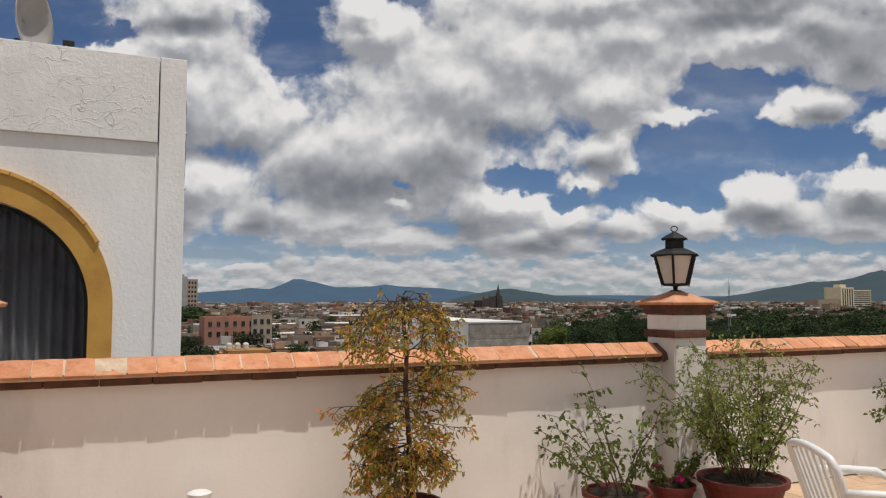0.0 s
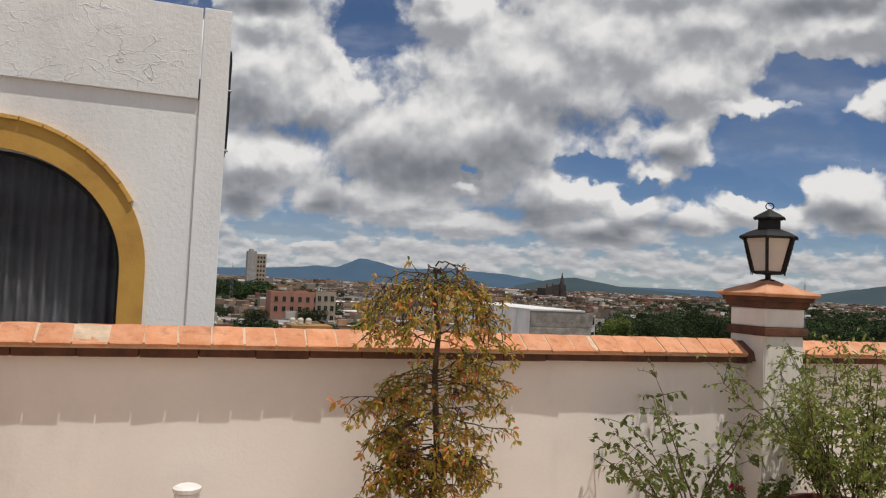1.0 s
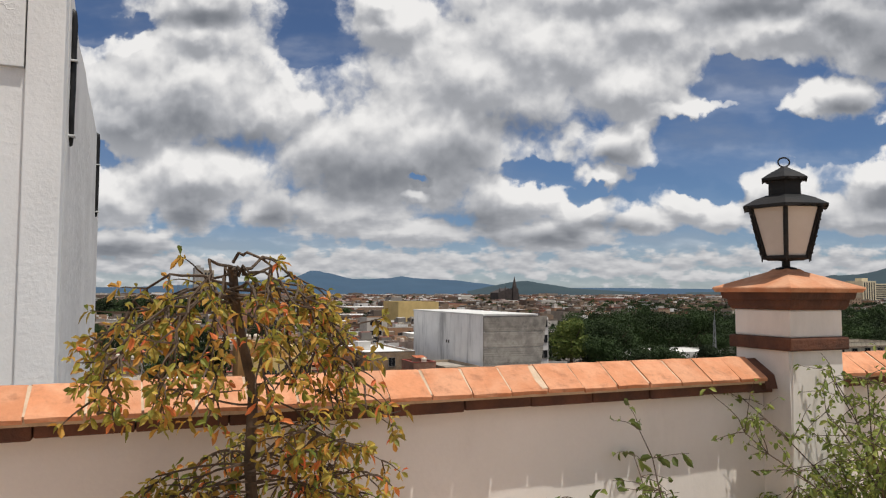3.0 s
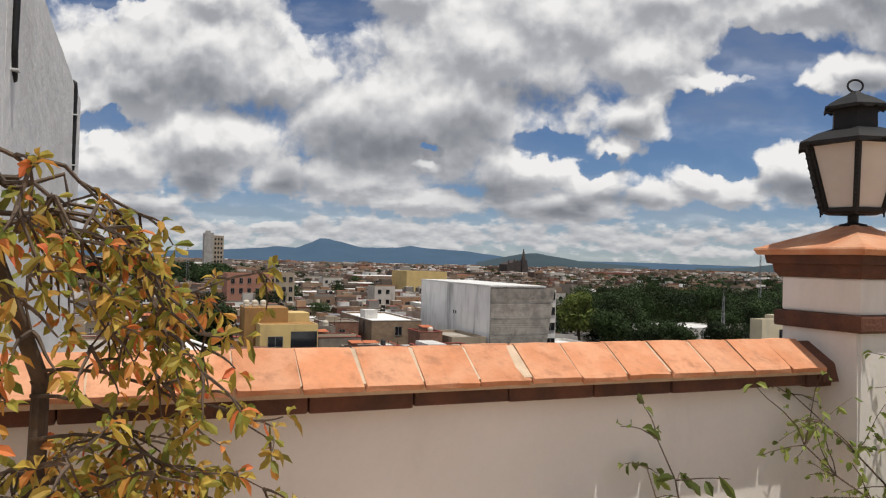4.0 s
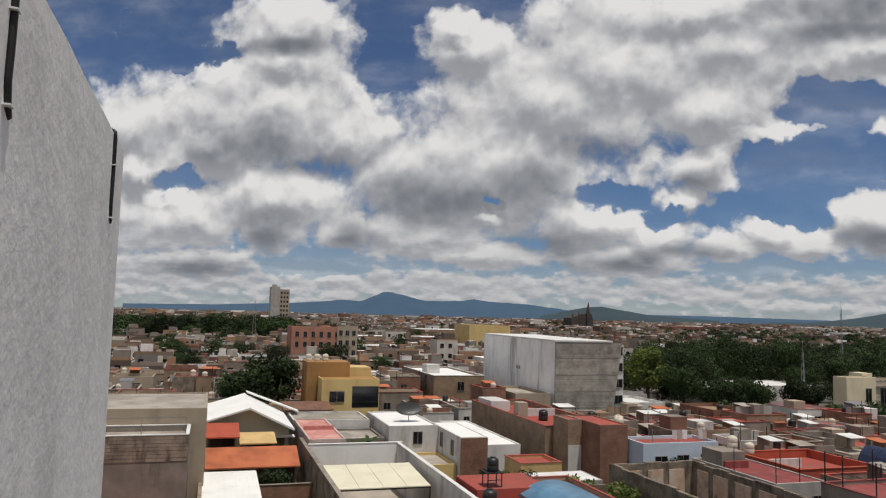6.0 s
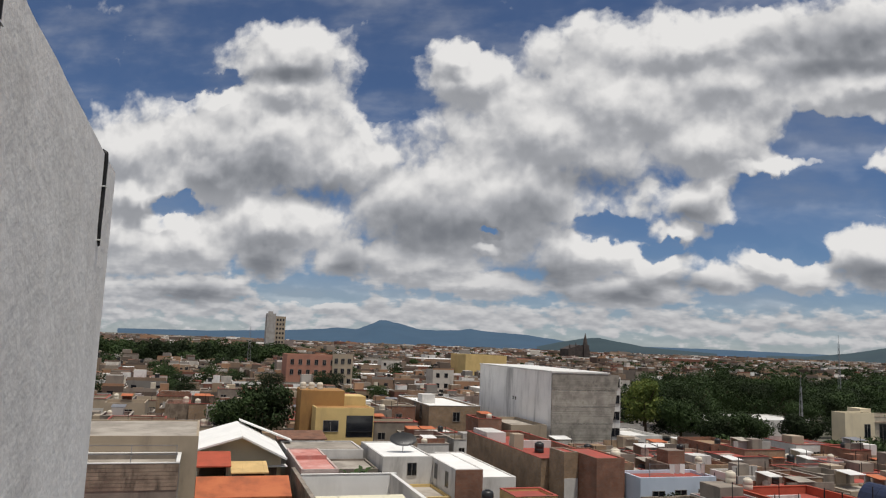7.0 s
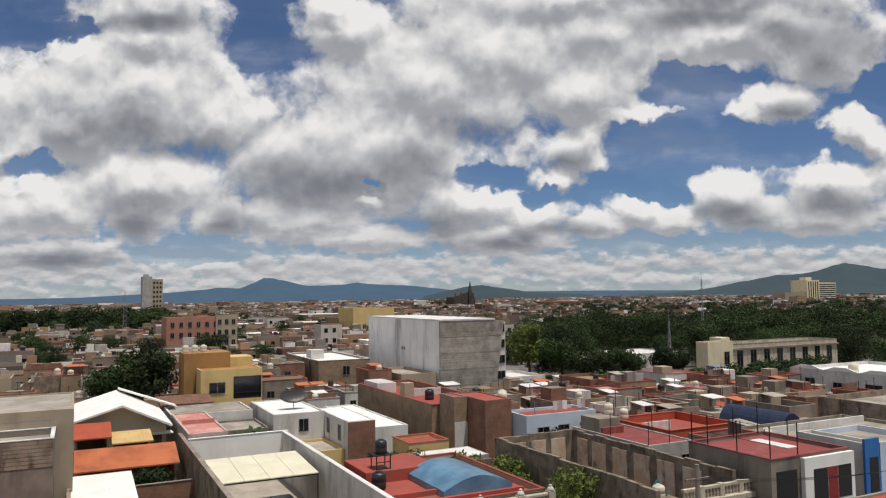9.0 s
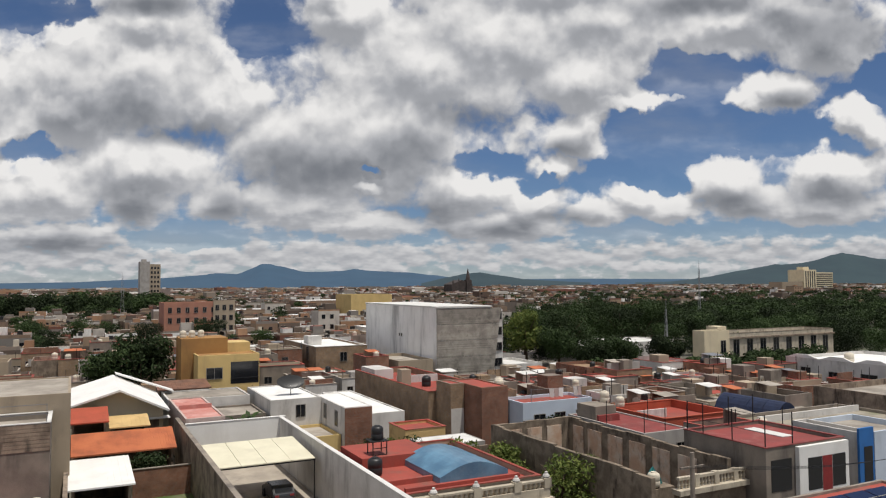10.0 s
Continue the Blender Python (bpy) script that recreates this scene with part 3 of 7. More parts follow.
def hexagon(r, z, turn=0.0):
    return [Vector((r * math.cos(math.radians(43) + k * math.pi / 3 + turn), r * math.sin(math.radians(43) + k * math.pi / 3 + turn), z)) for k in range(6)]


def hex_body(rings):
    """Six-sided turned body of rings (radius, height)."""
    bm = bmesh.new()
    prev, first = None, None
    for r, z in rings:
        ring = [bm.verts.new(c) for c in hexagon(r, z)]
        if prev:
            for i in range(6):
                bm.faces.new((prev[i], prev[(i + 1) % 6], ring[(i + 1) % 6], ring[i]))
        first, prev = first or ring, ring
    bm.faces.new(list(reversed(first)))
    bm.faces.new(prev)
    return bm


def scalloped(r_eave, z_eave, rings, lobes=6, dip=0.006):
    """A six-sided roof with a scalloped sheet edge."""
    bm = bmesh.new()
    prev = None
    for k, (r, z) in enumerate([(r_eave, z_eave - 0.008), (r_eave + 0.001, z_eave)] + rings):
        c, ring = hexagon(r, z), []
        for a, b in zip(c, c[1:] + c[:1]):
            for i in range(lobes * 2):
                p = a.lerp(b, i / (lobes * 2))
                p.z += (dip if i % 2 else -dip) if k == 0 else 0
                ring.append(bm.verts.new(p))
        if prev:
            for i in range(len(ring)):
                j = (i + 1) % len(ring)
                bm.faces.new((prev[i], prev[j], ring[j], ring[i]))
        else:
            bm.faces.new(list(reversed(ring)))
        prev = ring
    bm.faces.new(prev)
    return bm


def lantern(cx, cy, z0):
    """A six-sided black iron lantern with frosted panes; heights are over its foot."""
    l = thing("lantern", (cx, cy, z0), "black wrought iron lantern with frosted panes on a pillar", "lamp", "lanterns of the terrace")
    part("stem", frustum(bmesh.new(), [(0, 0, 0, 0.05), (0, 0, 0.008, 0.045), (0, 0, 0.014, 0.018), (0, 0, 0.04, 0.018), (0, 0, 0.042, 0.04), (0, 0, 0.05, 0.04)], 16), IRON, l)
    b0, b1, g0, g1 = 0.102, 0.172, 0.052, 0.296
    part("bottom_plate", hex_body([(b0 - 0.012, 0.044), (b0 + 0.004, 0.05), (b0 + 0.006, 0.064)]), IRON, l)
    low, high = hexagon(b0, g0), hexagon(b1, g1)
    for k in range(6):
        k2 = (k + 1) % 6
        part("corner_bar", rod(bmesh.new(), [low[k], high[k]], 0.0105, 0.0105, 4), IRON, l)
        pts = []
        for i in range(15):
            f = i / 14
            p = high[k].lerp(low[k], f * 0.96) + high[k].normalized() * (0.016 + 0.005 * math.sin(f * math.pi) + (0.010 if i == 14 else 0))
            p.z = g1 + 0.004 - f * 0.262
            pts.append(p)
        bm = bmesh.new()
        rod(bm, pts, 0.004, 0.003, 5)
        for i, q in enumerate(pts[1:-1]):
            bmesh.ops.create_icosphere(bm, subdivisions=1, radius=0.0075 if i % 2 else 0.005, matrix=Matrix.Translation(q))
        part("scroll_drop", bm, IRON, l, "thin beaded iron drop")
        inward = -((low[k] + low[k2]) / 2)
        inward.z = 0
        inward = inward.normalized() * 0.004
        bm = bmesh.new()
        corners = (low[k].lerp(low[k2], 0.10), low[k].lerp(low[k2], 0.90), high[k].lerp(high[k2], 0.93), high[k].lerp(high[k2], 0.07))
        q = [bm.verts.new(c + inward) for c in corners]
        inner = [bm.verts.new(c + inward * 2) for c in corners]
        bm.faces.new(q)
        bm.faces.new(list(reversed(inner)))
        for i in range(4):
            bm.faces.new((q[i], inner[i], inner[(i + 1) % 4], q[(i + 1) % 4]))
        part("pane", bm, MILK, l, "frosted cream pane")
        for a, b, dz in ((low[k], low[k2], 0.006), (high[k], high[k2], -0.006)):
            up = Vector((0, 0, dz))
            part("cross_bar", rod(bmesh.new(), [a + up, b + up], 0.009, 0.009, 4), IRON, l)
    part("roof", scalloped(0.206, 0.296, [(0.145, 0.328), (0.088, 0.348)]), IRON, l, "scalloped iron roof")
    part("collar", hex_body([(0.080, 0.344), (0.078, 0.425)]), IRON, l)
    part("hood", scalloped(0.112, 0.428, [(0.07, 0.455), (0.03, 0.475), (0.012, 0.488)], 4, 0.004), IRON, l)
    bm = bmesh.new()
    rod(bm, [(0.024 * math.cos(a), -0.012 * math.cos(a), 0.508 + 0.022 * math.sin(a)) for a in np.linspace(-1.5, 4.78, 17)], 0.004, 0.004, 6)
    part("ring", bm, IRON, l)
    return l


pillar(4.832, 5.10)
pillar(-0.095, 5.10)

# pergola end at the side of the terrace: an ochre beam on an ochre post
pergola = thing("pergola", (-1.4, 3.0, 0), "ochre painted beam on a post beside the terrace", "pergola")
part("post", B(-0.15, 0.15, -0.15, 0.15, 0, 2.1, 0.02), OCHRE, pergola)
part("beam", B(-2.6, 1.70, -0.14, 0.14, 2.1, 2.62, 0.03), OCHRE, pergola)

pedestal = thing("pedestal", (-0.02, 4.72, 0), "oxblood red pedestal with a scalloped rim and ochre block", "pedestal")
bm = bmesh.new()
prev = None
for z, r in ((0, 0.17), (0.4, 0.15), (0.5, 0.16), (0.54, 0.20), (0.57, 0.24), (0.60, 0.21), (0.63, 0.20), (0.66, 0.17)):
    ring = [bm.verts.new(((r * (1 + (0.05 * math.cos(12 * a) if r > 0.19 else 0))) * math.cos(a), (r * (1 + (0.05 * math.cos(12 * a) if r > 0.19 else 0))) * math.sin(a), z)) for a in np.linspace(0, 2 * math.pi, 48, endpoint=False)]
    if prev:
        for i in range(48):
            bm.faces.new((prev[i], prev[(i + 1) % 48], ring[(i + 1) % 48], ring[i]))
    prev = ring
bm.faces.new(prev)
part("column", bm, REDPAINT, pedestal, smooth=True)
part("block", frustum(bmesh.new(), [(0, 0, 0.655, 0.14), (0, 0, 0.68, 0.15), (0, 0, 0.86, 0.145), (0, 0, 0.885, 0.165), (0, 0, 0.91, 0.16)], square=True), OCHRE, pedestal, "ochre painted block")

# ---------------------------------------------------------------- the neighbouring wing with the arched window
wing = thing("wall_wing", (0, 0, 0), "white textured plaster wing with an ochre arched window", "building", kind="structure")
WX, WY, WT = 1.44, 9.56, 4.42
AX, AZ, RO, RI = -0.80, 1.48, 1.50, 1.25


def arch_wall():
    """The front wall with the arched opening cut through."""
    bm = bmesh.new()
    n = 28
    prof = [(AX - RI, 0.1)] + [(AX - RI * math.cos(math.pi * i / n), AZ + 0.95 * RI * math.sin(math.pi * i / n)) for i in range(n + 1)] + [(AX + RI, 0.1)]
    x0, x1, zt, zb = -9.0, 1.14, 3.40, GZ
    for y in (WY + 0.05, WY + 0.32):
        vs = [bm.verts.new((x, y, z)) for x, z in prof]
        tops = [bm.verts.new((x, y, zt)) for x, z in prof]
        for i in range(len(prof) - 1):
            if abs(prof[i][0] - prof[i + 1][0]) > 1e-6:
                bm.faces.new((vs[i], vs[i + 1], tops[i + 1], tops[i]))
        for xa, xb in ((x0, AX - RI), (AX + RI, x1)):
            q = [bm.verts.new((a, y, b)) for a, b in ((xa, 0.1), (xb, 0.1), (xb, zt), (xa, zt))]
            bm.faces.new(q)
        q = [bm.verts.new((a, y, b)) for a, b in ((x0, zb), (x1, zb), (x1, 0.1), (x0, 0.1))]
        bm.faces.new(q)
    f = [bm.verts.new((x, WY + 0.05, z)) for x, z in prof]
    b = [bm.verts.new((x, WY + 0.32, z)) for x, z in prof]
    for i in range(len(prof) - 1):
        bm.faces.new((f[i], f[i + 1], b[i + 1], b[i]))
    bm.faces.new((f[0], b[0], b[-1], f[-1]))
    bmesh.ops.remove_doubles(bm, verts=bm.verts, dist=1e-4)
    return bm


part("front_wall", arch_wall(), TEXTURED, wing)
part("frieze", B(-9.0, 1.128, WY + 0.008, WY + 0.32, 3.40, WT - 0.01, 0.008), FLAKING, wing, "upper band of cracked white plaster")
part("pilaster", B(1.142, WX - 0.004, WY, WY + 0.32, GZ, WT, 0.010), TEXTURED, wing)
# the long side wall, its top falling slightly and a little uneven
bm = bmesh.new()
n = 40
outer, inner = [], []
for i in range(n + 1):
    y = WY + 0.3205 + (17.25 - WY - 0.3205) * i / n
    z = WT - 0.01 - 0.22 * min(1, i / 6) - 0.0035 * i + 0.012 * noise.noise(Vector((y * 2, 0, 3)))
    outer.append((y, z))
lo = [bm.verts.new((WX + 0.012 * noise.noise(Vector((y * 0.8, 1, 5))), y, GZ)) for y, z in outer]
mid = [bm.verts.new((WX + 0.014 * noise.noise(Vector((y * 0.9, 2, 5))), y, 2.4)) for y, z in outer]
hi = [bm.verts.new((WX + 0.012 * noise.noise(Vector((y * 1.1, 3, 5))), y, z)) for y, z in outer]
hb = [bm.verts.new((WX - 0.28, y, z)) for y, z in outer]
lb = [bm.verts.new((WX - 0.28, y, GZ)) for y, z in outer]
for i in range(n):
    for a, b in ((lo, mid), (mid, hi), (hi, hb), (hb, lb)):
        bm.faces.new((a[i], a[i + 1], b[i + 1], b[i]))
for i in (0, n):
    bm.faces.new((lo[i], mid[i], hi[i], hb[i], lb[i]))
part("side_wall", bm, ENDWALL, wing, "grey-white weathered side wall")
part("rear_wall", B(-9.0, WX - 0.29, 16.97, 17.25, GZ, 4.05), ENDWALL, wing)
part("roof_slab", B(-9.0, WX - 0.29, WY + 0.33, 16.96, 3.5, 3.7), MORTAR, wing)

# ochre surround, proud of the wall
bm = bmesh.new()
n = 40
rings = []
for i in range(n + 3):
    if i == 0:
        ci, co_ = (AX - RI, 0.1), (AX - RO, 0.1)
    elif i == n + 2:
        ci, co_ = (AX + RI, 0.1), (AX + RO, 0.1)
    else:
        a = math.pi * (i - 1) / n
        ci = (AX - RI * math.cos(a), AZ + 0.95 * RI * math.sin(a))
        co_ = (AX - RO * math.cos(a), AZ + RO * math.sin(a))
    rings.append([bm.verts.new((ci[0], WY + 0.052, ci[1])), bm.verts.new((ci[0], WY - 0.005, ci[1])), bm.verts.new((co_[0], WY - 0.005, co_[1])), bm.verts.new((co_[0], WY + 0.052, co_[1]))])
for a, b in zip(rings, rings[1:]):
    for i in range(3):
        bm.faces.new((a[i], b[i], b[i + 1], a[i + 1]))
part("arch_surround", bm, OCHRE, wing, "ochre painted arch surround")
# a thin tile drip over the arch
bm = bmesh.new()
for i in range(14):
    a0, a1 = math.pi * (0.16 + 0.68 * i / 14), math.pi * (0.16 + 0.68 * (i + 0.96) / 14)
    q = []
    for a in (a0, a1):
        for r, y in ((RO - 0.005, WY + 0.06), (RO - 0.005, WY - 0.035), (RO + 0.035, WY - 0.03), (RO + 0.04, WY + 0.06)):
            q.append(bm.verts.new((AX - r * math.cos(a), y, AZ + r * math.sin(a))))
    for i4 in range(4):
        j4 = (i4 + 1) % 4
        bm.faces.new((q[i4], q[j4], q[4 + j4], q[4 + i4]))
    bm.faces.new(q[:4])
    bm.faces.new(list(reversed(q[4:])))
part("drip_mould", bm, OCHRE, wing, "ochre drip moulding over the arch")

arched_window = thing("window_arched", (AX, WY + 0.2, 0.1), "arched window with dark glass and grey curtains", "window", kind="structure")
bm = bmesh.new()
pts = [(-RI, 0.0)] + [(-RI * math.cos(math.pi * i / 30), AZ - 0.1 + 0.95 * RI * math.sin(math.pi * i / 30)) for i in range(31)] + [(RI, 0.0)]
poly_prism(bm, pts, 1, 0.02, 0.03)
glass = part("pane", bm, bpy.data.materials.new("clear_pane"), arched_window, "clear window pane")
gm = glass.data.materials[0]
gm.use_nodes = True
gb = gm.node_tree.nodes["Principled BSDF"]
gb.inputs["Transmission Weight"].default_value, gb.inputs["Roughness"].default_value, gb.inputs["IOR"].default_value = 1.0, 0.02, 1.15
glass.visible_shadow = False
bm = bmesh.new()
rod(bm, [(x * 0.985, 0.025, z * 0.99) for x, z in pts], 0.03, 0.03, 4)
part("frame", bm, IRON, arched_window, "dark metal frame")
bm = bmesh.new()
cols = 160
a_, b_ = [], []
for i in range(cols + 1):
    x = -RI - 0.1 + (2 * RI + 0.2) * i / cols
    y = 0.13 + 0.035 * math.sin(i * 0.9) + 0.02 * noise.noise(Vector((i * 0.23, 0, 0)))
    a_.append(bm.verts.new((x, y, -0.05)))
    b_.append(bm.verts.new((x, y * 0.9, 2.75)))
for i in range(cols):
    bm.faces.new((a_[i], a_[i + 1], b_[i + 1], b_[i]))
part("curtain", bm, CURTAIN, arched_window, "grey pleated curtain", smooth=True)

# hoses clipped to the side wall
def hose(y0, z_top, z_low, over):
    h = thing("hose", (WX, y0, z_low), "black rubber hose clipped to the side wall", "hose", "hoses on the side wall")
    hh = z_top - z_low
    pts = [(-0.2, 0.1, hh + over), (-0.05, 0.05, hh + over + 0.02), (0.012, 0.0, hh + over - 0.02), (0.022, 0.0, hh * 0.92), (0.018, 0.02, hh * 0.7), (0.022, 0.0, hh * 0.45), (0.018, -0.01, hh * 0.18), (0.016, 0.03, hh * 0.04), (0.0, 0.14, -0.02)]
    fine = []
    for a, b in zip(pts, pts[1:]):
        fine += [Vector(a).lerp(Vector(b), k / 4) for k in range(4)]
    part("tube", rod(bmesh.new(), fine + [Vector(pts[-1])], 0.031, 0.031, 8), RUBBER, h, smooth=True)
    for f in (0.62, 0.02):
        part("clip", B(-0.01, 0.06, -0.05, 0.06, hh * f, hh * f + 0.016, 0.003), TIEWHITE, h, "white plastic clip")


hose(10.15, 4.10, 2.92, 0.04)
hose(15.95, 4.08, 2.78, 0.03)

DISHGREY = material("weathered_dish_grey", (0.42, 0.40, 0.38), 0.6, (0.35, 0.33, 0.31), 3, 0.06, 0.05, 30)
dish = thing("antenna_dish", (-0.42, 10.3, 3.7), "pale grey metal antenna dish on the wing's roof", "antenna", turn=68)
part("mast", rod(bmesh.new(), [(0, 0, 0), (0, 0, 0.95)], 0.03, 0.03, 8), IRON, dish)
bm = bmesh.new()
prev = None
for k in range(7):
    r = 0.42 * k / 6 + 0.01
    ring = [bm.verts.new((r * math.cos(a) - 0.05, -0.08 - 0.8 * r * r, 1.15 + r * math.sin(a))) for a in np.linspace(0, 2 * math.pi, 28, endpoint=False)]
    if prev:
        for i in range(28):
            bm.faces.new((prev[i], prev[(i + 1) % 28], ring[(i + 1) % 28], ring[i]))
    prev = ring
ob = part("bowl", bm, DISHGREY, dish, "pale grey bowl", smooth=True)
md = ob.modifiers.new("thick", "SOLIDIFY")
md.thickness = 0.012
spot = thing("floodlight", (0.17, 9.72, 4.41), "small black floodlight on the wing's parapet", "lamp")
part("bracket", B(-0.015, 0.015, -0.02, 0.02, 0, 0.04), IRON, spot)
part("housing", B(-0.07, 0.05, -0.05, 0.06, 0.03, 0.105, 0.012), IRON, spot)
part("cable", rod(bmesh.new(), [(-0.06, 0.05, 0.05), (-0.12, 0.06, 0.06), (-0.2, 0.06, 0.02), (-0.27, 0.08, 0.0)], 0.006, 0.006, 5), IRON, spot)

# ---------------------------------------------------------------- town: surfaces
REDROOF = material("red_roof_sealant", (0.33, 0.068, 0.05), 0.85, (0.25, 0.065, 0.05), 0.5, 0.12, 0.1, 6, (0.17, 0.095, 0.075), 0.4, 0.8, per_object=0.3)
ORANGEROOF = material("orange_roof_sheet", (0.47, 0.15, 0.065), 0.8, (0.38, 0.11, 0.05), 0.5, 0.1, 0.1, 6, (0.2, 0.09, 0.05), 0.5, 0.5)
PALEROOF = material("sunbleached_roof", (0.38, 0.34, 0.29), 0.9, (0.25, 0.22, 0.185), 0.4, 0.1, 0.1, 6, (0.15, 0.13, 0.115), 0.3, 0.7, per_object=0.25)
WHITEROOF = material("white_sheet_roof", (0.68, 0.67, 0.64), 0.7, (0.58, 0.57, 0.545), 0.4, 0.05, 0.1, 8, (0.45, 0.43, 0.4), 0.4, 0.3)
CREAMROOF = material("cream_canopy", (0.68, 0.64, 0.49), 0.75, (0.62, 0.58, 0.44), 0.5, 0.04, 0.1, 8, (0.4, 0.36, 0.28), 0.6, 0.25)
CONCRETE = material("stained_concrete", (0.27, 0.23, 0.19), 0.95, (0.18, 0.155, 0.13), 0.5, 0.15, 0.2, 8, (0.08, 0.07, 0.065), 0.45, 0.75, streak=4, per_object=0.2)
DARKWALL = material("soot_stained_wall", (0.31, 0.245, 0.185), 0.95, (0.17, 0.13, 0.10), 0.9, 0.2, 0.2, 8, (0.045, 0.036, 0.03), 1.1, 0.95, streak=3.5)
WHITEHOUSE = material("whitewashed_house", (0.62, 0.60, 0.57), 0.9, (0.50, 0.48, 0.455), 0.4, 0.05, 0.1, 10, (0.22, 0.2, 0.18), 0.5, 0.65, streak=4, per_object=0.15)
GREYHOUSE = material("grey_rendered_house", (0.40, 0.375, 0.35), 0.9, (0.31, 0.29, 0.27), 0.4, 0.05, 0.1, 10, (0.2, 0.19, 0.185), 0.5, 0.5, streak=4)
BLUEHOUSE = material("pale_blue_house", (0.52, 0.58, 0.66), 0.9, (0.46, 0.52, 0.6), 0.4, 0.05, 0.1, 10, (0.28, 0.28, 0.29), 0.5, 0.4, streak=4)
BEIGEHOUSE = material("beige_house", (0.37, 0.30, 0.22), 0.9, (0.33, 0.27, 0.20), 0.4, 0.06, 0.1, 10, (0.18, 0.15, 0.12), 0.5, 0.6, streak=4, per_object=0.3)
YELLOWHOUSE = material("yellow_house", (0.62, 0.46, 0.20), 0.9, (0.55, 0.40, 0.17), 0.4, 0.06, 0.1, 10, (0.3, 0.22, 0.12), 0.5, 0.35, streak=4)
OCHREHOUSE = material("ochre_brown_house", (0.36, 0.20, 0.07), 0.9, (0.30, 0.16, 0.06), 0.4, 0.06, 0.1, 10, (0.15, 0.09, 0.05), 0.5, 0.5, streak=4)
CREAMHOUSE = material("cream_stone_house", (0.70, 0.60, 0.42), 0.9, (0.62, 0.53, 0.37), 0.3, 0.05, 0.1, 10, (0.36, 0.3, 0.22), 0.5, 0.35, streak=4)
PINKHOUSE = material("salmon_house", (0.40, 0.20, 0.14), 0.9, (0.35, 0.17, 0.12), 0.3, 0.05, 0.1, 10, (0.2, 0.1, 0.08), 0.3, 0.4, streak=4)
BARECONCRETE = material("pale_streaked_concrete", (0.90, 0.88, 0.85), 0.95, (0.80, 0.78, 0.75), 0.25, 0.1, 0.1, 8, (0.26, 0.25, 0.24), 0.35, 0.75, streak=7)
CLADDING = material("ribbed_grey_cladding", (0.36, 0.33, 0.285), 0.95, (0.22, 0.20, 0.175), 0.6, 0.2, 0.1, 8, (0.13, 0.12, 0.105), 0.9, 0.7, per_object=0.5)
REDBRICK = brickwork("red_brickwork", (0.27, 0.11, 0.06), (0.20, 0.08, 0.045), (0.24, 0.2, 0.17))
TANBRICK = brickwork("tan_brickwork", (0.32, 0.22, 0.13), (0.26, 0.17, 0.1), (0.28, 0.24, 0.2))
FRESHWHITE = material("fresh_white_paint", (0.78, 0.77, 0.74), 0.75, (0.72, 0.71, 0.68), 0.4, 0.04, 0.08, 8, (0.55, 0.52, 0.48), 0.5, 0.35, streak=3)
MAROON = material("maroon_roof_sealant", (0.25, 0.055, 0.05), 0.8, (0.19, 0.05, 0.045), 0.4, 0.12, 0.1, 6, (0.30, 0.17, 0.15), 0.9, 0.45, per_object=0.2)
FADEDRED = material("faded_red_roof", (0.48, 0.19, 0.16), 0.85, (0.58, 0.33, 0.29), 0.5, 0.12, 0.1, 6, (0.28, 0.10, 0.085), 0.8, 0.6)
PINKWALL = material("pinkish_render", (0.52, 0.42, 0.38), 0.9, (0.43, 0.34, 0.31), 0.5, 0.08, 0.1, 8, (0.22, 0.17, 0.15), 0.6, 0.6, streak=4)
TERRACOTTA = material("terracotta_red_paint", (0.42, 0.09, 0.05), 0.8, (0.35, 0.075, 0.042), 0.6, 0.08, 0.1, 8, (0.24, 0.07, 0.04), 0.8, 0.4)
STRAW = material("straw_yellow_sheet", (0.60, 0.42, 0.19), 0.8, (0.52, 0.36, 0.16), 0.6, 0.08, 0.1, 8, (0.3, 0.2, 0.1), 0.8, 0.45)
RUST = material("rusty_sheet", (0.20, 0.10, 0.065), 0.8, (0.13, 0.07, 0.05), 0.8, 0.15, 0.1, 8, (0.28, 0.2, 0.16), 1.2, 0.4)
MOSSROOF = material("mossy_concrete_roof", (0.32, 0.285, 0.23), 0.95, (0.22, 0.195, 0.155), 0.5, 0.12, 0.1, 6, (0.10, 0.13, 0.035), 0.22, 0.85)
NAVY = material("navy_tarpaulin", (0.025, 0.035, 0.075), 0.55, (0.02, 0.027, 0.055), 1.5, 0.1, 0.2, 8)
OLDSTONE = material("weathered_pale_stone", (0.52, 0.46, 0.36), 0.95, (0.40, 0.35, 0.275), 0.8, 0.12, 0.2, 12, (0.12, 0.105, 0.085), 1.4, 0.75, streak=3)
RUINWALL = material("blackened_ruin_plaster", (0.25, 0.20, 0.15), 0.95, (0.14, 0.11, 0.082), 1.1, 0.22, 0.3, 8, (0.035, 0.028, 0.023), 0.8, 1.0, streak=2.6)
PEELING = material("peeling_salmon_plaster", (0.50, 0.335, 0.235), 0.95, (0.56, 0.47, 0.385), 0.9, 0.12, 0.2, 8, (0.10, 0.08, 0.065), 1.1, 0.95, streak=2.2)
# window glass, also laid over open bays as their painted shade
GLASS_AND_SHADE = glassy("dark_glass_and_shade", (0.012, 0.014, 0.018), 0.12)
FRAMEWHITE = material("weathered_frame_paint", (0.26, 0.24, 0.215), 0.7, (0.2, 0.185, 0.165), 3, 0.03, 0, 40)
BLUEPAINT = material("blue_shop_paint", (0.03, 0.15, 0.42), 0.6, (0.03, 0.13, 0.36), 0.8, 0.05, 0, 20)
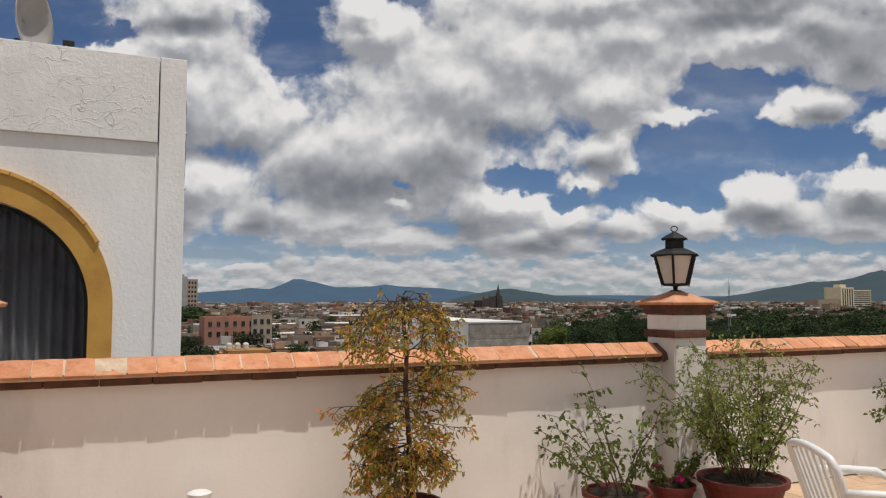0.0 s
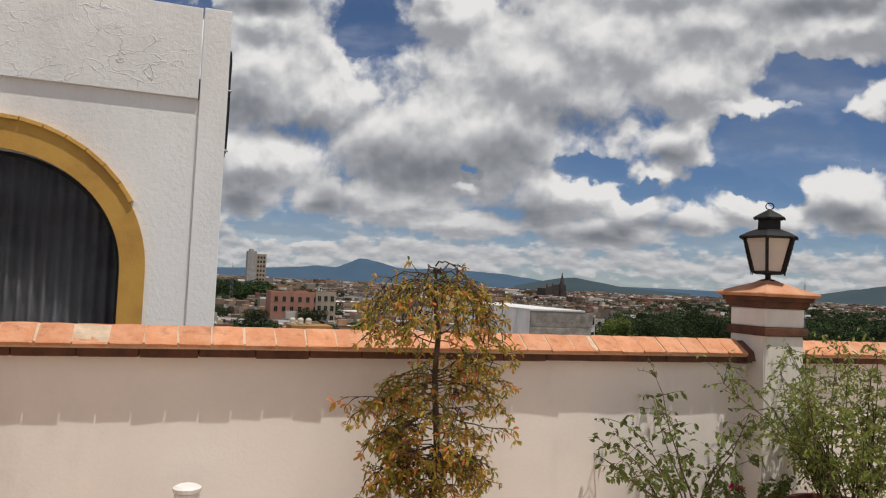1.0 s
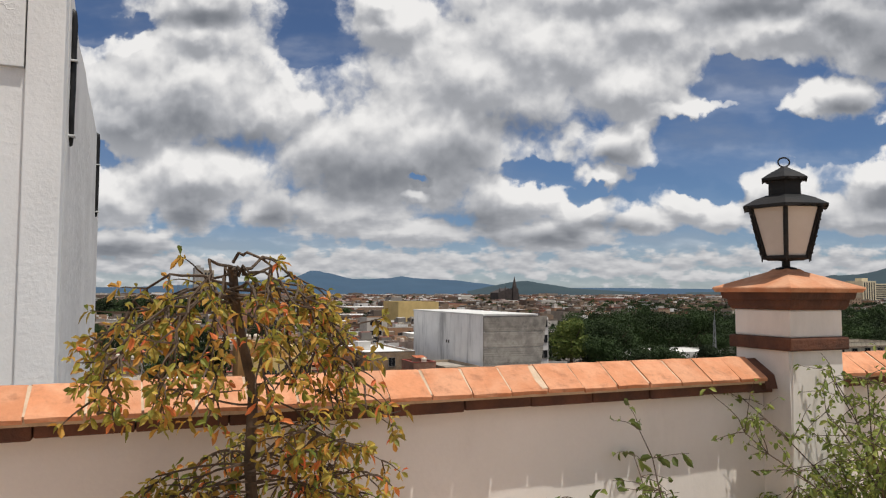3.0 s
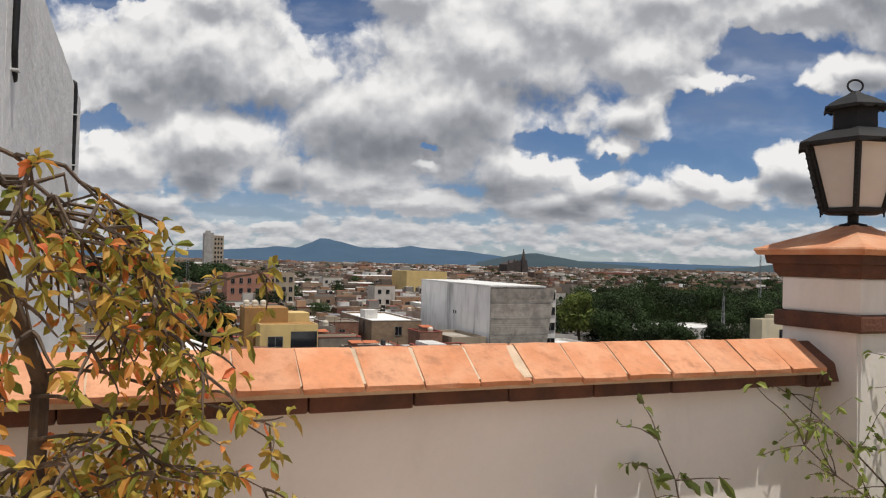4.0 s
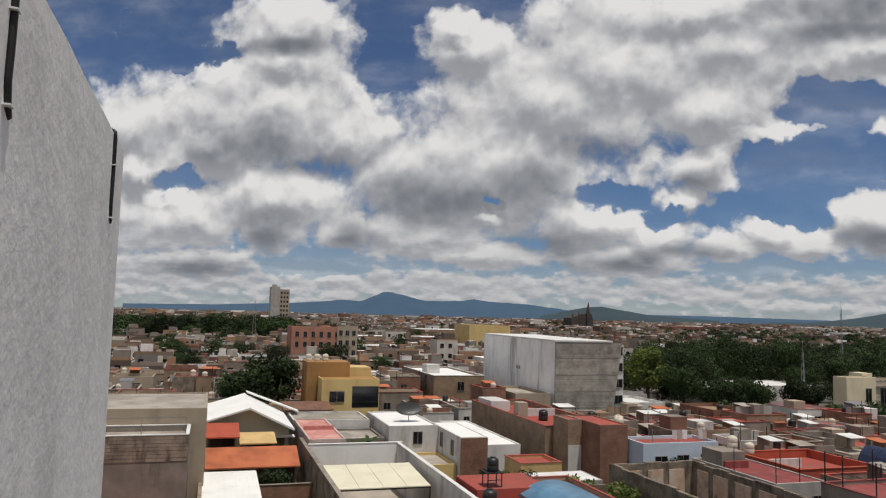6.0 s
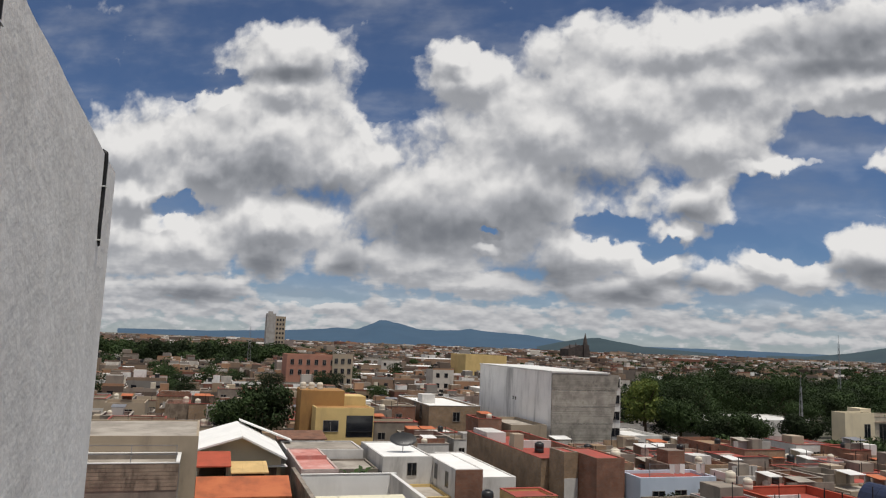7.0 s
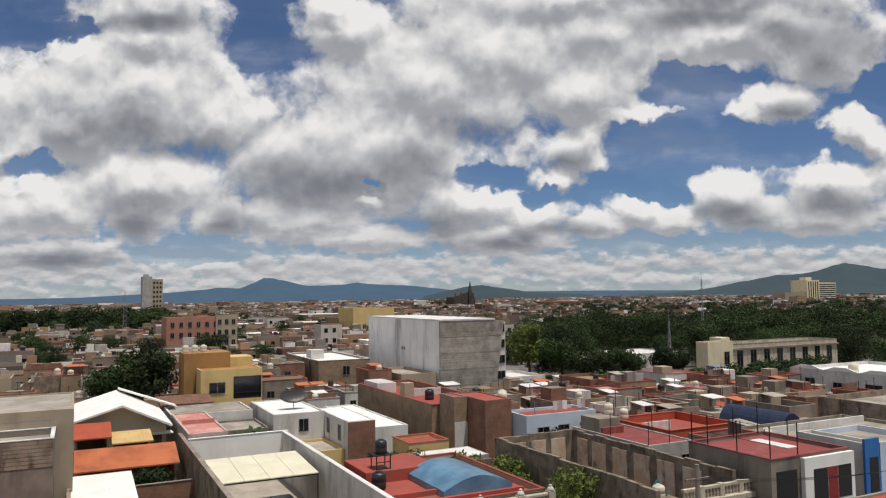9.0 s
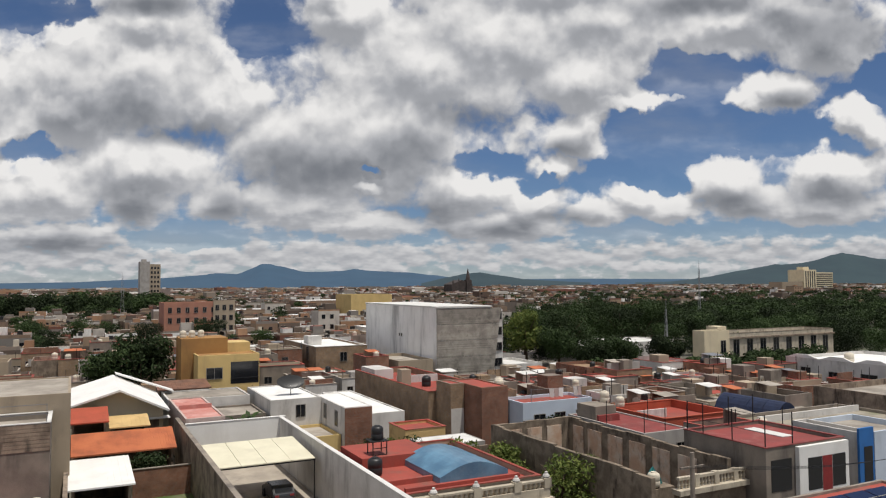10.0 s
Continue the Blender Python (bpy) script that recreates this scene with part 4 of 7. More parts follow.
SKYLIGHT = material("blue_skylight_sheet", (0.075, 0.16, 0.25), 0.3, (0.14, 0.28, 0.40), 0.5, 0.06, 0.05, 8, (0.2, 0.3, 0.36), 0.6, 0.4, spec=0.6)
BLACKTANK = material("black_plastic_tank", (0.014, 0.014, 0.015), 0.45, (0.02, 0.02, 0.02), 2, 0.1, 0, 20, spec=0.5)
CREAMTANK = material("cream_plastic_tank", (0.62, 0.56, 0.45), 0.6, (0.55, 0.49, 0.4), 2, 0.05, 0, 20)
SOLAR = glassy("solar_glass", (0.012, 0.018, 0.05), 0.12)
STEEL = material("galvanised_steel", (0.30, 0.30, 0.31), 0.5, (0.24, 0.24, 0.25), 2, 0.1, 0, 20, metal=0.6)
TEAL = material("teal_tarpaulin", (0.03, 0.20, 0.20), 0.7, (0.025, 0.16, 0.16), 1.5, 0.05, 0.2, 10)
LAWN = material("rank_grass", (0.06, 0.10, 0.025), 0.95, (0.10, 0.13, 0.04), 0.8, 0.2, 0.3, 12, (0.2, 0.18, 0.13), 0.35, 0.7)
PAVING = material("yard_paving", (0.40, 0.35, 0.29), 0.9, (0.32, 0.28, 0.235), 0.5, 0.1, 0.1, 10, (0.12, 0.11, 0.1), 0.4, 0.5)
CARPAINT = material("dark_car_paint", (0.02, 0.022, 0.026), 0.25, (0.02, 0.022, 0.026), 1, 0.02, 0, 20, spec=0.7)
LEAF_TOWN = leafy("town_tree_leaf", [(0.022, 0.037, 0.012), (0.030, 0.050, 0.015), (0.025, 0.042, 0.013), (0.036, 0.058, 0.017)], 0.75, 0.12, 0.06)
LEAF_LIGHT = leafy("light_tree_leaf", [(0.08, 0.115, 0.025), (0.13, 0.17, 0.04), (0.18, 0.20, 0.05)], 0.7, 0.25)
FOOT = []      # footprints taken in town: x0, x1, y0, y1


def panes(parent, face, at, u, z, w, h, frame_mat=None, bars=1):
    """A window in a wall's face: sunk frame, pane and glazing bars. face: 'f' looks to -y, 'l' to -x; at: that wall's plane."""
    x0, x1, z0, z1 = u - w / 2, u + w / 2, z, z + h

    def bx(bm, a, b, c0, c1, d0, d1):
        return box(bm, a, b, at + c0, at + c1, d0, d1) if face == "f" else box(bm, at + c0, at + c1, a, b, d0, d1)
    fr = bmesh.new()
    t = min(0.055, w * 0.1)
    bx(fr, x0 - t, x0, -0.05, 0.04, z0 - t, z1 + t)
    bx(fr, x1, x1 + t, -0.05, 0.04, z0 - t, z1 + t)
    bx(fr, x0, x1, -0.05, 0.04, z1, z1 + t)
    bx(fr, x0, x1, -0.09, 0.04, z0 - t, z0)
    win = part("window", fr, frame_mat or FRAMEWHITE, parent)
    part("pane", bx(bmesh.new(), x0, x1, -0.012, 0.03, z0, z1), GLASS_AND_SHADE, win, "dark glass pane")
    for k in range(bars):
        xm = x0 + w * (k + 1) / (bars + 1)
        part("glazing_bar", bx(bmesh.new(), xm - 0.025, xm + 0.025, -0.03, -0.012, z0, z1), frame_mat or FRAMEWHITE, win)
    return win


def house(x0, x1, y0, y1, zt, wall, roof, label, windows=(), par=0.45, base=GZ, name="house", group="", coping=None, thick=0.2, keep=True):
    """A flat-roofed house: ring of walls with a parapet, sunk roof deck, and windows (face, offset, sill, width, height)."""
    e = thing(name, (0, 0, 0), label, "house", group)
    e.location = (x0, y0, base)
    w, d, h = x1 - x0, y1 - y0, zt - base
    part("wall", ring_wall(w, d, h, thick), wall, e)
    part("roof", box(bmesh.new(), thick + 0.001, w - thick - 0.001, thick + 0.001, d - thick - 0.001, h - par - 0.15, h - par), roof, e)
    if coping:
        part("coping", ring_wall(w + 0.1, d + 0.1, 0.06, thick + 0.08), coping, e).location = (-0.05, -0.05, h)
    for face, u, z, ww, hh in windows:
        panes(e, face, 0.0, u, z - base, ww, hh)
    e["deck"] = par
    if keep:
        FOOT.append((x0, x1, y0, y1))
    return e


def tank_mesh(mat):
    bm = bmesh.new()
    frustum(bm, [(0, 0, 0, 0.5), (0, 0, 0.05, 0.53), (0, 0, 0.5, 0.54), (0, 0, 0.52, 0.525), (0, 0, 0.54, 0.54), (0, 0, 1.0, 0.53),
                 (0, 0, 1.12, 0.44), (0, 0, 1.18, 0.27), (0, 0, 1.19, 0.25)], 16)
    lid = bmesh.new()
    frustum(lid, [(0, 0, 1.185, 0.26), (0, 0, 1.23, 0.26), (0, 0, 1.25, 0.2)], 12)
    return mesh_of(bm, "tank_body", mat, True), mesh_of(lid, "tank_lid", mat)


TANKS = {"black": tank_mesh(BLACKTANK), "cream": tank_mesh(CREAMTANK)}


def tank(x, y, z, kind="black", size=1.0):
    e = thing("water_tank", (x, y, z), "black plastic water tank on a roof" if kind == "black" else "cream plastic water tank on a roof", "water tank", "water tanks of the town")
    size *= 0.86
    e.scale = (size, size, size)
    shared("body", TANKS[kind][0], e, (0, 0, 0))
    shared("lid", TANKS[kind][1], e, (0, 0, 0))
    return e


def wall_run(x0, x1, y0, y1, z0, z1, mat, label, cap=None, ragged=0.06):
    e = thing("garden_wall", (x0, y0, z0), label, "wall", "yard walls of the town")
    bm = bmesh.new()
    w, d, h = x1 - x0, y1 - y0, z1 - z0
    n = max(2, int(max(w, d) / 1.5))
    along_x = w > d
    for i in range(n):
        hh = h - random.uniform(0, ragged)
        if along_x:
            box(bm, w * i / n, w * (i + 1) / n, 0, d, 0, hh)
        else:
            box(bm, 0, w, d * i / n, d * (i + 1) / n, 0, hh)
    part("masonry", bm, mat, e)
    if cap and ragged < 0.1:
        part("cap", box(bmesh.new(), -0.04, w + 0.04, -0.04, d + 0.04, h + 0.002, h + 0.06), cap, e)
    FOOT.append((x0, x1, y0, y1))
    return e


# ---------------------------------------------------------------- town: the nearest houses
e = house(-12, 1.85, 63.4, 68.4, -8.0, CONCRETE, PALEROOF, "grey stained concrete house with a white parapet coping", coping=WHITEROOF)
for x in (3.5, 7.0, 10.5, 13.6):
    part("rail_post", B(x, x + 0.05, 0.1, 0.15, 8.06, 9.3), STEEL, e)
for z in (8.6, 9.25):
    part("rail", B(3.5, 13.65, 0.1, 0.15, z, z + 0.04), STEEL, e)
for k in range(7):
    part("block_course", B(0, 13.86, -0.035 - 0.008 * (k % 2), -0.003, 6.1 + k * 0.265, 6.1 + k * 0.265 + 0.245), DARKWALL, e, "dark grey bare block course")
house(-14, 3.1, 68.5, 80, -6.7, BEIGEHOUSE, PALEROOF, "beige rendered house with a weathered pale roof", par=0.1)
house(-14, 2.3, 56.5, 63.2, -13.2, CONCRETE, REDROOF, "low grey house with a red sealed roof", par=0.3)
tank(1.2, 58.5, -13.5, "cream", 1.5)
wall_run(2.7, 3.0, 50, 84, GZ, -12.6, DARKWALL, "old stained yard wall")


def lean_roof(x0, x1, y0, y1, zf, zb, roof, label, wall=None, thick=0.12, ribs=0):
    """A shed: low walls and one sloping sheet roof, lower in front."""
    e = thing("shed", (x0, y0, GZ), label, "shed")
    w, d = x1 - x0, y1 - y0
    bm = bmesh.new()
    poly_prism(bm, [(0, zf - GZ - thick), (d, zb - GZ - thick), (d, zb - GZ), (0, zf - GZ)], 0, -0.15, w + 0.15)
    part("roof", bm, roof, e)
    for k in range(ribs):
        x = w * (k + 0.5) / ribs
        part("roof_rib", poly_prism(bmesh.new(), [(0, zf - GZ + 0.002), (d, zb - GZ + 0.002), (d, zb - GZ + 0.022), (0, zf - GZ + 0.022)], 0, x - 0.04, x + 0.04), roof, e)
    bm = bmesh.new()
    for a, b in ((0.1, 0.3), (w - 0.3, w - 0.1)):
        poly_prism(bm, [(0.3, 0), (d, 0), (d, zb - GZ - thick - 0.01), (0.3, zf - GZ - thick - 0.02)], 0, a, b)
    box(bm, 0.31, w - 0.31, d - 0.2, d - 0.02, 0, zb - GZ - thick - 0.05)
    part("wall", bm, wall or DARKWALL, e)
    FOOT.append((x0, x1, y0, y1))
    return e


lean_roof(3.15, 7.35, 64.6, 72.8, -13.15, -12.75, FRESHWHITE, "shed with a white sheet metal roof", ribs=9)
lean_roof(3.3, 11.6, 75.9, 79.7, -13.1, -11.9, ORANGEROOF, "shed with an orange corrugated roof", ribs=34)
lean_roof(3.1, 6.15, 80.0, 84.3, -11.0, -10.25, TERRACOTTA, "lean-to with a red-orange sheet roof", BEIGEHOUSE, ribs=10)
lean_roof(6.45, 9.7, 79.8, 83.4, -11.6, -11.1, STRAW, "lean-to with a straw yellow sheet roof", BEIGEHOUSE, ribs=8)
wall_run(7.7, 12.2, 70.4, 70.65, GZ, -13.55, REDBRICK, "low brick garden wall with ivy below", CONCRETE)
lawn = tagged(part("lawn", B(7.8, 12.4, 52, 74, GZ + 0.02, GZ + 0.06), LAWN), "patchy grass yard between walls", "ground", kind="structure")

gable_house = thing("gabled_house", (7.3, 86, GZ), "cream house with a white pitched sheet roof", "house")
poly_prism(bm := bmesh.new(), [(-4.0, 0), (4.3, 0), (4.3, 4.75), (0.1, 6.9), (-4.0, 5.7)], 1, 0.0, 14.0)
part("wall", bm, CREAMHOUSE, gable_house)
for s, pts in (("west", [(-4.4, 5.7), (0.1, 7.0), (0.1, 7.2), (-4.5, 5.85)]), ("east", [(0.1, 7.0), (4.7, 4.75), (4.8, 4.92), (0.1, 7.2)])):
    part("roof", poly_prism(bmesh.new(), pts, 1, -1.4, 12.6), FRESHWHITE, gable_house, "white sheet roof slope")
part("rear_roof", poly_prism(bmesh.new(), [(0.3, 7.35), (6.6, 4.95), (6.6, 5.1), (0.3, 7.5)], 1, 11.2, 12.9), FRESHWHITE, gable_house, "raised white sheet strip")
part("side_sheet", B(2.2, 4.9, -1.0, 0.6, 4.0, 4.06), FRESHWHITE, gable_house)
part("doorway", B(0.6, 3.9, -0.03, 0.0, 1.6, 3.8), DARKWALL, gable_house)
FOOT.append((3, 12, 84, 101))

# carport yard between white and sooty walls
wall_run(12.3, 12.6, 46, 82, GZ, -11.6, DARKWALL, "tall old brown yard wall", CONCRETE)
wall_run(12.62, 21.9, 77.0, 77.25, GZ, -11.4, FRESHWHITE, "whitewashed yard wall behind the carport", FRESHWHITE)
wall_run(21.35, 21.65, 42, 76.98, GZ, -11.45, WHITEHOUSE, "long whitewashed yard wall", WHITEROOF)
tagged(part("yard", B(12.65, 21.3, 42, 76.9, GZ + 0.02, GZ + 0.07), PAVING), "paved carport yard", "ground", kind="structure")
carport = thing("carport", (13.0, 63.1, GZ), "cream sheet carport canopy on thin posts", "carport")
for k in range(4):
    x = 1.95 * k
    part("canopy_sheet", poly_prism(bmesh.new(), [(0, 3.5), (7.0, 3.95), (7.0, 4.03), (0, 3.58)], 0, x, x + 1.92), CREAMROOF, carport)
for x in (0.05, 7.7):
    part("post", B(x, x + 0.08, 0.05, 0.13, 0, 3.5), IRON, carport)
part("front_beam", B(0, 7.8, 0.02, 0.1, 3.38, 3.5), IRON, carport)


def car(x, y, label, paint, turn=0):
    c = thing("car", (x, y, GZ + 0.07), label, "car", turn=turn)
    prof = [(-2.1, 0.3), (2.1, 0.3), (2.12, 0.7), (1.95, 0.85), (1.1, 0.95), (0.45, 1.45), (-1.3, 1.48), (-2.0, 0.98), (-2.12, 0.7)]
    bm = poly_prism(bmesh.new(), prof, 0, -0.85, 0.85)
    bmesh.ops.bevel(bm, geom=list(bm.edges), offset=0.07, segments=2, affect="EDGES")
    part("body", bm, paint, c)
    part("windscreen", poly_prism(bmesh.new(), [(1.07, 0.99), (0.52, 1.41), (0.49, 1.39), (1.03, 0.97)], 0, -0.7, 0.7), GLASS_AND_SHADE, c)
    part("rear_window", poly_prism(bmesh.new(), [(-1.93, 1.05), (-1.42, 1.42), (-1.40, 1.40), (-1.90, 1.03)], 0, -0.7, 0.7), GLASS_AND_SHADE, c)
    for sx in (-0.87, 0.77):
        for yy in (-1.3, 1.35):
            bm = bmesh.new()
            bmesh.ops.create_cone(bm, cap_ends=True, segments=16, radius1=0.33, radius2=0.33, depth=0.2, matrix=Matrix.Translation((sx + 0.05, yy, 0.33)) @ Matrix.Rotation(math.pi / 2, 4, "Y"))
            part("wheel", bm, RUBBER, c)
    for sx in (-0.6, 0.6):
        part("tail_lamp", B(sx - 0.16, sx + 0.16, -2.13, -2.05, 0.75, 0.88), REDPAINT, c)
    return c


car(18.3, 65.2, "dark hatchback parked under the carport", CARPAINT)
car(15.0, 58.0, "dark car parked in the carport yard", CARPAINT, 8)

# red roof terrace with the blue skylight
e = house(21.7, 32.2, 47.9, 61.4, -11.75, BEIGEHOUSE, REDROOF, "old house with a red sealed roof terrace", par=0.35, coping=REDROOF)
part("roof_step", B(0.5, 6.2, 8.2, 13.1, 3.9, 4.75), REDROOF, e, "raised red roof section")
part("roof_kerb", B(0.5, 4.4, 3.4, 3.7, 3.9, 4.25), REDROOF, e)
part("roof_kerb", B(0.9, 9.6, 1.2, 1.5, 3.9, 4.25), REDROOF, e)
sk = thing("skylight", (25.6, 50.2, -12.1), "blue translucent barrel skylight on a red roof", "skylight")
part("kerb", B(0, 5.4, 0, 6.4, 0, 0.42), SKYLIGHT, sk)
n = 12
arc = [(5.4 * i / n, 0.43 + 0.8 * math.sin(math.pi * i / n)) for i in range(n + 1)]
for k in range(4):
    bm = bmesh.new()
    a = [bm.verts.new((x, 1.6 * k, z)) for x, z in arc]
    b = [bm.verts.new((x, 1.6 * k + 1.57, z + 0.03)) for x, z in arc]
    for i in range(n):
        bm.faces.new((a[i], a[i + 1], b[i + 1], b[i]))
    if k == 0:
        bm.faces.new([*a])
    ob = part("sheet", bm, SKYLIGHT, sk, "blue curved sheet")
    md = ob.modifiers.new("thick", "SOLIDIFY")
    md.thickness = 0.03
stand = thing("tank_stand", (23.2, 56.6, -11.25), "red steel stand for a water tank", "stand")
for a, b in ((0, 0), (1.1, 0), (0, 1.1), (1.1, 1.1)):
    part("leg", B(a, a + 0.07, b, b + 0.07, -0.8, 1.0), IRON, stand)
part("platform", B(-0.1, 1.25, -0.1, 1.25, 1.0, 1.06), IRON, stand)
for z in (0.0, 0.5):
    part("brace", B(0.07, 1.1, 0.01, 0.06, z, z + 0.05), IRON, stand)
tank(23.8, 57.2, -10.19, "black", 1.0)
tank(22.6, 54.6, -12.05, "black", 1.15)
balus = thing("balustrade", (21.7, 47.3, -12.6), "pale stone balustrade with urn finials along a roof edge", "balustrade")
part("plinth", B(0, 10.9, 0, 0.45, -0.5, 0.12), OLDSTONE, balus)
part("cornice", B(-0.2, 11.1, -0.25, 0.5, -0.62, -0.5), OLDSTONE, balus)
part("top_rail", B(0, 10.9, 0.02, 0.4, 0.55, 0.68), OLDSTONE, balus)
for i in range(28):
    x = 0.25 + i * 0.38
    part("pierced_panel", frustum(bmesh.new(), [(x, 0.2, 0.12, 0.07), (x, 0.2, 0.25, 0.12), (x, 0.2, 0.34, 0.15), (x, 0.2, 0.45, 0.11), (x, 0.2, 0.55, 0.07)], 8), OLDSTONE, balus)
for x in (2.1, 5.2, 8.3, 10.7):
    post = part("post", B(x - 0.28, x + 0.28, -0.04, 0.46, 0.12, 0.78), OLDSTONE, balus)
    part("urn", frustum(bmesh.new(), [(x, 0.2, 0.78, 0.2), (x, 0.2, 0.88, 0.26), (x, 0.2, 1.0, 0.2), (x, 0.2, 1.08, 0.1), (x, 0.2, 1.16, 0.12), (x, 0.2, 1.22, 0.02)], 10), WHITEHOUSE, post)

# white house with the deep blue windows, and its brick block
house(22.2, 27.85, 84.2, 96, -10.9, WHITEHOUSE, FRESHWHITE, "whitewashed house with a white flat roof", [("f", 3.3, -12.9, 1.0, 1.3)], par=0.12)
e = house(27.9, 30.85, 76.6, 87, -11.0, WHITEHOUSE, FRESHWHITE, "narrow white house with a bare brick end", [("l", 2.6, -13.2, 0.9, 1.5), ("l", 6.4, -13.0, 0.9, 1.5)], par=0.05)
part("brick_end", B(0.02, 2.93, -0.12, -0.004, 0, 4.92), REDBRICK, e, "bare red brick end wall")
house(22.0, 27.8, 77.4, 84.1, -13.8, YELLOWHOUSE, PALEROOF, "low courtyard range with yellow walls", par=0.3)
house(30.95, 34.7, 77, 94, -11.9, WHITEHOUSE, FRESHWHITE, "white house with a bright sealed roof", par=0.1)
house(31.2, 35.4, 68.8, 72.8, -12.2, STRAW, REDROOF, "small house with a red sealed roof", par=0.25, coping=REDROOF)
wall_run(22, 36.5, 62.5, 62.8, GZ, -12.9, DARKWALL, "old brick garden wall")
house(31.0, 36.7, 63.4, 67.4, -12.7, GREYHOUSE, WHITEROOF, "shed with a pale blue-grey sheet roof", par=0.0)
dish_town = thing("mesh_dish", (25.4, 88, -11.0), "large dark mesh satellite dish on a white roof", "antenna")
part("mast", rod(bmesh.new(), [(0, 0, 0), (0, 0, 1.0)], 0.05, 0.05, 6), STEEL, dish_town)
bm = bmesh.new()
prev = None
for k in range(5):
    r = 0.05 + 1.55 * k / 4
    ring = [bm.verts.new((r * math.cos(a), 0.35 * r * math.sin(a), 1.05 + 0.16 * r * r + 0.45 * r * math.sin(a))) for a in np.linspace(0, 2 * math.pi, 20, endpoint=False)]
    if prev:
        for i in range(20):
            bm.faces.new((prev[i], prev[(i + 1) % 20], ring[(i + 1) % 20], ring[i]))
    prev = ring
part("bowl", bm, BLACKTANK, dish_town, "dark mesh bowl")

# long brick house with red roofs, and the brick stair block
e = house(37.8, 45.6, 77.6, 101, -10.2, TANBRICK, REDROOF, "long brown brick house with a red sealed roof", par=0.7, coping=REDROOF)
part("roof_room", B(0.4, 3.0, 17, 22, 5.0, 6.4), WHITEHOUSE, e, "small white roof room")
part("roof_room", B(0.3, 1.5, 8, 9.4, 5.0, 7.3), BEIGEHOUSE, e, "stair turret")
part("roof_wall", B(1.6, 7.2, 12.4, 12.65, 5.0, 6.0), WHITEHOUSE, e)
tank(41.6, 86.2, -10.9, "black", 1.2)
house(38.65, 40.25, 74.0, 77.4, -9.0, TANBRICK, REDROOF, "brown brick stair block with a red roof", par=0.1)
house(40.3, 43.4, 70.3, 77.4, -9.05, REDBRICK, REDROOF, "red brick block with a red roof", par=0.1)
part("plaster_patch", B(38.7, 40.2, 73.95, 73.99, -14.5, -11.6), WHITEHOUSE, None)
tagged(bpy.data.objects["plaster_patch"], "white plaster patch on a brick wall", "patch")
house(43.5, 45.5, 72.0, 77.0, -9.8, TANBRICK, REDROOF, "narrow brick house with tanks", par=0.1)
tank(44.2, 73.4, -9.9, "cream", 1.1)
tank(45.0, 74.8, -9.9, "cream", 1.1)
house(43.6, 52.2, 67.8, 71.9, -10.5, BLUEHOUSE, REDROOF, "pale blue house with barred windows and a red roof", [("f", 2.0, -12.75, 1.3, 0.95), ("f", 4.5, -12.7, 1.25, 0.95), ("f", 7.0, -12.65, 0.9, 0.95)], par=0.3)

# roofless ruin
for a in ((37.0, 45.6, 62.5, 62.85), (45.3, 45.65, 43.5, 62.48), (37.0, 37.35, 42.2, 62.48)):
    wall_run(*a, GZ, -11.1, RUINWALL, "sooty roofless ruin wall", RUINWALL, 0.16)
for y in (46.4, 49.2, 52, 54.8, 57.6, 60.2):
    tagged(part("peeling_panel", B(45.2, 45.29, y, y + (1.9 if y < 60 else 1.5), -14.4, -11.75), PEELING), "peeling beige plaster panel in a ruin", "plaster", "plaster panels of the ruin")
for x in (38.4, 40.6, 42.8):
    tagged(part("peeling_panel", B(x, x + 1.6, 62.4, 62.49, -14.4, -11.8), PEELING), "peeling beige plaster panel in a ruin", "plaster", "plaster panels of the ruin")
tagged(part("tarpaulin", poly_prism(bmesh.new(), [(0, -14.6), (3.2, -14.6), (2.3, -12.6), (1.6, -11.7), (1.1, -12.2)], 1, 46.0, 46.06), TEAL), "teal tarpaulin hung in the ruin", "tarpaulin")
bpy.data.objects["tarpaulin"].location.x = 39.0
wall_run(40.0, 49.8, 43.0, 43.3, GZ, -12.7, RUINWALL, "weathered street front of the ruin")
bal2 = thing("balustrade", (40.1, 42.9, -12.55), "weathered stone balustrade over a ruined front", "balustrade")
part("cornice", B(-0.2, 9.8, -0.3, 0.5, -0.35, 0.0), OLDSTONE, bal2)
part("top_rail", B(0, 9.6, 0.0, 0.32, 0.62, 0.8), OLDSTONE, bal2)
for i in range(31):
    if i % 6 == 5:
        part("post", B(0.1 + i * 0.31 - 0.2, 0.1 + i * 0.31 + 0.2, -0.03, 0.36, 0, 0.86), OLDSTONE, bal2)
    else:
        x = 0.1 + i * 0.31
        part("baluster", frustum(bmesh.new(), [(x, 0.16, 0, 0.09), (x, 0.16, 0.1, 0.07), (x, 0.16, 0.25, 0.11), (x, 0.16, 0.45, 0.06), (x, 0.16, 0.62, 0.09)], 8), OLDSTONE, bal2)
tank(40.3, 45.6, -12.95, "cream", 0.95)
wall_run(39.2, 41.8, 45.1, 46.3, GZ, -13.0, RUINWALL, "low masonry plinth under a tank")
pole = thing("utility_pole", (35.6, 37.2, GZ), "weathered concrete utility pole with a cross arm", "pole")
part("shaft", frustum(bmesh.new(), [(0, 0, 0, 0.17), (0, 0, 7.6, 0.13)], 10), CONCRETE, pole)
part("cross_arm", B(-0.9, 0.9, -0.06, 0.06, 6.7, 6.82), CONCRETE, pole)

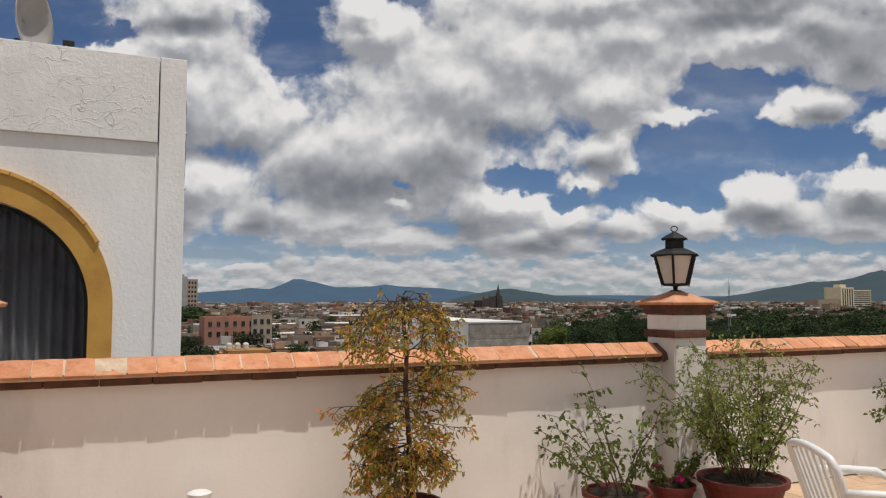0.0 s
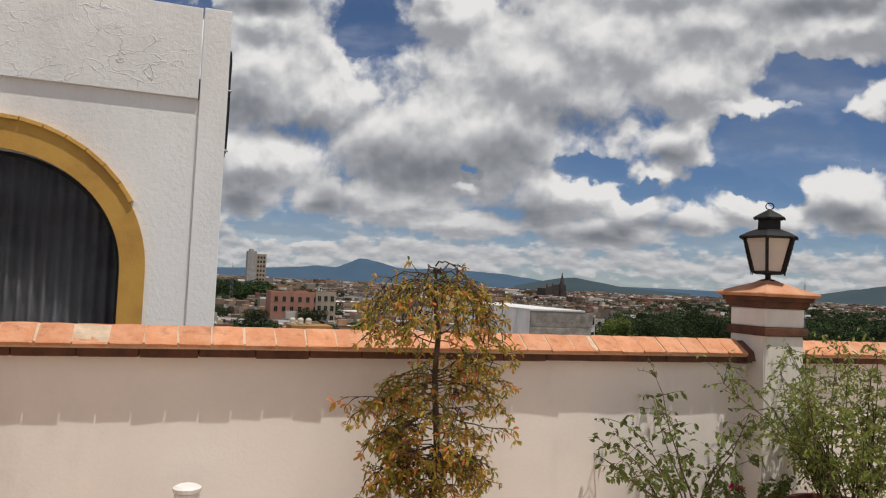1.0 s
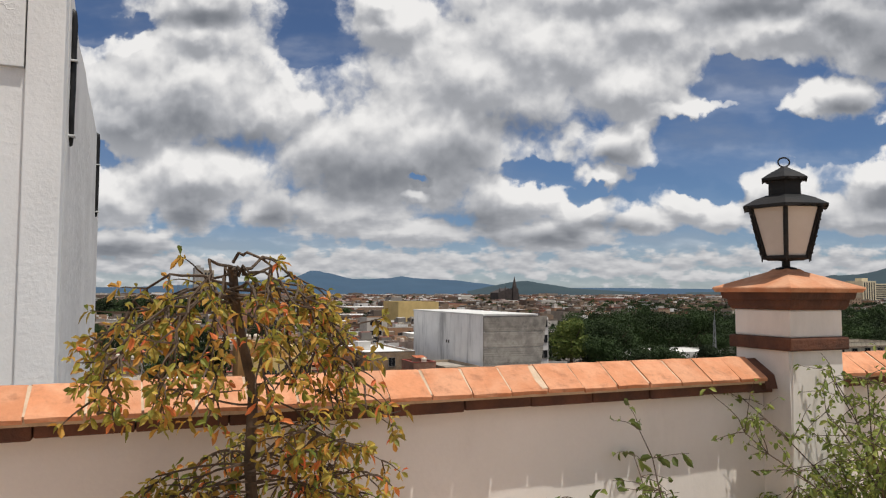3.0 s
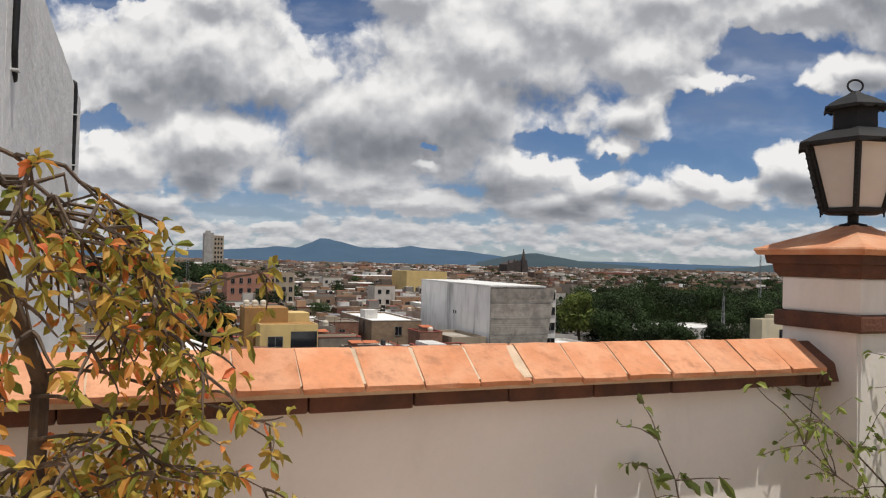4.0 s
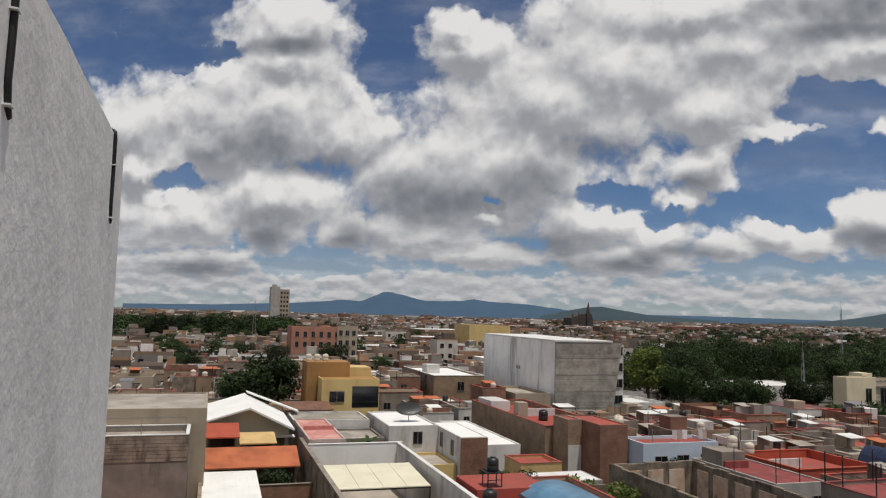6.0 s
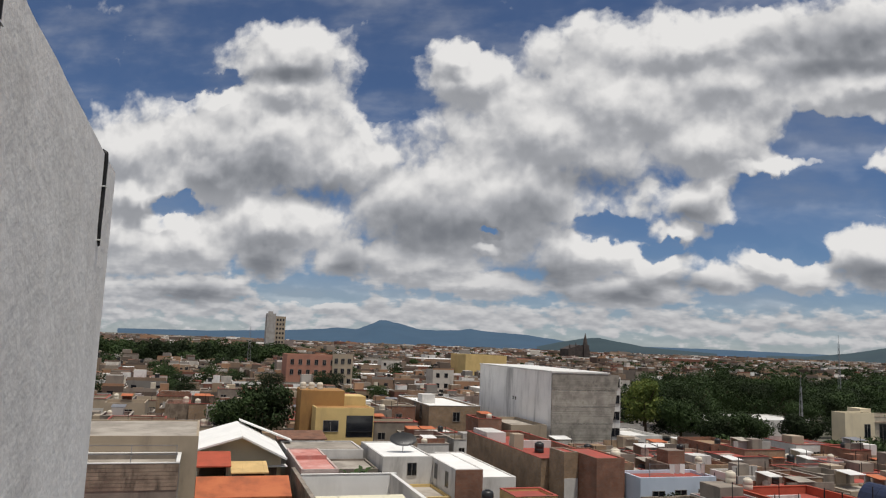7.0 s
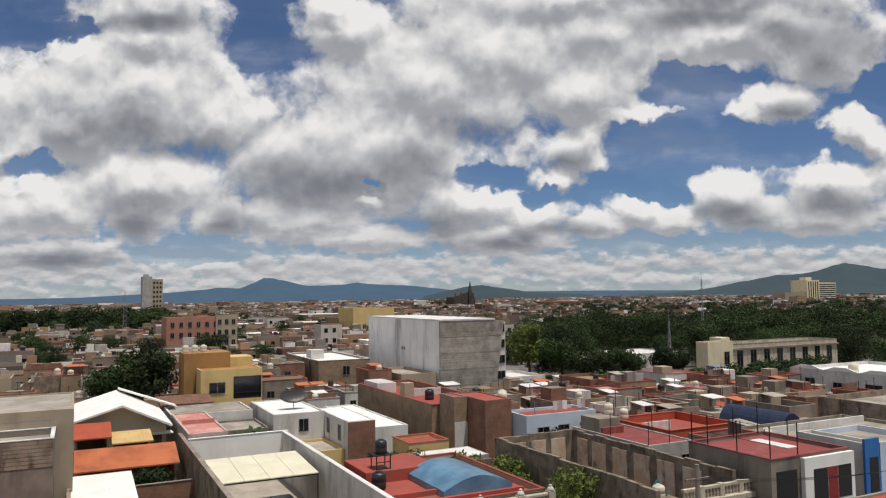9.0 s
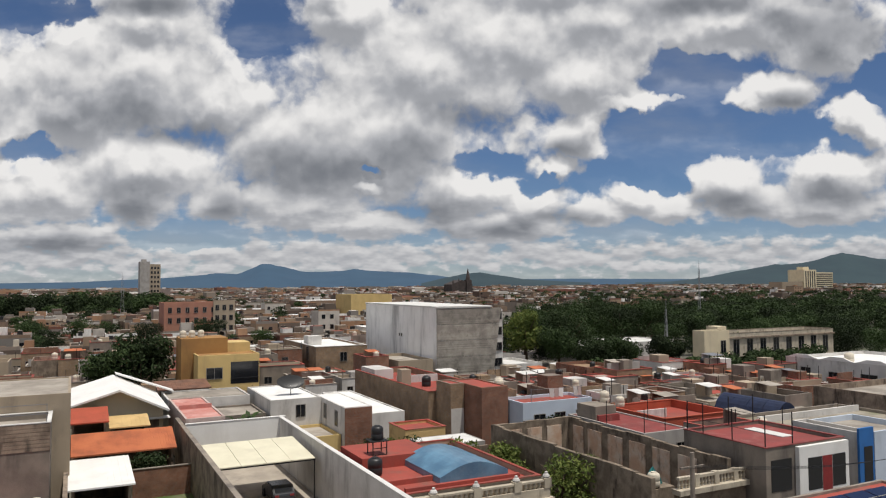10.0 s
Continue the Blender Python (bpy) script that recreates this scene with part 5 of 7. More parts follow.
# red roofs to the east
e = house(46.0, 51.1, 52.9, 63.5, -11.1, GREYHOUSE, MAROON, "grey house with a dark red sealed roof", [("f", 1.5, -13.3, 1.7, 0.9), ("f", 4.1, -13.5, 1.0, 1.3)], par=0.1)
part("roof_room", B(0.3, 2.7, 6.8, 9.6, 4.8, 6.1), CONCRETE, e, "raised grey roof room")
part("roof_kerb", B(0.2, 2.6, 6.2, 6.5, 4.8, 5.4), MAROON, e)
for px, py in ((0.1, 0.1), (2.4, 0.1), (4.9, 0.1), (0.1, 5.0), (4.9, 5.0)):
    part("fence_post", B(px, px + 0.05, py, py + 0.05, 4.9, 6.9), IRON, e)
e = house(52.6, 61.5, 57.5, 66.0, -11.2, TERRACOTTA, REDROOF, "house with a bright orange-red painted parapet", par=0.75, coping=TERRACOTTA)
part("roof_wall", B(0.3, 4.0, 4.0, 4.2, 3.9, 4.9), WHITEHOUSE, e)
tank(53.6, 65.0, -11.2, "cream", 1.0)
e = house(58.3, 73.5, 47.0, 55.0, -11.0, CONCRETE, MOSSROOF, "grey house with a mossy concrete roof", par=0.3)
part("roof_kerb", B(0.5, 14.6, 5.2, 5.4, 4.65, 5.3), WHITEHOUSE, e)
cover = thing("barrel_cover", (66.0, 56.2, -12.3), "dark navy tarpaulin stretched over a barrel frame", "cover")
arch = [(3.2 * i / 10, 0.2 + 1.5 * math.sin(math.pi * i / 10) ** 0.7) for i in range(11)]
for k in range(4):
    part("cover_sheet", poly_prism(bmesh.new(), [(0, 0)] + arch + [(3.2, 0)], 1, 2.0 * k, 2.0 * k + 1.96), NAVY, cover)
house(66.0, 69.4, 56.0, 64.4, -12.3, CONCRETE, PALEROOF, "low range under a tarpaulin cover", par=0.0)
e = house(46.5, 54.9, 41.2, 48.9, -10.1, CONCRETE, MAROON, "grey concrete house with a red sealed roof", par=0.25, coping=MAROON)
part("shop_wall", B(3.0, 8.4, -0.35, -0.01, 0, 5.75), FRESHWHITE, e, "white shop front")
# shop and garage openings are flat dark sheets that paint the shade inside
part("shop_opening_shade", B(3.9, 5.4, -0.37, -0.351, 2.6, 4.9), GLASS_AND_SHADE, e)
part("shop_door", B(5.45, 6.5, -0.37, -0.352, 2.2, 4.9), REDPAINT, e)
part("shop_opening_shade", B(6.55, 8.0, -0.37, -0.351, 2.6, 4.9), GLASS_AND_SHADE, e)
part("garage_opening_shade", B(0.5, 2.6, -0.03, -0.002, 2.8, 5.0), GLASS_AND_SHADE, e)
for px, py in ((0.1, 0.1), (2.9, 0.1), (0.1, 3.0), (0.1, 5.8), (4.6, 7.4), (7.4, 7.4), (0.1, 7.4)):
    part("fence_post", B(px, px + 0.06, py, py + 0.06, 5.9, 8.2), IRON, e)
for z in (6.9, 8.1):
    part("fence_wire", B(0.11, 0.14, 0.16, 7.4, z, z + 0.025), IRON, e)
part("skylight_strip", B(5.2, 6.4, 2.8, 6.4, 5.66, 5.72), WHITEROOF, e)
e = house(56.4, 58.1, 41.2, 46.8, -9.9, WHITEHOUSE, PALEROOF, "narrow shop with a bright blue front")
part("blue_front", B(0, 1.7, -0.2, -0.01, 0, 6.4), BLUEPAINT, e, "bright blue painted front")
part("shop_door", B(0.5, 1.5, -0.23, -0.201, 2.4, 5.0), GLASS_AND_SHADE, e)
house(58.2, 64, 41.0, 46.8, -10.0, BLUEHOUSE, PALEROOF, "pale blue shop house with a pale flat roof")
house(33.5, 46.5, 24.5, 33.0, -10.3, CONCRETE, REDROOF, "house with a red sealed roof and solar panels", par=0.15)
for i in range(3):
    sp = thing("solar_panel", (37.6 + i * 1.75, 27.2, -10.4), "dark blue solar panel on a red roof", "solar panel", "solar panels on the roof")
    part("glass", poly_prism(bmesh.new(), [(0, 0.12), (3.2, 0.75), (3.2, 0.8), (0, 0.17)], 0, 0, 1.65), SOLAR, sp)
    for k in range(4):
        part("seam", poly_prism(bmesh.new(), [(0.8 * k, 0.175 + 0.157 * k), (0.8 * k + 0.05, 0.185 + 0.157 * k), (0.8 * k + 0.05, 0.195 + 0.157 * k), (0.8 * k, 0.185 + 0.157 * k)], 0, 0, 1.65), FRAMEWHITE, sp)
    part("rack", B(0.1, 1.5, 2.9, 3.0, -0.1, 0.62), STEEL, sp)
house(79.3, 93, 52.5, 62, -10.4, DARKWALL, PALEROOF, "dark stained house with a grey roof", par=0.7)
tank(48.9, 61.6, -9.9, "cream", 1.0)

# yellow house
e = house(17.9, 25.9, 106, 116, -7.8, YELLOWHOUSE, OCHREHOUSE, "yellow house with an open balcony and ochre roof rooms", [("f", 2.1, -10.9, 2.0, 1.4)], par=0.1)
# no recess here: a dark sheet on the wall paints the balcony's inner shade
part("loggia_shade", B(4.2, 7.9, -0.02, -0.002, 4.3, 7.2), GLASS_AND_SHADE, e, "flat dark panel standing in for the balcony's shade")
part("balcony_rail", B(4.2, 7.9, -0.12, -0.05, 5.0, 5.1), IRON, e)
part("roof_room", B(-1.6, 4.5, 4.0, 9.5, 0, 10.2), OCHREHOUSE, e, "ochre roof room")
part("roof_room", B(4.6, 7.8, 5.0, 9.5, 8.1, 9.4), YELLOWHOUSE, e, "yellow roof room")
for x in (16.6, 17.8, 19.0):
    tank(x + 0.2, 112.5, -5.8, "cream", 0.95)
wall_run(24.3, 30, 98, 98.3, GZ, -11.0, DARKWALL, "slanting brown yard wall")
house(12.7, 21.6, 91.6, 99, -11.2, WHITEHOUSE, PALEROOF, "white house with a patched concrete roof", par=0.15)
e = house(12.7, 16.3, 77.6, 91.4, -11.0, PINKWALL, FADEDRED, "narrow house with a faded red roof", par=0.12)
part("roof_kerb", B(0.2, 3.4, 6.5, 6.75, 4.85, 5.3), FADEDRED, e)
house(16.5, 21.8, 84.5, 91.3, -12.2, CONCRETE, PALEROOF, "low house with a patched concrete roof", par=0.2)
lean_roof(12.6, 18.6, 100.5, 105.5, -11.2, -10.7, RUST, "house with a rusty brown sheet roof", DARKWALL, ribs=12)
e = house(40.6, 50.0, 128.5, 150, -9.3, TANBRICK, FRESHWHITE, "brown brick house with a white roof", [("f", 5.0, -11.9, 1.2, 1.5), ("l", 5, -12, 1.2, 2.4), ("l", 9, -12, 1.2, 2.4)], par=0.3, coping=WHITEROOF)
part("roof_room", B(1, 3.5, 8, 11, 6.2, 8.0), WHITEHOUSE, e, "white roof room")

# tall concrete block with ribbed cladding
block = thing("apartment_block", (55.6, 112, GZ), "tall bare concrete apartment block with ribbed cladding", "building")
W, D, HH = 12.6, 32, 13.55
part("body", B(0, W - 2.4, 0, D, 0, HH), BARECONCRETE, block, "streaked pale concrete walls")
part("east_bay", B(W - 2.38, W, 0.25, D, 0, HH - 0.4), WHITEHOUSE, block)
for k in range(5):
    z0 = 0.4 + 2.62 * k
    cut = 1.9 * (4 - k) / 5
    part("cladding_panel", poly_prism(bmesh.new(), [(0.05, z0), (W - 0.5 - cut - 0.38, z0), (W - 0.5 - cut, z0 + 2.55), (0.05, z0 + 2.55)], 1, -0.22, -0.005), CLADDING, block, "ribbed grey cladding panel")
    for r in range(7):
        zz = z0 + 0.12 + r * 0.35
        f = (zz - z0) / 2.55
        part("rib", B(0.06, W - 0.92 - cut + 0.38 * f, -0.232, -0.221, zz, zz + 0.06), CLADDING, block)
    if k in (1, 2, 3, 4):
        panes(block, "f", 0.22, W - 0.95, z0 + 0.6, 1.5, 1.3)
part("roof_edge", B(-0.1, W - 2.3, -0.3, D + 0.1, HH + 0.002, HH + 0.25), WHITEROOF, block)
for y in (14, 15):
    panes(block, "l", 0.0, y, 8.2, 0.35, 0.5, bars=0)
FOOT.append((55, 69, 110, 146))
house(69, 76, 112, 122, -12.2, WHITEHOUSE, WHITEROOF, "low white house beside the concrete block", [("f", 3, -14.5, 1, 1.2)])
house(49, 55, 112, 124, -10.6, BEIGEHOUSE, PALEROOF, "beige house with a pale roof", [("f", 2.5, -13, 1.2, 1.2)])

# long pale range with tall windows, and white hall with a wavy parapet
e = house(118.6, 150, 110, 117, -8.6, OLDSTONE, PALEROOF, "long cream stone range with tall windows", [("f", 2.2 + i * 3.8, -13.2, 1.6, 3.3) for i in range(8)], par=0.6, coping=DARKWALL)
part("cornice", B(-0.2, 31.6, -0.3, -0.01, 6.3, 6.6), DARKWALL, e)
part("roof_room", B(2.5, 5.0, 5, 8, 6.4, 8.4), CREAMHOUSE, e)
e = house(111.7, 118.4, 109.5, 112.5, -7.9, CREAMHOUSE, PALEROOF, "cream gable house beside the range", [("f", 5, -12.3, 1.3, 2.4)], par=0.3)
e = house(103, 122, 56, 84.5, -10.1, WHITEHOUSE, FRESHWHITE, "white hall with a wavy parapet", [("l", 25, -13.0, 1.6, 1.5), ("l", 20.5, -12.6, 1.3, 0.8), ("l", 15, -12.8, 2.4, 1.2), ("l", 8, -12.8, 1.6, 1.2)], par=0.5)
for i in range(5):
    wave = part("parapet_wave", poly_prism(bmesh.new(), [(0, 0), (5.6, 0), (5.0, 0.15), (3.8, 0.55), (1.8, 0.55), (0.6, 0.15)], 0, 0.0, 0.25), FRESHWHITE, e)
    wave.location = (-0.02, 0.2 + i * 5.65, 5.902)
tank(106, 76, -10.6, "cream", 1.5)
clinic = house(92, 106, 120, 130, -11.1, WHITEHOUSE, WHITEROOF, "white clinic with a red cross on its wall", [("f", 7, -13.5, 1.2, 1.2), ("f", 10, -13.5, 1.2, 1.2)], par=0.3)
part("red_cross", B(1.7, 2.3, -0.05, -0.01, 2.9, 4.7), REDPAINT, clinic)
part("red_cross", B(1.1, 2.9, -0.06, -0.012, 3.5, 4.1), REDPAINT, clinic)
house(100, 122, 128, 140, -11.2, WHITEHOUSE, WHITEROOF, "low white hall among trees", par=0.2)

# landmarks further off
pink = house(26.5, 46.3, 230, 244, -3.7, PINKHOUSE, PALEROOF, "salmon apartment building with rows of windows", [("f", 1.6 + i * 2.4, -6.6 - 3.0 * j, 1.0, 1.5) for i in range(8) for j in range(2)], par=0.5)
part("east_wing", B(13.6, 19.8, -0.5, -0.01, 0, 12.9), BEIGEHOUSE, pink)
for i in range(3):
    for j in range(3):
        panes(pink, "f", -0.5, 14.7 + i * 2.0, 4.0 + j * 3.0, 1.0, 1.5)
tower = thing("tower_block", (40.2, 500, GZ), "tall beige tower block on the skyline", "building")
part("body", B(0, 5.6, 0, 14, 0, 32.1), GREYHOUSE, tower)
part("east_wing", B(5.62, 12.0, 0.5, 13, 0, 30.5), BEIGEHOUSE, tower)
for i in range(3):
    for j in range(6):
        part("window", B(6.3 + i * 1.9, 7.4 + i * 1.9, 0.44, 0.5, 13 + j * 2.9, 14.4 + j * 2.9), GLASS_AND_SHADE, tower)
part("roof_room", B(1, 4, 4, 8, 32.1, 33.6), GREYHOUSE, tower)
FOOT.append((38, 54, 495, 520))
STONE = material("dark_church_stone", (0.075, 0.06, 0.055), 0.95, (0.05, 0.042, 0.04), 0.2, 0.1, 0, 4)
church = thing("church", (465, 900, GZ), "dark stone church with a slender spire on the skyline", "church")
part("nave", B(0, 32, 0, 24, 0, 16), STONE, church)
part("roof", poly_prism(bmesh.new(), [(0, 16), (32, 16), (16, 22)], 1, 0, 24), STONE, church)
part("tower", B(22, 30, -2, 6, 0, 22), STONE, church)
part("spire", frustum(bmesh.new(), [(26, 2, 22, 3.6), (26, 2, 30, 2.0), (26, 2, 38, 0.25)], 8), STONE, church)
for x, h in ((3, 23), (12, 25), (18, 21)):
    part("pinnacle", frustum(bmesh.new(), [(x, 2, 14, 1.6), (x, 2, h - 4, 1.3), (x, 2, h, 0.1)], 6), STONE, church)
FOOT.append((460, 502, 890, 930))
e = house(107.7, 126.3, 300, 320, -3.0, YELLOWHOUSE, PALEROOF, "bright yellow flat-roofed warehouse in the town", par=0.3)
hosp = thing("office_tower", (915, 700, GZ), "broad cream office tower beside a lower wing", "building")
part("body", B(0, 26, 0, 26, 0, 34), CREAMHOUSE, hosp)
part("east_wing", B(26.1, 64, 2, 24, 0, 30.5), CREAMHOUSE, hosp)
part("low_wing", B(-42, -0.1, 2, 24, 0, 17), BEIGEHOUSE, hosp)
for j in range(9):
    part("window_band", B(27, 63, 1.8, 1.99, 4.0 + j * 2.9, 5.3 + j * 2.9), GLASS_AND_SHADE, hosp)
for i in range(5):
    part("window_column", B(3 + i * 4.6, 5 + i * 4.6, -0.2, -0.01, 3, 32), GLASS_AND_SHADE, hosp)
part("roof_room", B(6, 18, 6, 16, 34, 38), CREAMHOUSE, hosp)
FOOT.append((870, 985, 690, 740))


def lattice(name, x, y, h, r, label):
    m = thing(name, (x, y, GZ), label, "mast", "radio masts of the town")
    for k in range(3):
        a = 2 * math.pi * k / 3
        part("leg", rod(bmesh.new(), [(r * math.cos(a), r * math.sin(a), 0), (0.25 * r * math.cos(a), 0.25 * r * math.sin(a), h)], 0.07, 0.05, 4), STEEL, m)
    bm = bmesh.new()
    for i in range(int(h / 1.6)):
        f0, f1 = i * 1.6 / h, (i + 1) * 1.6 / h
        for k in range(3):
            a, b = 2 * math.pi * k / 3, 2 * math.pi * (k + 1) / 3
            r0, r1 = r * (1 - 0.75 * f0), r * (1 - 0.75 * f1)
            rod(bm, [(r0 * math.cos(a), r0 * math.sin(a), f0 * h), (r1 * math.cos(b), r1 * math.sin(b), f1 * h)], 0.035, 0.035, 3)
    part("lattice", bm, STEEL, m)
    part("aerial", rod(bmesh.new(), [(0, 0, h), (0, 0, h + 2.5)], 0.05, 0.03, 4), STEEL, m)


lattice("radio_mast", 183, 180, 22, 0.7, "tall thin steel radio mast above the trees")
lattice("radio_mast", 121.5, 130, 11.5, 0.6, "red and grey lattice mast among the roofs")
lattice("radio_mast", 21.9, 350, 21, 1.2, "grey telephone mast on the skyline")


# washing on the blue house's roof, and overhead cables from the pole
for i, (x, mat) in enumerate(((47.9, WHITEHOUSE), (48.5, PINKWALL), (49.1, FRESHWHITE), (51.0, WHITEHOUSE), (51.5, PINKWALL))):
    cloth = thing("washing", (x, 69.3, -10.5), "pale washing hung to dry on a roof line", "laundry", "washing on the roof line")
    part("cloth", poly_prism(bmesh.new(), [(0, 0.1), (0.5, 0.0), (0.55, 0.95), (-0.05, 1.0)], 1, 0, 0.03), mat, cloth)
line = thing("washing_line", (45.6, 69.3, -10.8), "thin washing line between two posts", "line")
part("cord", rod(bmesh.new(), [(0, 0.015, 1.3), (3, 0.015, 1.27), (6.4, 0.015, 1.3)], 0.02, 0.02, 4), STEEL, line)
for x in (0, 6.4):
    part("post", B(x - 0.03, x + 0.03, 0, 0.05, 0, 1.4), STEEL, line)
for k in range(4):
    cable = thing("cable", (34.4 + 0.5 * k, 37.2, GZ + 6.85), "sagging black overhead cable", "cable", "overhead cables from the pole")
    part("wire", rod(bmesh.new(), [(d, -0.12 * d, -1.6 * math.sin(math.pi * d / 26) * 0.6) for d in range(0, 27, 2)], 0.012, 0.012, 4), RUBBER, cable)

# ---------------------------------------------------------------- trees
def crown_points(n, height, radius, seed, lobes=9, low=0.3):
    """Leaf-cluster places for a crown of several uneven lobes, in a tree of unit foot."""
    r = np.random.RandomState(seed)
    out = []
    for k in range(lobes):
        a, f = r.uniform(0, 2 * math.pi), r.uniform(0, 1)
        c = np.array([math.cos(a) * radius * 0.62 * f ** 0.5, math.sin(a) * radius * 0.62 * f ** 0.5, height * r.uniform(low + 0.12, 0.84)])
        s = radius * r.uniform(0.34, 0.6)
        d = r.normal(size=(n // lobes, 3))
        d /= np.linalg.norm(d, axis=1)[:, None]
        q = c + d * (s * r.uniform(0.6, 1.08, (n // lobes, 1))) * np.array([1, 1, 0.75])
        out.append(np.hstack([q, d]))
    return np.vstack(out)


def leaf_quads(rows, size, seed):
    """A bent leaf cluster at each place, its blade facing roughly out of the crown: vertices and faces."""
    r = np.random.RandomState(seed)
    pts, n = rows[:, :3], len(rows)
    face = rows[:, 3:] + r.normal(size=(n, 3)) * 0.45
    face /= np.linalg.norm(face, axis=1)[:, None]
    a = r.normal(size=(n, 3))
    a -= face * (a * face).sum(1)[:, None]
    a /= np.linalg.norm(a, axis=1)[:, None]
    b = np.cross(face, a)
    s = size * r.uniform(0.6, 1.3, (n, 1))
    up = np.cross(a, b) * s * 0.25
    v = np.stack([pts - a * s, pts + b * s * 0.5 + up, pts + a * s, pts - b * s * 0.5 + up], 1).reshape(-1, 3)
    f = np.arange(4 * n).reshape(-1, 4)
    return v, f


def raw_mesh(name, v, f, mats, smooth=False, index=None):
    me = bpy.data.meshes.new(name)
    me.from_pydata(v.tolist() if hasattr(v, "tolist") else v, [], f.tolist() if hasattr(f, "tolist") else f)
    for m in mats:
        me.materials.append(m)
    if index is not None:
        me.polygons.foreach_set("material_index", index)
    me.update()
    return me


def trunk_mesh(height, radius, seed):
    r = random.Random(seed)
    bm = bmesh.new()
    rod(bm, [(0, 0, -0.1), (0.05, 0.02, height * 0.25), (0.0, 0.1, height * 0.5)], height * 0.035, height * 0.022, 7)
    for k in range(6):
        a = k * 1.05 + r.uniform(-0.3, 0.3)
        z = height * r.uniform(0.28, 0.5)
        rod(bm, [(0, 0.04, z), (math.cos(a) * radius * 0.3, math.sin(a) * radius * 0.3, z + height * 0.14), (math.cos(a) * radius * 0.62, math.sin(a) * radius * 0.62, z + height * 0.3)], height * 0.014, height * 0.005, 5)
    return mesh_of(bm, "trunk", BARK)


def town_tree(x, y, height, radius, label, leaf=None, seed=0, n=2600, size=0.34, low=0.3, z=GZ):
    e = thing("tree", (x, y, z), label, "tree", "trees of the town", turn=seed * 37 % 360)
    shared("trunk", trunk_mesh(height, radius, seed), e, (0, 0, 0))
    v, f = leaf_quads(crown_points(n, height, radius, seed, 11, low), size, seed)
    shared("crown", raw_mesh("crown", v, f, [leaf or LEAF_TOWN]), e, (0, 0, 0))
    FOOT.append((x - 2, x + 2, y - 2, y + 2))
    return e


town_tree(12.0, 119, 11.0, 5.2, "dense dark green tree among houses", seed=1, n=3600)
town_tree(7.5, 121, 8.5, 4.0, "dark green tree behind roofs", seed=2)
town_tree(85.0, 131, 13.4, 4.6, "light yellow-green tree beside dark ones", LEAF_LIGHT, 3, 3600)
for i, (x, y, h, r) in enumerate([(89.5, 126, 9.5, 5.5), (97, 134, 12.5, 6.5), (105, 146, 14, 7.5), (116, 152, 14.5, 7.5), (124, 148, 12.5, 6.5), (134, 152, 13, 7), (97, 117, 7, 4.5),
                                  (91, 117, 7.5, 4.5), (109, 117, 7.5, 4), (106, 158, 13, 7), (141, 156, 13, 7)]):
    town_tree(x, y, h, r, "large dark green tree with a dense crown", seed=10 + i, n=5000, size=0.28)
for i, (x, y, h, r) in enumerate([(99, 97, 5, 3.6), (104, 98, 5.2, 3.8), (109, 98, 5.0, 3.8), (114, 99, 5.0, 3.6), (119, 101, 4.8, 3.4), (126, 102, 4.6, 3.4), (134, 103, 4.6, 3.2), (94, 97, 5, 3.4), (101, 93, 4.6, 3.2), (77, 97, 5.5, 3.2)]):
    town_tree(x, y, h, r, "low dark bushy tree in a yard", seed=40 + i, n=2000, low=0.12)
town_tree(36.0, 50.5, 4.9, 3.3, "light green shrub growing beside a ruin", LEAF_LIGHT, 60, 2600, 0.2, 0.05)
town_tree(35.2, 57.5, 4.6, 2.2, "light green shrub beside a wall", LEAF_LIGHT, 61, 1500, 0.18, 0.05)
town_tree(9.4, 72.4, 3.5, 2.1, "dark bush over a yard wall", LEAF_TOWN, 62, 1400, 0.16, 0.1)
for i, (x, y) in enumerate([(28.0, 63.6), (29.6, 63.8), (33, 60), (25.5, 64.4), (55, 67.0), (46.8, 66.4)]):
    town_tree(x, y, 4.6, 1.7, "small green tree between houses", LEAF_TOWN if i % 2 else LEAF_LIGHT, 70 + i, 900, 0.17, 0.2)
for i, (x, y) in enumerate([(18.2, 81.5), (19.6, 82.6)]):
    palm = thing("palm", (x, y, GZ), "small fan palm between houses", "palm", "palms of the town")
    part("trunk", rod(bmesh.new(), [(0, 0, 0), (0.1, 0, 3.4)], 0.16, 0.12, 8), BARK, palm)
    bm = bmesh.new()
    for k in range(26):
        a, up = k * 2.4, random.uniform(-0.4, 0.9)
        base = Vector((0.1, 0, 3.4))
        d = Vector((math.cos(a), math.sin(a), up))
        s = Vector((-math.sin(a), math.cos(a), 0)) * 0.22
        p0, p1, p2 = base, base + d * 0.9, base + d * 1.6 + Vector((0, 0, -0.5))
        q = [bm.verts.new(c) for c in (p0 - s * 0.2, p0 + s * 0.2, p1 + s, p1 - s)]
        bm.faces.new(q)
        bm.faces.new((q[3], q[2], bm.verts.new(p2)))
    part("fronds", bm, LEAF_TOWN, palm)

# ---------------------------------------------------------------- town: more houses, then the far roofs as one sheet of buildings
PAINTS = [(WHITEHOUSE, "whitewashed"), (BEIGEHOUSE, "beige rendered"), (CONCRETE, "grey concrete"), (TANBRICK, "brown brick"), (DARKWALL, "dark weathered"), (GREYHOUSE, "grey rendered"), (REDBRICK, "red brick"), (BEIGEHOUSE, "beige rendered"), (CONCRETE, "grey concrete")]
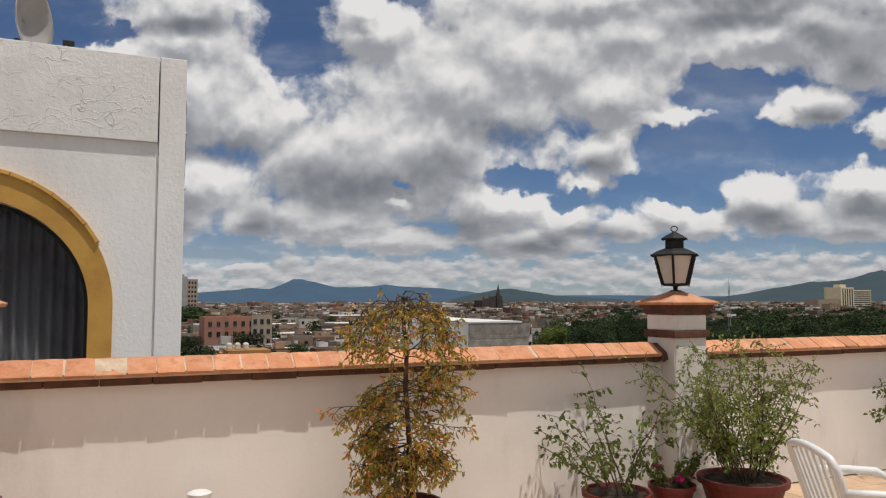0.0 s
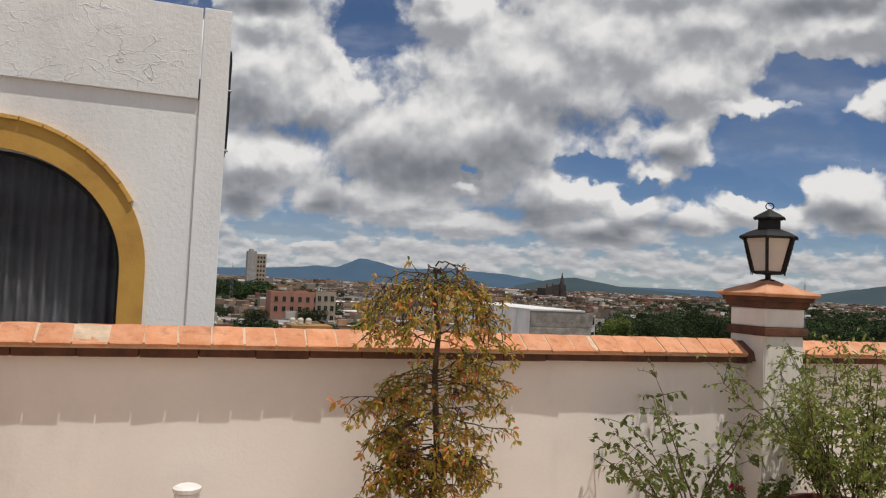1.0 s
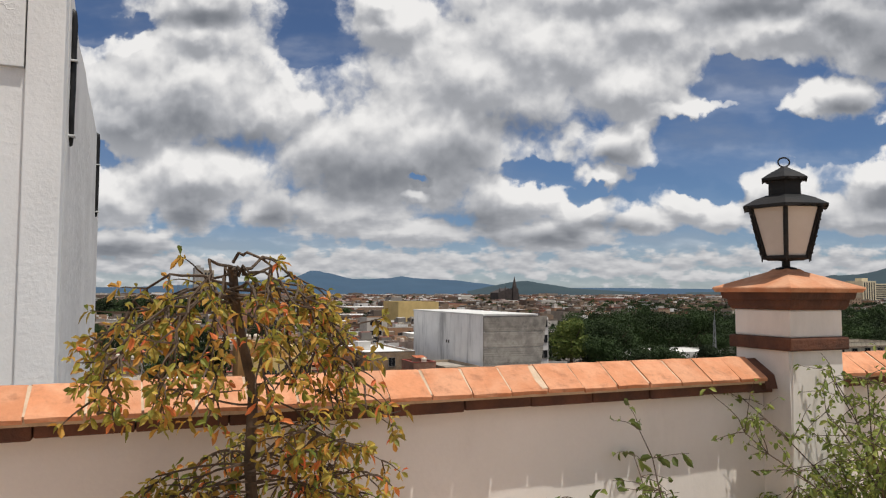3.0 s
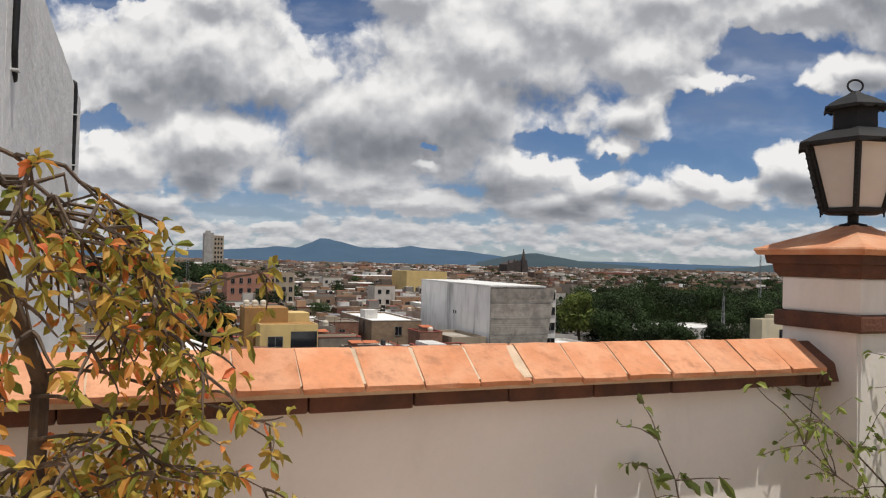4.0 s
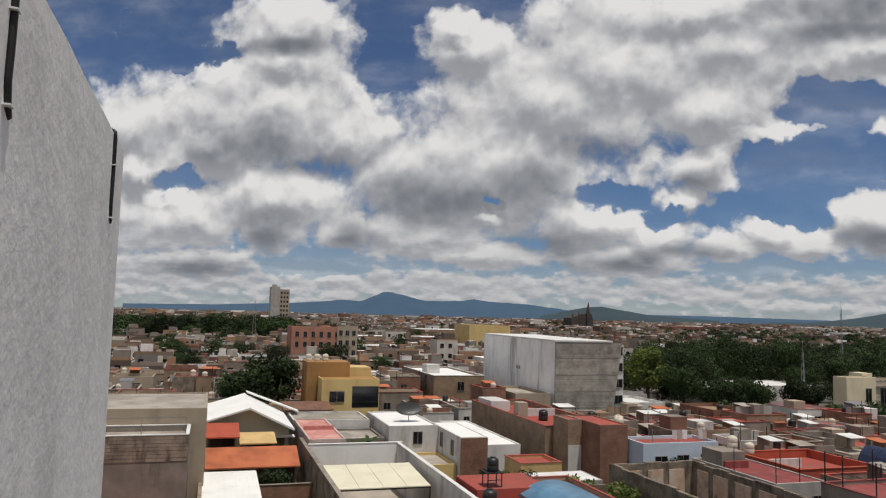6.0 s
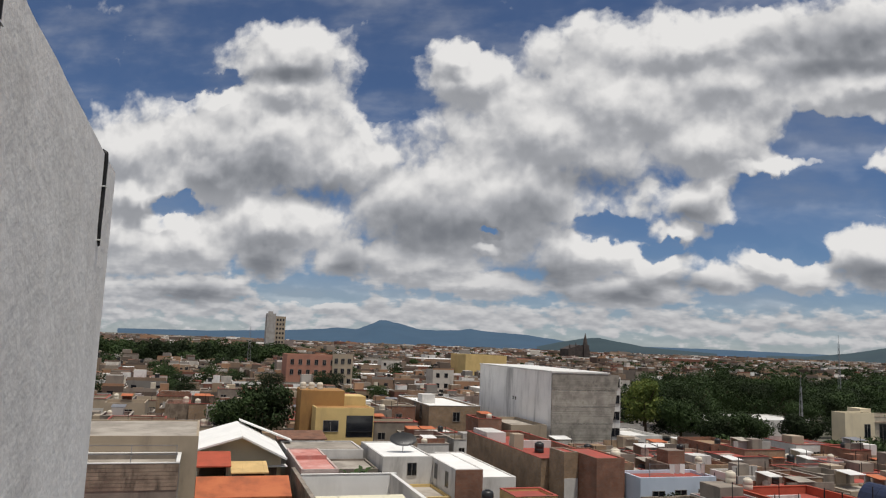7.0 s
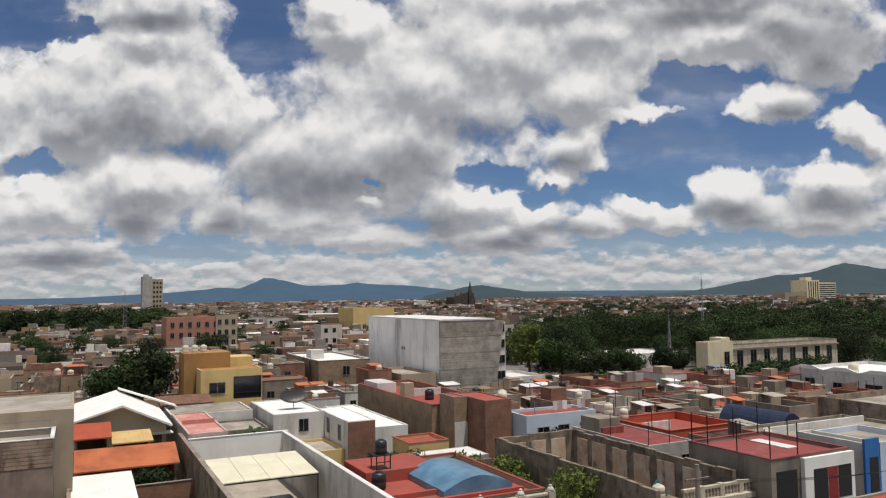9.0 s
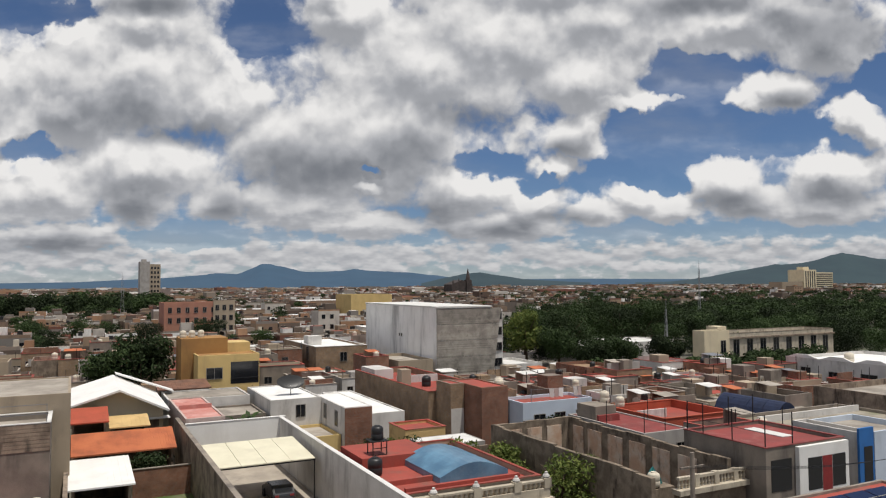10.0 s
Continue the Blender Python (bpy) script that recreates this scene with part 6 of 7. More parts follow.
DECKS = [(REDROOF, "red sealed"), (PALEROOF, "pale worn"), (WHITEROOF, "white"), (PALEROOF, "pale worn"), (CONCRETE, "grey concrete"), (CONCRETE, "grey concrete"), (TANBRICK, "brown brick")]


def clash(x0, x1, y0, y1, pad=0.3):
    return any(x0 < b + pad and x1 > a - pad and y0 < d + pad and y1 > c - pad for a, b, c, d in FOOT)


rng = random.Random(5)


def small_house(x, w, y, depth, reds, talls=(3.2, 3.4, 3.5, 3.7, 3.9, 4.2, 4.4, 5.6, 6.2)):
    wall, wn = rng.choice(PAINTS)
    deck, dn = (REDROOF, "red sealed") if rng.random() < reds else rng.choice(DECKS)
    tall = rng.choice(talls)
    wins = []
    for k in range(int(w // 2.4)):
        if rng.random() < 0.7:
            wins.append(("f", 1.2 + k * 2.4, GZ + tall - rng.uniform(2.3, 2.6), rng.uniform(0.7, 1.2), rng.uniform(0.9, 1.4)))
    h = house(x, x + w, y, y + depth, GZ + tall, wall, deck, f"{wn} town house with a {dn} flat roof", wins, par=rng.uniform(0.1, 0.7), group="houses of the town",
              coping=rng.choice([None, None, PALEROOF, REDROOF]), keep=False)
    if rng.random() < 0.32 and depth > 4.3:
        rx, ry, rw = rng.uniform(0.25, w * 0.4), rng.uniform(1, depth - 3.2), rng.uniform(1.5, 2.4)
        part("roof_room", B(rx, rx + rw, ry, ry + rw, tall - 0.75, tall + rng.uniform(0.5, 1.5)), rng.choice(PAINTS)[0], h)
    if rng.random() < 0.6:
        ry = rng.uniform(0.8, depth - 0.8)
        part("roof_wall", B(0.22, w - 0.22, ry, ry + 0.14, tall - 0.75, tall + rng.uniform(0.1, 0.9)), rng.choice(PAINTS)[0], h)
    if rng.random() < 0.35:
        rx, ry = rng.uniform(0.3, w * 0.5), rng.uniform(0.6, depth * 0.5)
        z = tall + rng.uniform(0.5, 1.5)
        part("sheet_cover", poly_prism(bmesh.new(), [(ry, z - 0.2), (ry + 2.2, z), (ry + 2.2, z + 0.05), (ry, z - 0.15)], 0, rx, rx + rng.uniform(1.5, 2.6)), rng.choice([WHITEROOF, STEEL, ORANGEROOF, PALEROOF]), h)
        part("cover_wall", B(rx, rx + 1.5, ry + 2.0, ry + 2.15, tall - 0.75, z - 0.03), rng.choice(PAINTS)[0], h)
    if rng.random() < 0.3:
        for px in (0.12, w / 2, w - 0.12):
            part("bar", B(px - 0.03, px + 0.03, 0.05, 0.11, tall - 0.1, tall + rng.uniform(1.0, 2.0)), IRON, h)
    for k in range(rng.choice([0, 1, 2, 2])):
        px, py = rng.uniform(0.3, w * 0.5), rng.uniform(0.4, depth * 0.6)
        zz = tall - h["deck"] + 0.012 * (k + 1)
        part("roof_patch", B(px, px + rng.uniform(1.0, w * 0.45), py, py + rng.uniform(0.8, depth * 0.35), zz - 0.01, zz + 0.02), rng.choice([PALEROOF, REDROOF, CONCRETE, WHITEROOF, TANBRICK]), h)
    if rng.random() < 0.5:
        tank(x + rng.uniform(0.7, w - 0.7), y + rng.uniform(0.7, depth - 0.7), GZ + tall - 0.35, rng.choice(["black", "cream", "cream"]), rng.uniform(0.85, 1.1))


# small red roofs east of the ruin
y = 49.0
while y < 96:
    depth = rng.uniform(4, 7)
    x = 52.3 if y < 62 else 46.5
    while x < 98:
        w = rng.uniform(3.2, 6.8)
        if not clash(x, x + w, y, y + depth, 0.05):
            small_house(x, w, y, depth, 0.72, (3.2, 3.4, 3.6, 3.8, 4.0, 4.3, 4.6, 5.0))
        x += w + rng.choice([0.05, 0.05, 0.8])
    y += depth + rng.choice([0.1, 0.3, 1.2])
made = 0
y = 84.0
while y < 168:
    depth = rng.uniform(4.2, 8)
    x = -0.12 * y - 12
    while x < 76:
        w = rng.uniform(3.5, 7)
        if not clash(x, x + w, y, y + depth, 0.05) and rng.random() < 0.95:
            small_house(x, w, y, depth, 0.16)
            made += 1
        x += w + rng.choice([0.05, 0.05, 0.3, 1.0])
    y += depth + rng.choice([0.2, 0.2, 1.0, 3.5])
Y_FAR = y

WALLS_FAR = island_palette("far_house_walls", [(0.24, 0.17, 0.12), (0.50, 0.46, 0.41), (0.12, 0.085, 0.065), (0.30, 0.22, 0.15), (0.19, 0.085, 0.06), (0.16, 0.125, 0.10), (0.22, 0.20, 0.18), (0.34, 0.20, 0.12), (0.76, 0.74, 0.70), (0.13, 0.10, 0.08), (0.26, 0.22, 0.18)])
ROOFS_FAR = island_palette("far_house_roofs", [(0.30, 0.26, 0.22), (0.26, 0.08, 0.055), (0.18, 0.14, 0.105), (0.44, 0.40, 0.35), (0.12, 0.095, 0.075), (0.25, 0.12, 0.08), (0.24, 0.20, 0.165), (0.80, 0.79, 0.76), (0.15, 0.12, 0.095), (0.21, 0.165, 0.13)])


class Quads:
    def __init__(self):
        self.v, self.f, self.m = [], [], []

    def cube(self, x0, x1, y0, y1, z0, z1, wall=0, top=1):
        """Walls and lid as two loose pieces, so that each takes a colour of its own."""
        n = len(self.v)
        self.v += [(x0, y0, z0), (x1, y0, z0), (x1, y1, z0), (x0, y1, z0), (x0, y0, z1), (x1, y0, z1), (x1, y1, z1), (x0, y1, z1)]
        self.f += [(n, n + 1, n + 5, n + 4), (n + 1, n + 2, n + 6, n + 5), (n + 2, n + 3, n + 7, n + 6), (n + 3, n, n + 4, n + 7)]
        self.m += [wall] * 4
        n += 8
        self.v += [(x0, y0, z1), (x1, y0, z1), (x1, y1, z1), (x0, y1, z1)]
        self.f.append((n, n + 1, n + 2, n + 3))
        self.m.append(top)

    def put(self, name, mats, label, category):
        ob = new(name, raw_mesh(name, self.v, self.f, mats, index=self.m))
        return tagged(ob, label, category, kind="stuff")


far = Quads()
rng = random.Random(11)
forest_spots = []
y = Y_FAR
while y < 2600:
    grow = 1 + max(0, y - 300) / 420
    depth = rng.uniform(5.5, 11) * grow
    x = -0.24 * y - 30
    while x < 1.75 * y:
        w = rng.uniform(4, 9) * grow
        u = (x * 0.894 - y * 0.448) / (x * 0.448 + y * 0.894)
        d = math.hypot(x, y)
        park = (u > 0.14 and d < 380) or (u > 0.36 and d < 520 and rng.random() < 0.85) or (u > 0.2 and rng.random() < 0.3 and d < 900)
        wood = -60 < x < 46 and 375 < y < 455
        green = rng.random() < (0.10 if u < 0.1 else 0.2)
        if park or wood or green:
            if d < 1500:
                forest_spots.append((x + w / 2, y + depth / 2, (rng.uniform(9, 14) if wood else rng.uniform(4.5, 9.5) if park else rng.uniform(5, 9)), wood))
        elif not clash(x, x + w, y, y + depth):
            tall = rng.choice([3.1, 3.3, 3.5, 3.7, 3.9, 4.3, 4.8, 6.2]) + (rng.uniform(2, 6) if rng.random() < 0.05 else 0)
            z = GZ + tall
            far.cube(x, x + w, y, y + depth, GZ, z)
            if y < 700:
                t = 0.25
                p = rng.uniform(0.3, 0.8)
                far.cube(x, x + w, y, y + t, z, z + p, 0, 0)
                if rng.random() < 0.6:
                    far.cube(x, x + t, y + t, y + depth, z, z + p, 0, 0)
                for k in range(int(w // (2.6 * grow))):
                    for s in range(2 if tall > 5 else 1):
                        if rng.random() < 0.7:
                            xx = x + (1.0 + k * 2.6) * grow
                            far.cube(xx, xx + 1.1 * grow ** 0.5, y - 0.05, y, GZ + tall - 2.3 - 3 * s, GZ + tall - 1.0 - 3 * s, 2, 2)
            if y < 800:
                for k in range(rng.choice([1, 2, 3])):
                    sx, sy = x + rng.uniform(0.3, w * 0.6), y + rng.uniform(0.3, depth * 0.7)
                    far.cube(sx, min(sx + rng.uniform(1.5, 5) * grow ** 0.5, x + w), sy, min(sy + rng.uniform(0.8, 2.6) * grow ** 0.5, y + depth), z, z + rng.choice([0.1, 0.2, 0.5, 1.0]))
            for extra in range(rng.choice([0, 1, 1, 2])):
                rx, ry, rw = x + rng.uniform(0, w * 0.6), y + rng.uniform(0, depth * 0.5), rng.uniform(1.6, 3.4) * grow ** 0.5
                far.cube(rx, rx + rw, ry, ry + rw, z, z + rng.uniform(1, 2.4))
            if y < 600 and rng.random() < 0.5:
                rx, ry = x + rng.uniform(0.5, w - 1.2), y + rng.uniform(0.5, depth - 1.2)
                far.cube(rx, rx + 1.0, ry, ry + 1.0, z + 0.2, z + 1.6, 3 + (rng.random() < 0.6), 3 + (rng.random() < 0.6))
        x += w + rng.choice([0.0, 0.0, 0.4, 2.0]) * grow + (9 * grow ** 0.5 if rng.random() < 0.06 else 0)
    y += depth + rng.choice([0.2, 0.2, 2.0, 7.0]) * grow ** 0.6
# long sheds and halls that stand out pale
for x, y, w, d, h in ((60, 330, 46, 18, 8.5), (30, 262, 40, 12, 7.5), (120, 420, 60, 24, 10), (210, 560, 50, 20, 9), (330, 620, 40, 20, 9), (560, 820, 60, 30, 11), (60, 300, 30, 10, 7)):
    far.cube(x, x + w, y, y + d, GZ, GZ + h - 2, 0, 5 if y < 500 else 1)
far.put("town_houses", [WALLS_FAR, ROOFS_FAR, GLASS_AND_SHADE, CREAMTANK, BLACKTANK, WHITEROOF], "crowded low town houses with flat roofs stretching to the hills", "houses")

for k in range(200):
    x, yy = rng.uniform(80, 260), rng.uniform(100, 215)
    if not clash(x - 2.5, x + 2.5, yy - 2.5, yy + 2.5) and (yy > 112 or x > 150) and not (108 < x < 152 and yy < 108):
        forest_spots.append((x, yy, rng.uniform(4, 9.5), False))
vs, fs, base = [], [], 0
tiers = [(260, [leaf_quads(crown_points(2300, 12.0, 5.4, 220 + k, 10, 0.12), 0.31, 320 + k) for k in range(5)]),
         (520, [leaf_quads(crown_points(800, 12.0, 5.6, 200 + k, 8, 0.12), 0.55, 300 + k) for k in range(5)]),
         (9e9, [leaf_quads(crown_points(260, 12.0, 5.6, 210 + k, 7, 0.12), 0.95, 310 + k) for k in range(5)])]
rng2 = np.random.RandomState(3)
kept = []
for i, (x, y, h, wood) in enumerate(forest_spots):
    # crowns of one wood stand apart by their own width
    if not wood and any(abs(x - a) + abs(y - b) < 0.38 * (h + c) for a, b, c in kept[-260:]):
        continue
    kept.append((x, y, h))
    d = math.hypot(x, y)
    v, f = next(t[1] for t in tiers if d < t[0])[i % 5]
    s = h / 11.0
    a = rng2.uniform(0, 6.28)
    wide = s * rng2.uniform(1.0, 1.5)
    c, sn = math.cos(a) * wide, math.sin(a) * wide
    w = v @ np.array([[c, sn, 0], [-sn, c, 0], [0, 0, s]]) + np.array([x, y, GZ])
    vs.append(w)
    fs.append(f + base)
    base += len(v)
tagged(new("woodland", raw_mesh("woodland", np.vstack(vs), np.vstack(fs), [LEAF_TOWN])), "dark green trees scattered through the town and park", "trees", kind="stuff")

# ---------------------------------------------------------------- plants and chair on the terrace
def pot(name, x, y, r, h, label, parent_label="plant"):
    e = thing(name, (x, y, 0), label, parent_label, "potted plants of the terrace")
    bm = bmesh.new()
    frustum(bm, [(0, 0, 0, r * 0.72), (0, 0, 0.02, r * 0.74), (0, 0, h * 0.85, r * 0.96), (0, 0, h * 0.86, r * 1.05), (0, 0, h, r * 1.06), (0, 0, h, r * 0.97), (0, 0, h * 0.9, r * 0.93)], 28)
    part("pot", bm, CLAY, e, "dark red plastic pot", smooth=False)
    bm = bmesh.new()
    frustum(bm, [(0, 0, h * 0.88, r * 0.9), (0, 0, h * 0.905, r * 0.9), (0, 0, h * 0.92, r * 0.4)], 18)
    part("soil", bm, SOIL, e)
    return e


def blades(bm, p, d, length, width, r, fold=0.25):
    """One leaf: a pointed, slightly folded and drooping blade from p along d."""
    d = d.normalized()
    side = d.cross(Vector((r.uniform(-1, 1), r.uniform(-1, 1), r.uniform(-0.4, 1.0)))).normalized()
    up = side.cross(d)
    m1 = p + d * length * 0.38 + up * length * 0.05
    m2 = p + d * length * 0.74 + up * length * 0.02 - Vector((0, 0, length * 0.10))
    tip = p + d * length - Vector((0, 0, length * 0.25))
    v = [bm.verts.new(c) for c in (p, m1 + side * width * 0.36 + up * width * fold, m2 + side * width * 0.48 + up * width * fold, tip,
                                   m2 - side * width * 0.48 + up * width * fold, m1 - side * width * 0.36 + up * width * fold, m1, m2)]
    bm.faces.new((v[0], v[1], v[6]))
    bm.faces.new((v[1], v[2], v[7], v[6]))
    bm.faces.new((v[2], v[3], v[7]))
    bm.faces.new((v[3], v[4], v[7]))
    bm.faces.new((v[4], v[5], v[6], v[7]))
    bm.faces.new((v[5], v[0], v[6]))


def curve_pts(p, d, length, bend, r, n=6):
    pts, q, dd = [Vector(p)], Vector(p), Vector(d).normalized()
    for i in range(n):
        dd = (dd + Vector((r.uniform(-1, 1), r.uniform(-1, 1), r.uniform(-1, 1))) * 0.22 + Vector(bend) * (1 / n)).normalized()
        q = q + dd * length / n
        pts.append(q.copy())
    return pts


# umbrella-trained tree with arching bare branches and turning leaves
def weeping_tree():
    r = random.Random(4)
    e = pot("potted_tree", 2.33, 4.66, 0.21, 0.36, "umbrella-trained potted tree with yellowing and red leaves")
    wood, leaves = bmesh.new(), bmesh.new()
    top = Vector((-0.09, -0.17, 1.585))
    rod(wood, [(0, 0, 0.3), (0.02, 0.0, 0.7), (-0.015, -0.02, 1.05), (-0.01, -0.03, 1.25), (-0.07, -0.12, 1.46), top], 0.019, 0.011, 8)

    def rosette(q, d, size, n):
        d = d.normalized()
        side = d.orthogonal().normalized()
        for k in range(n):
            a = k * 6.283 / n + r.uniform(-0.4, 0.4)
            out = (Matrix.Rotation(a, 3, d) @ side) + d * r.uniform(0.1, 0.9) + Vector((0, 0, r.uniform(-0.25, 0.15)))
            blades(leaves, q + d * r.uniform(-0.012, 0.012), out, size * r.uniform(0.65, 1.25), size * 0.44, r)

    def spray(p, d, length, n_leaf, droop, size):
        pts = curve_pts(p, d, length, (0, 0, droop), r, 5)
        rod(wood, pts, 0.0036, 0.0014, 4)
        rosette(pts[-1], pts[-1] - pts[-2], size, n_leaf)
        if r.random() < 0.5:
            rosette(pts[2], pts[3] - pts[2], size * 0.8, 3)

    # crown: crooked branches that arch out of the head and bow down, bare on top
    for k in range(22):
        a = k * 2.399 + 0.3
        reach = r.uniform(0.18, 0.34)
        out = Vector((math.cos(a) * 1.1, math.sin(a) * 0.6, 0))
        p0 = top + Vector((0, 0, r.uniform(-0.10, 0.01)))
        pts = [p0, p0 + out * reach * 0.4 + Vector((0, 0, r.uniform(0.0, 0.04))), p0 + out * reach * 0.8 + Vector((0, 0, -0.05)), p0 + out * reach * 1.05 + Vector((0, 0, -0.16)), p0 + out * reach * 1.1 + Vector((0, 0, -0.28))]
        fine = []
        for u, w in zip(pts, pts[1:]):
            fine += [u.lerp(w, j / 3) + Vector((r.uniform(-1, 1), r.uniform(-1, 1), r.uniform(-1, 1))) * 0.016 for j in range(3)]
        rod(wood, fine, 0.0046, 0.0016, 5)
        for q in fine[4:]:
            for j in range(2 if r.random() < 0.75 else 1):
                spray(q, Vector((math.cos(a) * r.uniform(-0.5, 1), r.uniform(-0.8, 0.8), r.uniform(-0.7, 0.35))), r.uniform(0.04, 0.10), r.choice([4, 5, 5]), -0.6, 0.031)
    # lower tiers: crooked side branches from below the coping to the pot, with gaps between
    for k in range(74):
        z = r.choice([r.uniform(0.95, 1.28), r.uniform(0.78, 1.1), r.uniform(0.62, 0.95), r.uniform(0.40, 0.7)])
        a = r.uniform(0, 6.28)
        wide = 0.44 if z > 0.75 else 0.34
        p0 = Vector((-0.02 * z, -0.03 * z, z))
        out = Vector((math.cos(a), math.sin(a) * 0.6, r.uniform(-0.1, 0.35)))
        pts = curve_pts(p0, out, wide * r.uniform(0.45, 1.05), (0, 0, -0.55), r, 7)
        rod(wood, pts, 0.0044, 0.0016, 4)
        for q in pts[3:]:
            for j in range(2):
                spray(q, Vector((out.x * 0.4 + r.uniform(-1, 1), r.uniform(-0.8, 0.8), r.uniform(-0.8, 0.4))), r.uniform(0.04, 0.10), r.choice([4, 5, 6]), -0.5, 0.034)
    # long bare-ended branches to the sides
    for s_, zz in ((-1, 1.02), (-1, 0.92), (1, 0.86)):
        pts = curve_pts((0, 0, zz), (s_, -0.1, -0.05), 0.46, (0, 0, -0.45), r, 8)
        rod(wood, pts, 0.006, 0.002, 4)
        for q in pts[4:]:
            spray(q, Vector((s_ * 0.6, r.uniform(-0.5, 0.5), r.uniform(-0.6, 0.2))), 0.08, 5, -0.5, 0.042)
    part("branchwork", wood, BARK, e, "thin arching grey branches")
    part("foliage", leaves, LEAF_TURNING, e, "yellow-green leaves turning orange and red")


weeping_tree()


def bush(x, y, r_pot, h_pot, label, stems, height, spread, leaf_len, n_leaf, mat, seed, flowers=0, lean=(0, 0), fine=False):
    r = random.Random(seed)
    e = pot("potted_shrub", x, y, r_pot, h_pot, label)
    wood, leaves, petals = bmesh.new(), bmesh.new(), bmesh.new()
    for k in range(stems):
        a = k * 2.399
        f = r.uniform(0.35, 1.0)
        d = Vector((math.cos(a) * spread * f + lean[0], math.sin(a) * spread * 0.5 * f + lean[1], r.uniform(0.6, 1.0)))
        L = height * r.uniform(0.55, 1.0)
        pts = curve_pts((math.cos(a) * r_pot * 0.3, math.sin(a) * r_pot * 0.3, h_pot * 0.88), d, L, (0, 0, -0.25), r, 8)
        rod(wood, pts, 0.006, 0.0018, 5)
        for i, q in enumerate(pts[2:], 2):
            for s in range(2 if not fine else 4):
                sd = Vector((r.uniform(-1, 1), r.uniform(-0.8, 0.8), r.uniform(-0.3, 0.8)))
                sp = curve_pts(q, sd, L * r.uniform(0.08, 0.2), (0, 0, -0.4), r, 4)
                rod(wood, sp, 0.0022, 0.001, 3)
                for q2 in sp[1:]:
                    for j in range(n_leaf):
                        if r.random() < 0.8:
                            blades(leaves, q2 + Vector((r.uniform(-1, 1), r.uniform(-1, 1), r.uniform(-1, 1))) * 0.012, Vector((r.uniform(-1, 1), r.uniform(-1, 1), r.uniform(-1, 0.3))), leaf_len * r.uniform(0.6, 1.3), leaf_len * 0.55, r)
            if flowers and r.random() < flowers:
                for j in range(6):
                    blades(petals, q, Vector((r.uniform(-1, 1), r.uniform(-1, 1), r.uniform(-0.2, 1))), 0.05, 0.045, r)
    part("stalkwork", wood, BARK, e)
    part("foliage", leaves, mat, e)
    if flowers:
        part("blossom", petals, FLOWER, e, "magenta blossom")
    else:
        petals.free()
    return e


bush(3.93, 4.72, 0.23, 0.24, "sparse leggy shrub in a dark red pot by the parapet", 12, 0.92, 0.82, 0.046, 1, LEAF_GREEN, 21, lean=(-0.18, 0.05))
bush(4.88, 4.50, 0.30, 0.29, "dense feathery bush in a large red pot", 32, 1.06, 0.42, 0.030, 2, LEAF_FINE, 22, fine=True)
bush(4.42, 4.72, 0.16, 0.24, "small flowering plant with magenta blossom", 6, 0.30, 0.8, 0.035, 2, LEAF_GREEN, 23, flowers=0.12)
bush(7.42, 4.66, 0.22, 0.30, "leafy shrub in a red pot near the wall", 12, 0.85, 0.55, 0.045, 2, LEAF_GREEN, 24, lean=(-0.1, 0.05))

# white cylinder lamp standing by the wall
cyl = thing("garden_light", (1.17, 4.94, 0), "short white cylindrical garden light by the parapet", "lamp")
part("tube", frustum(bmesh.new(), [(0, 0, 0, 0.06), (0, 0, 0.44, 0.06), (0, 0, 0.445, 0.055)], 20), TIEWHITE, cyl)
part("cap", frustum(bmesh.new(), [(0, 0, 0.446, 0.066), (0, 0, 0.465, 0.068), (0, 0, 0.475, 0.05)], 20), TIEWHITE, cyl)


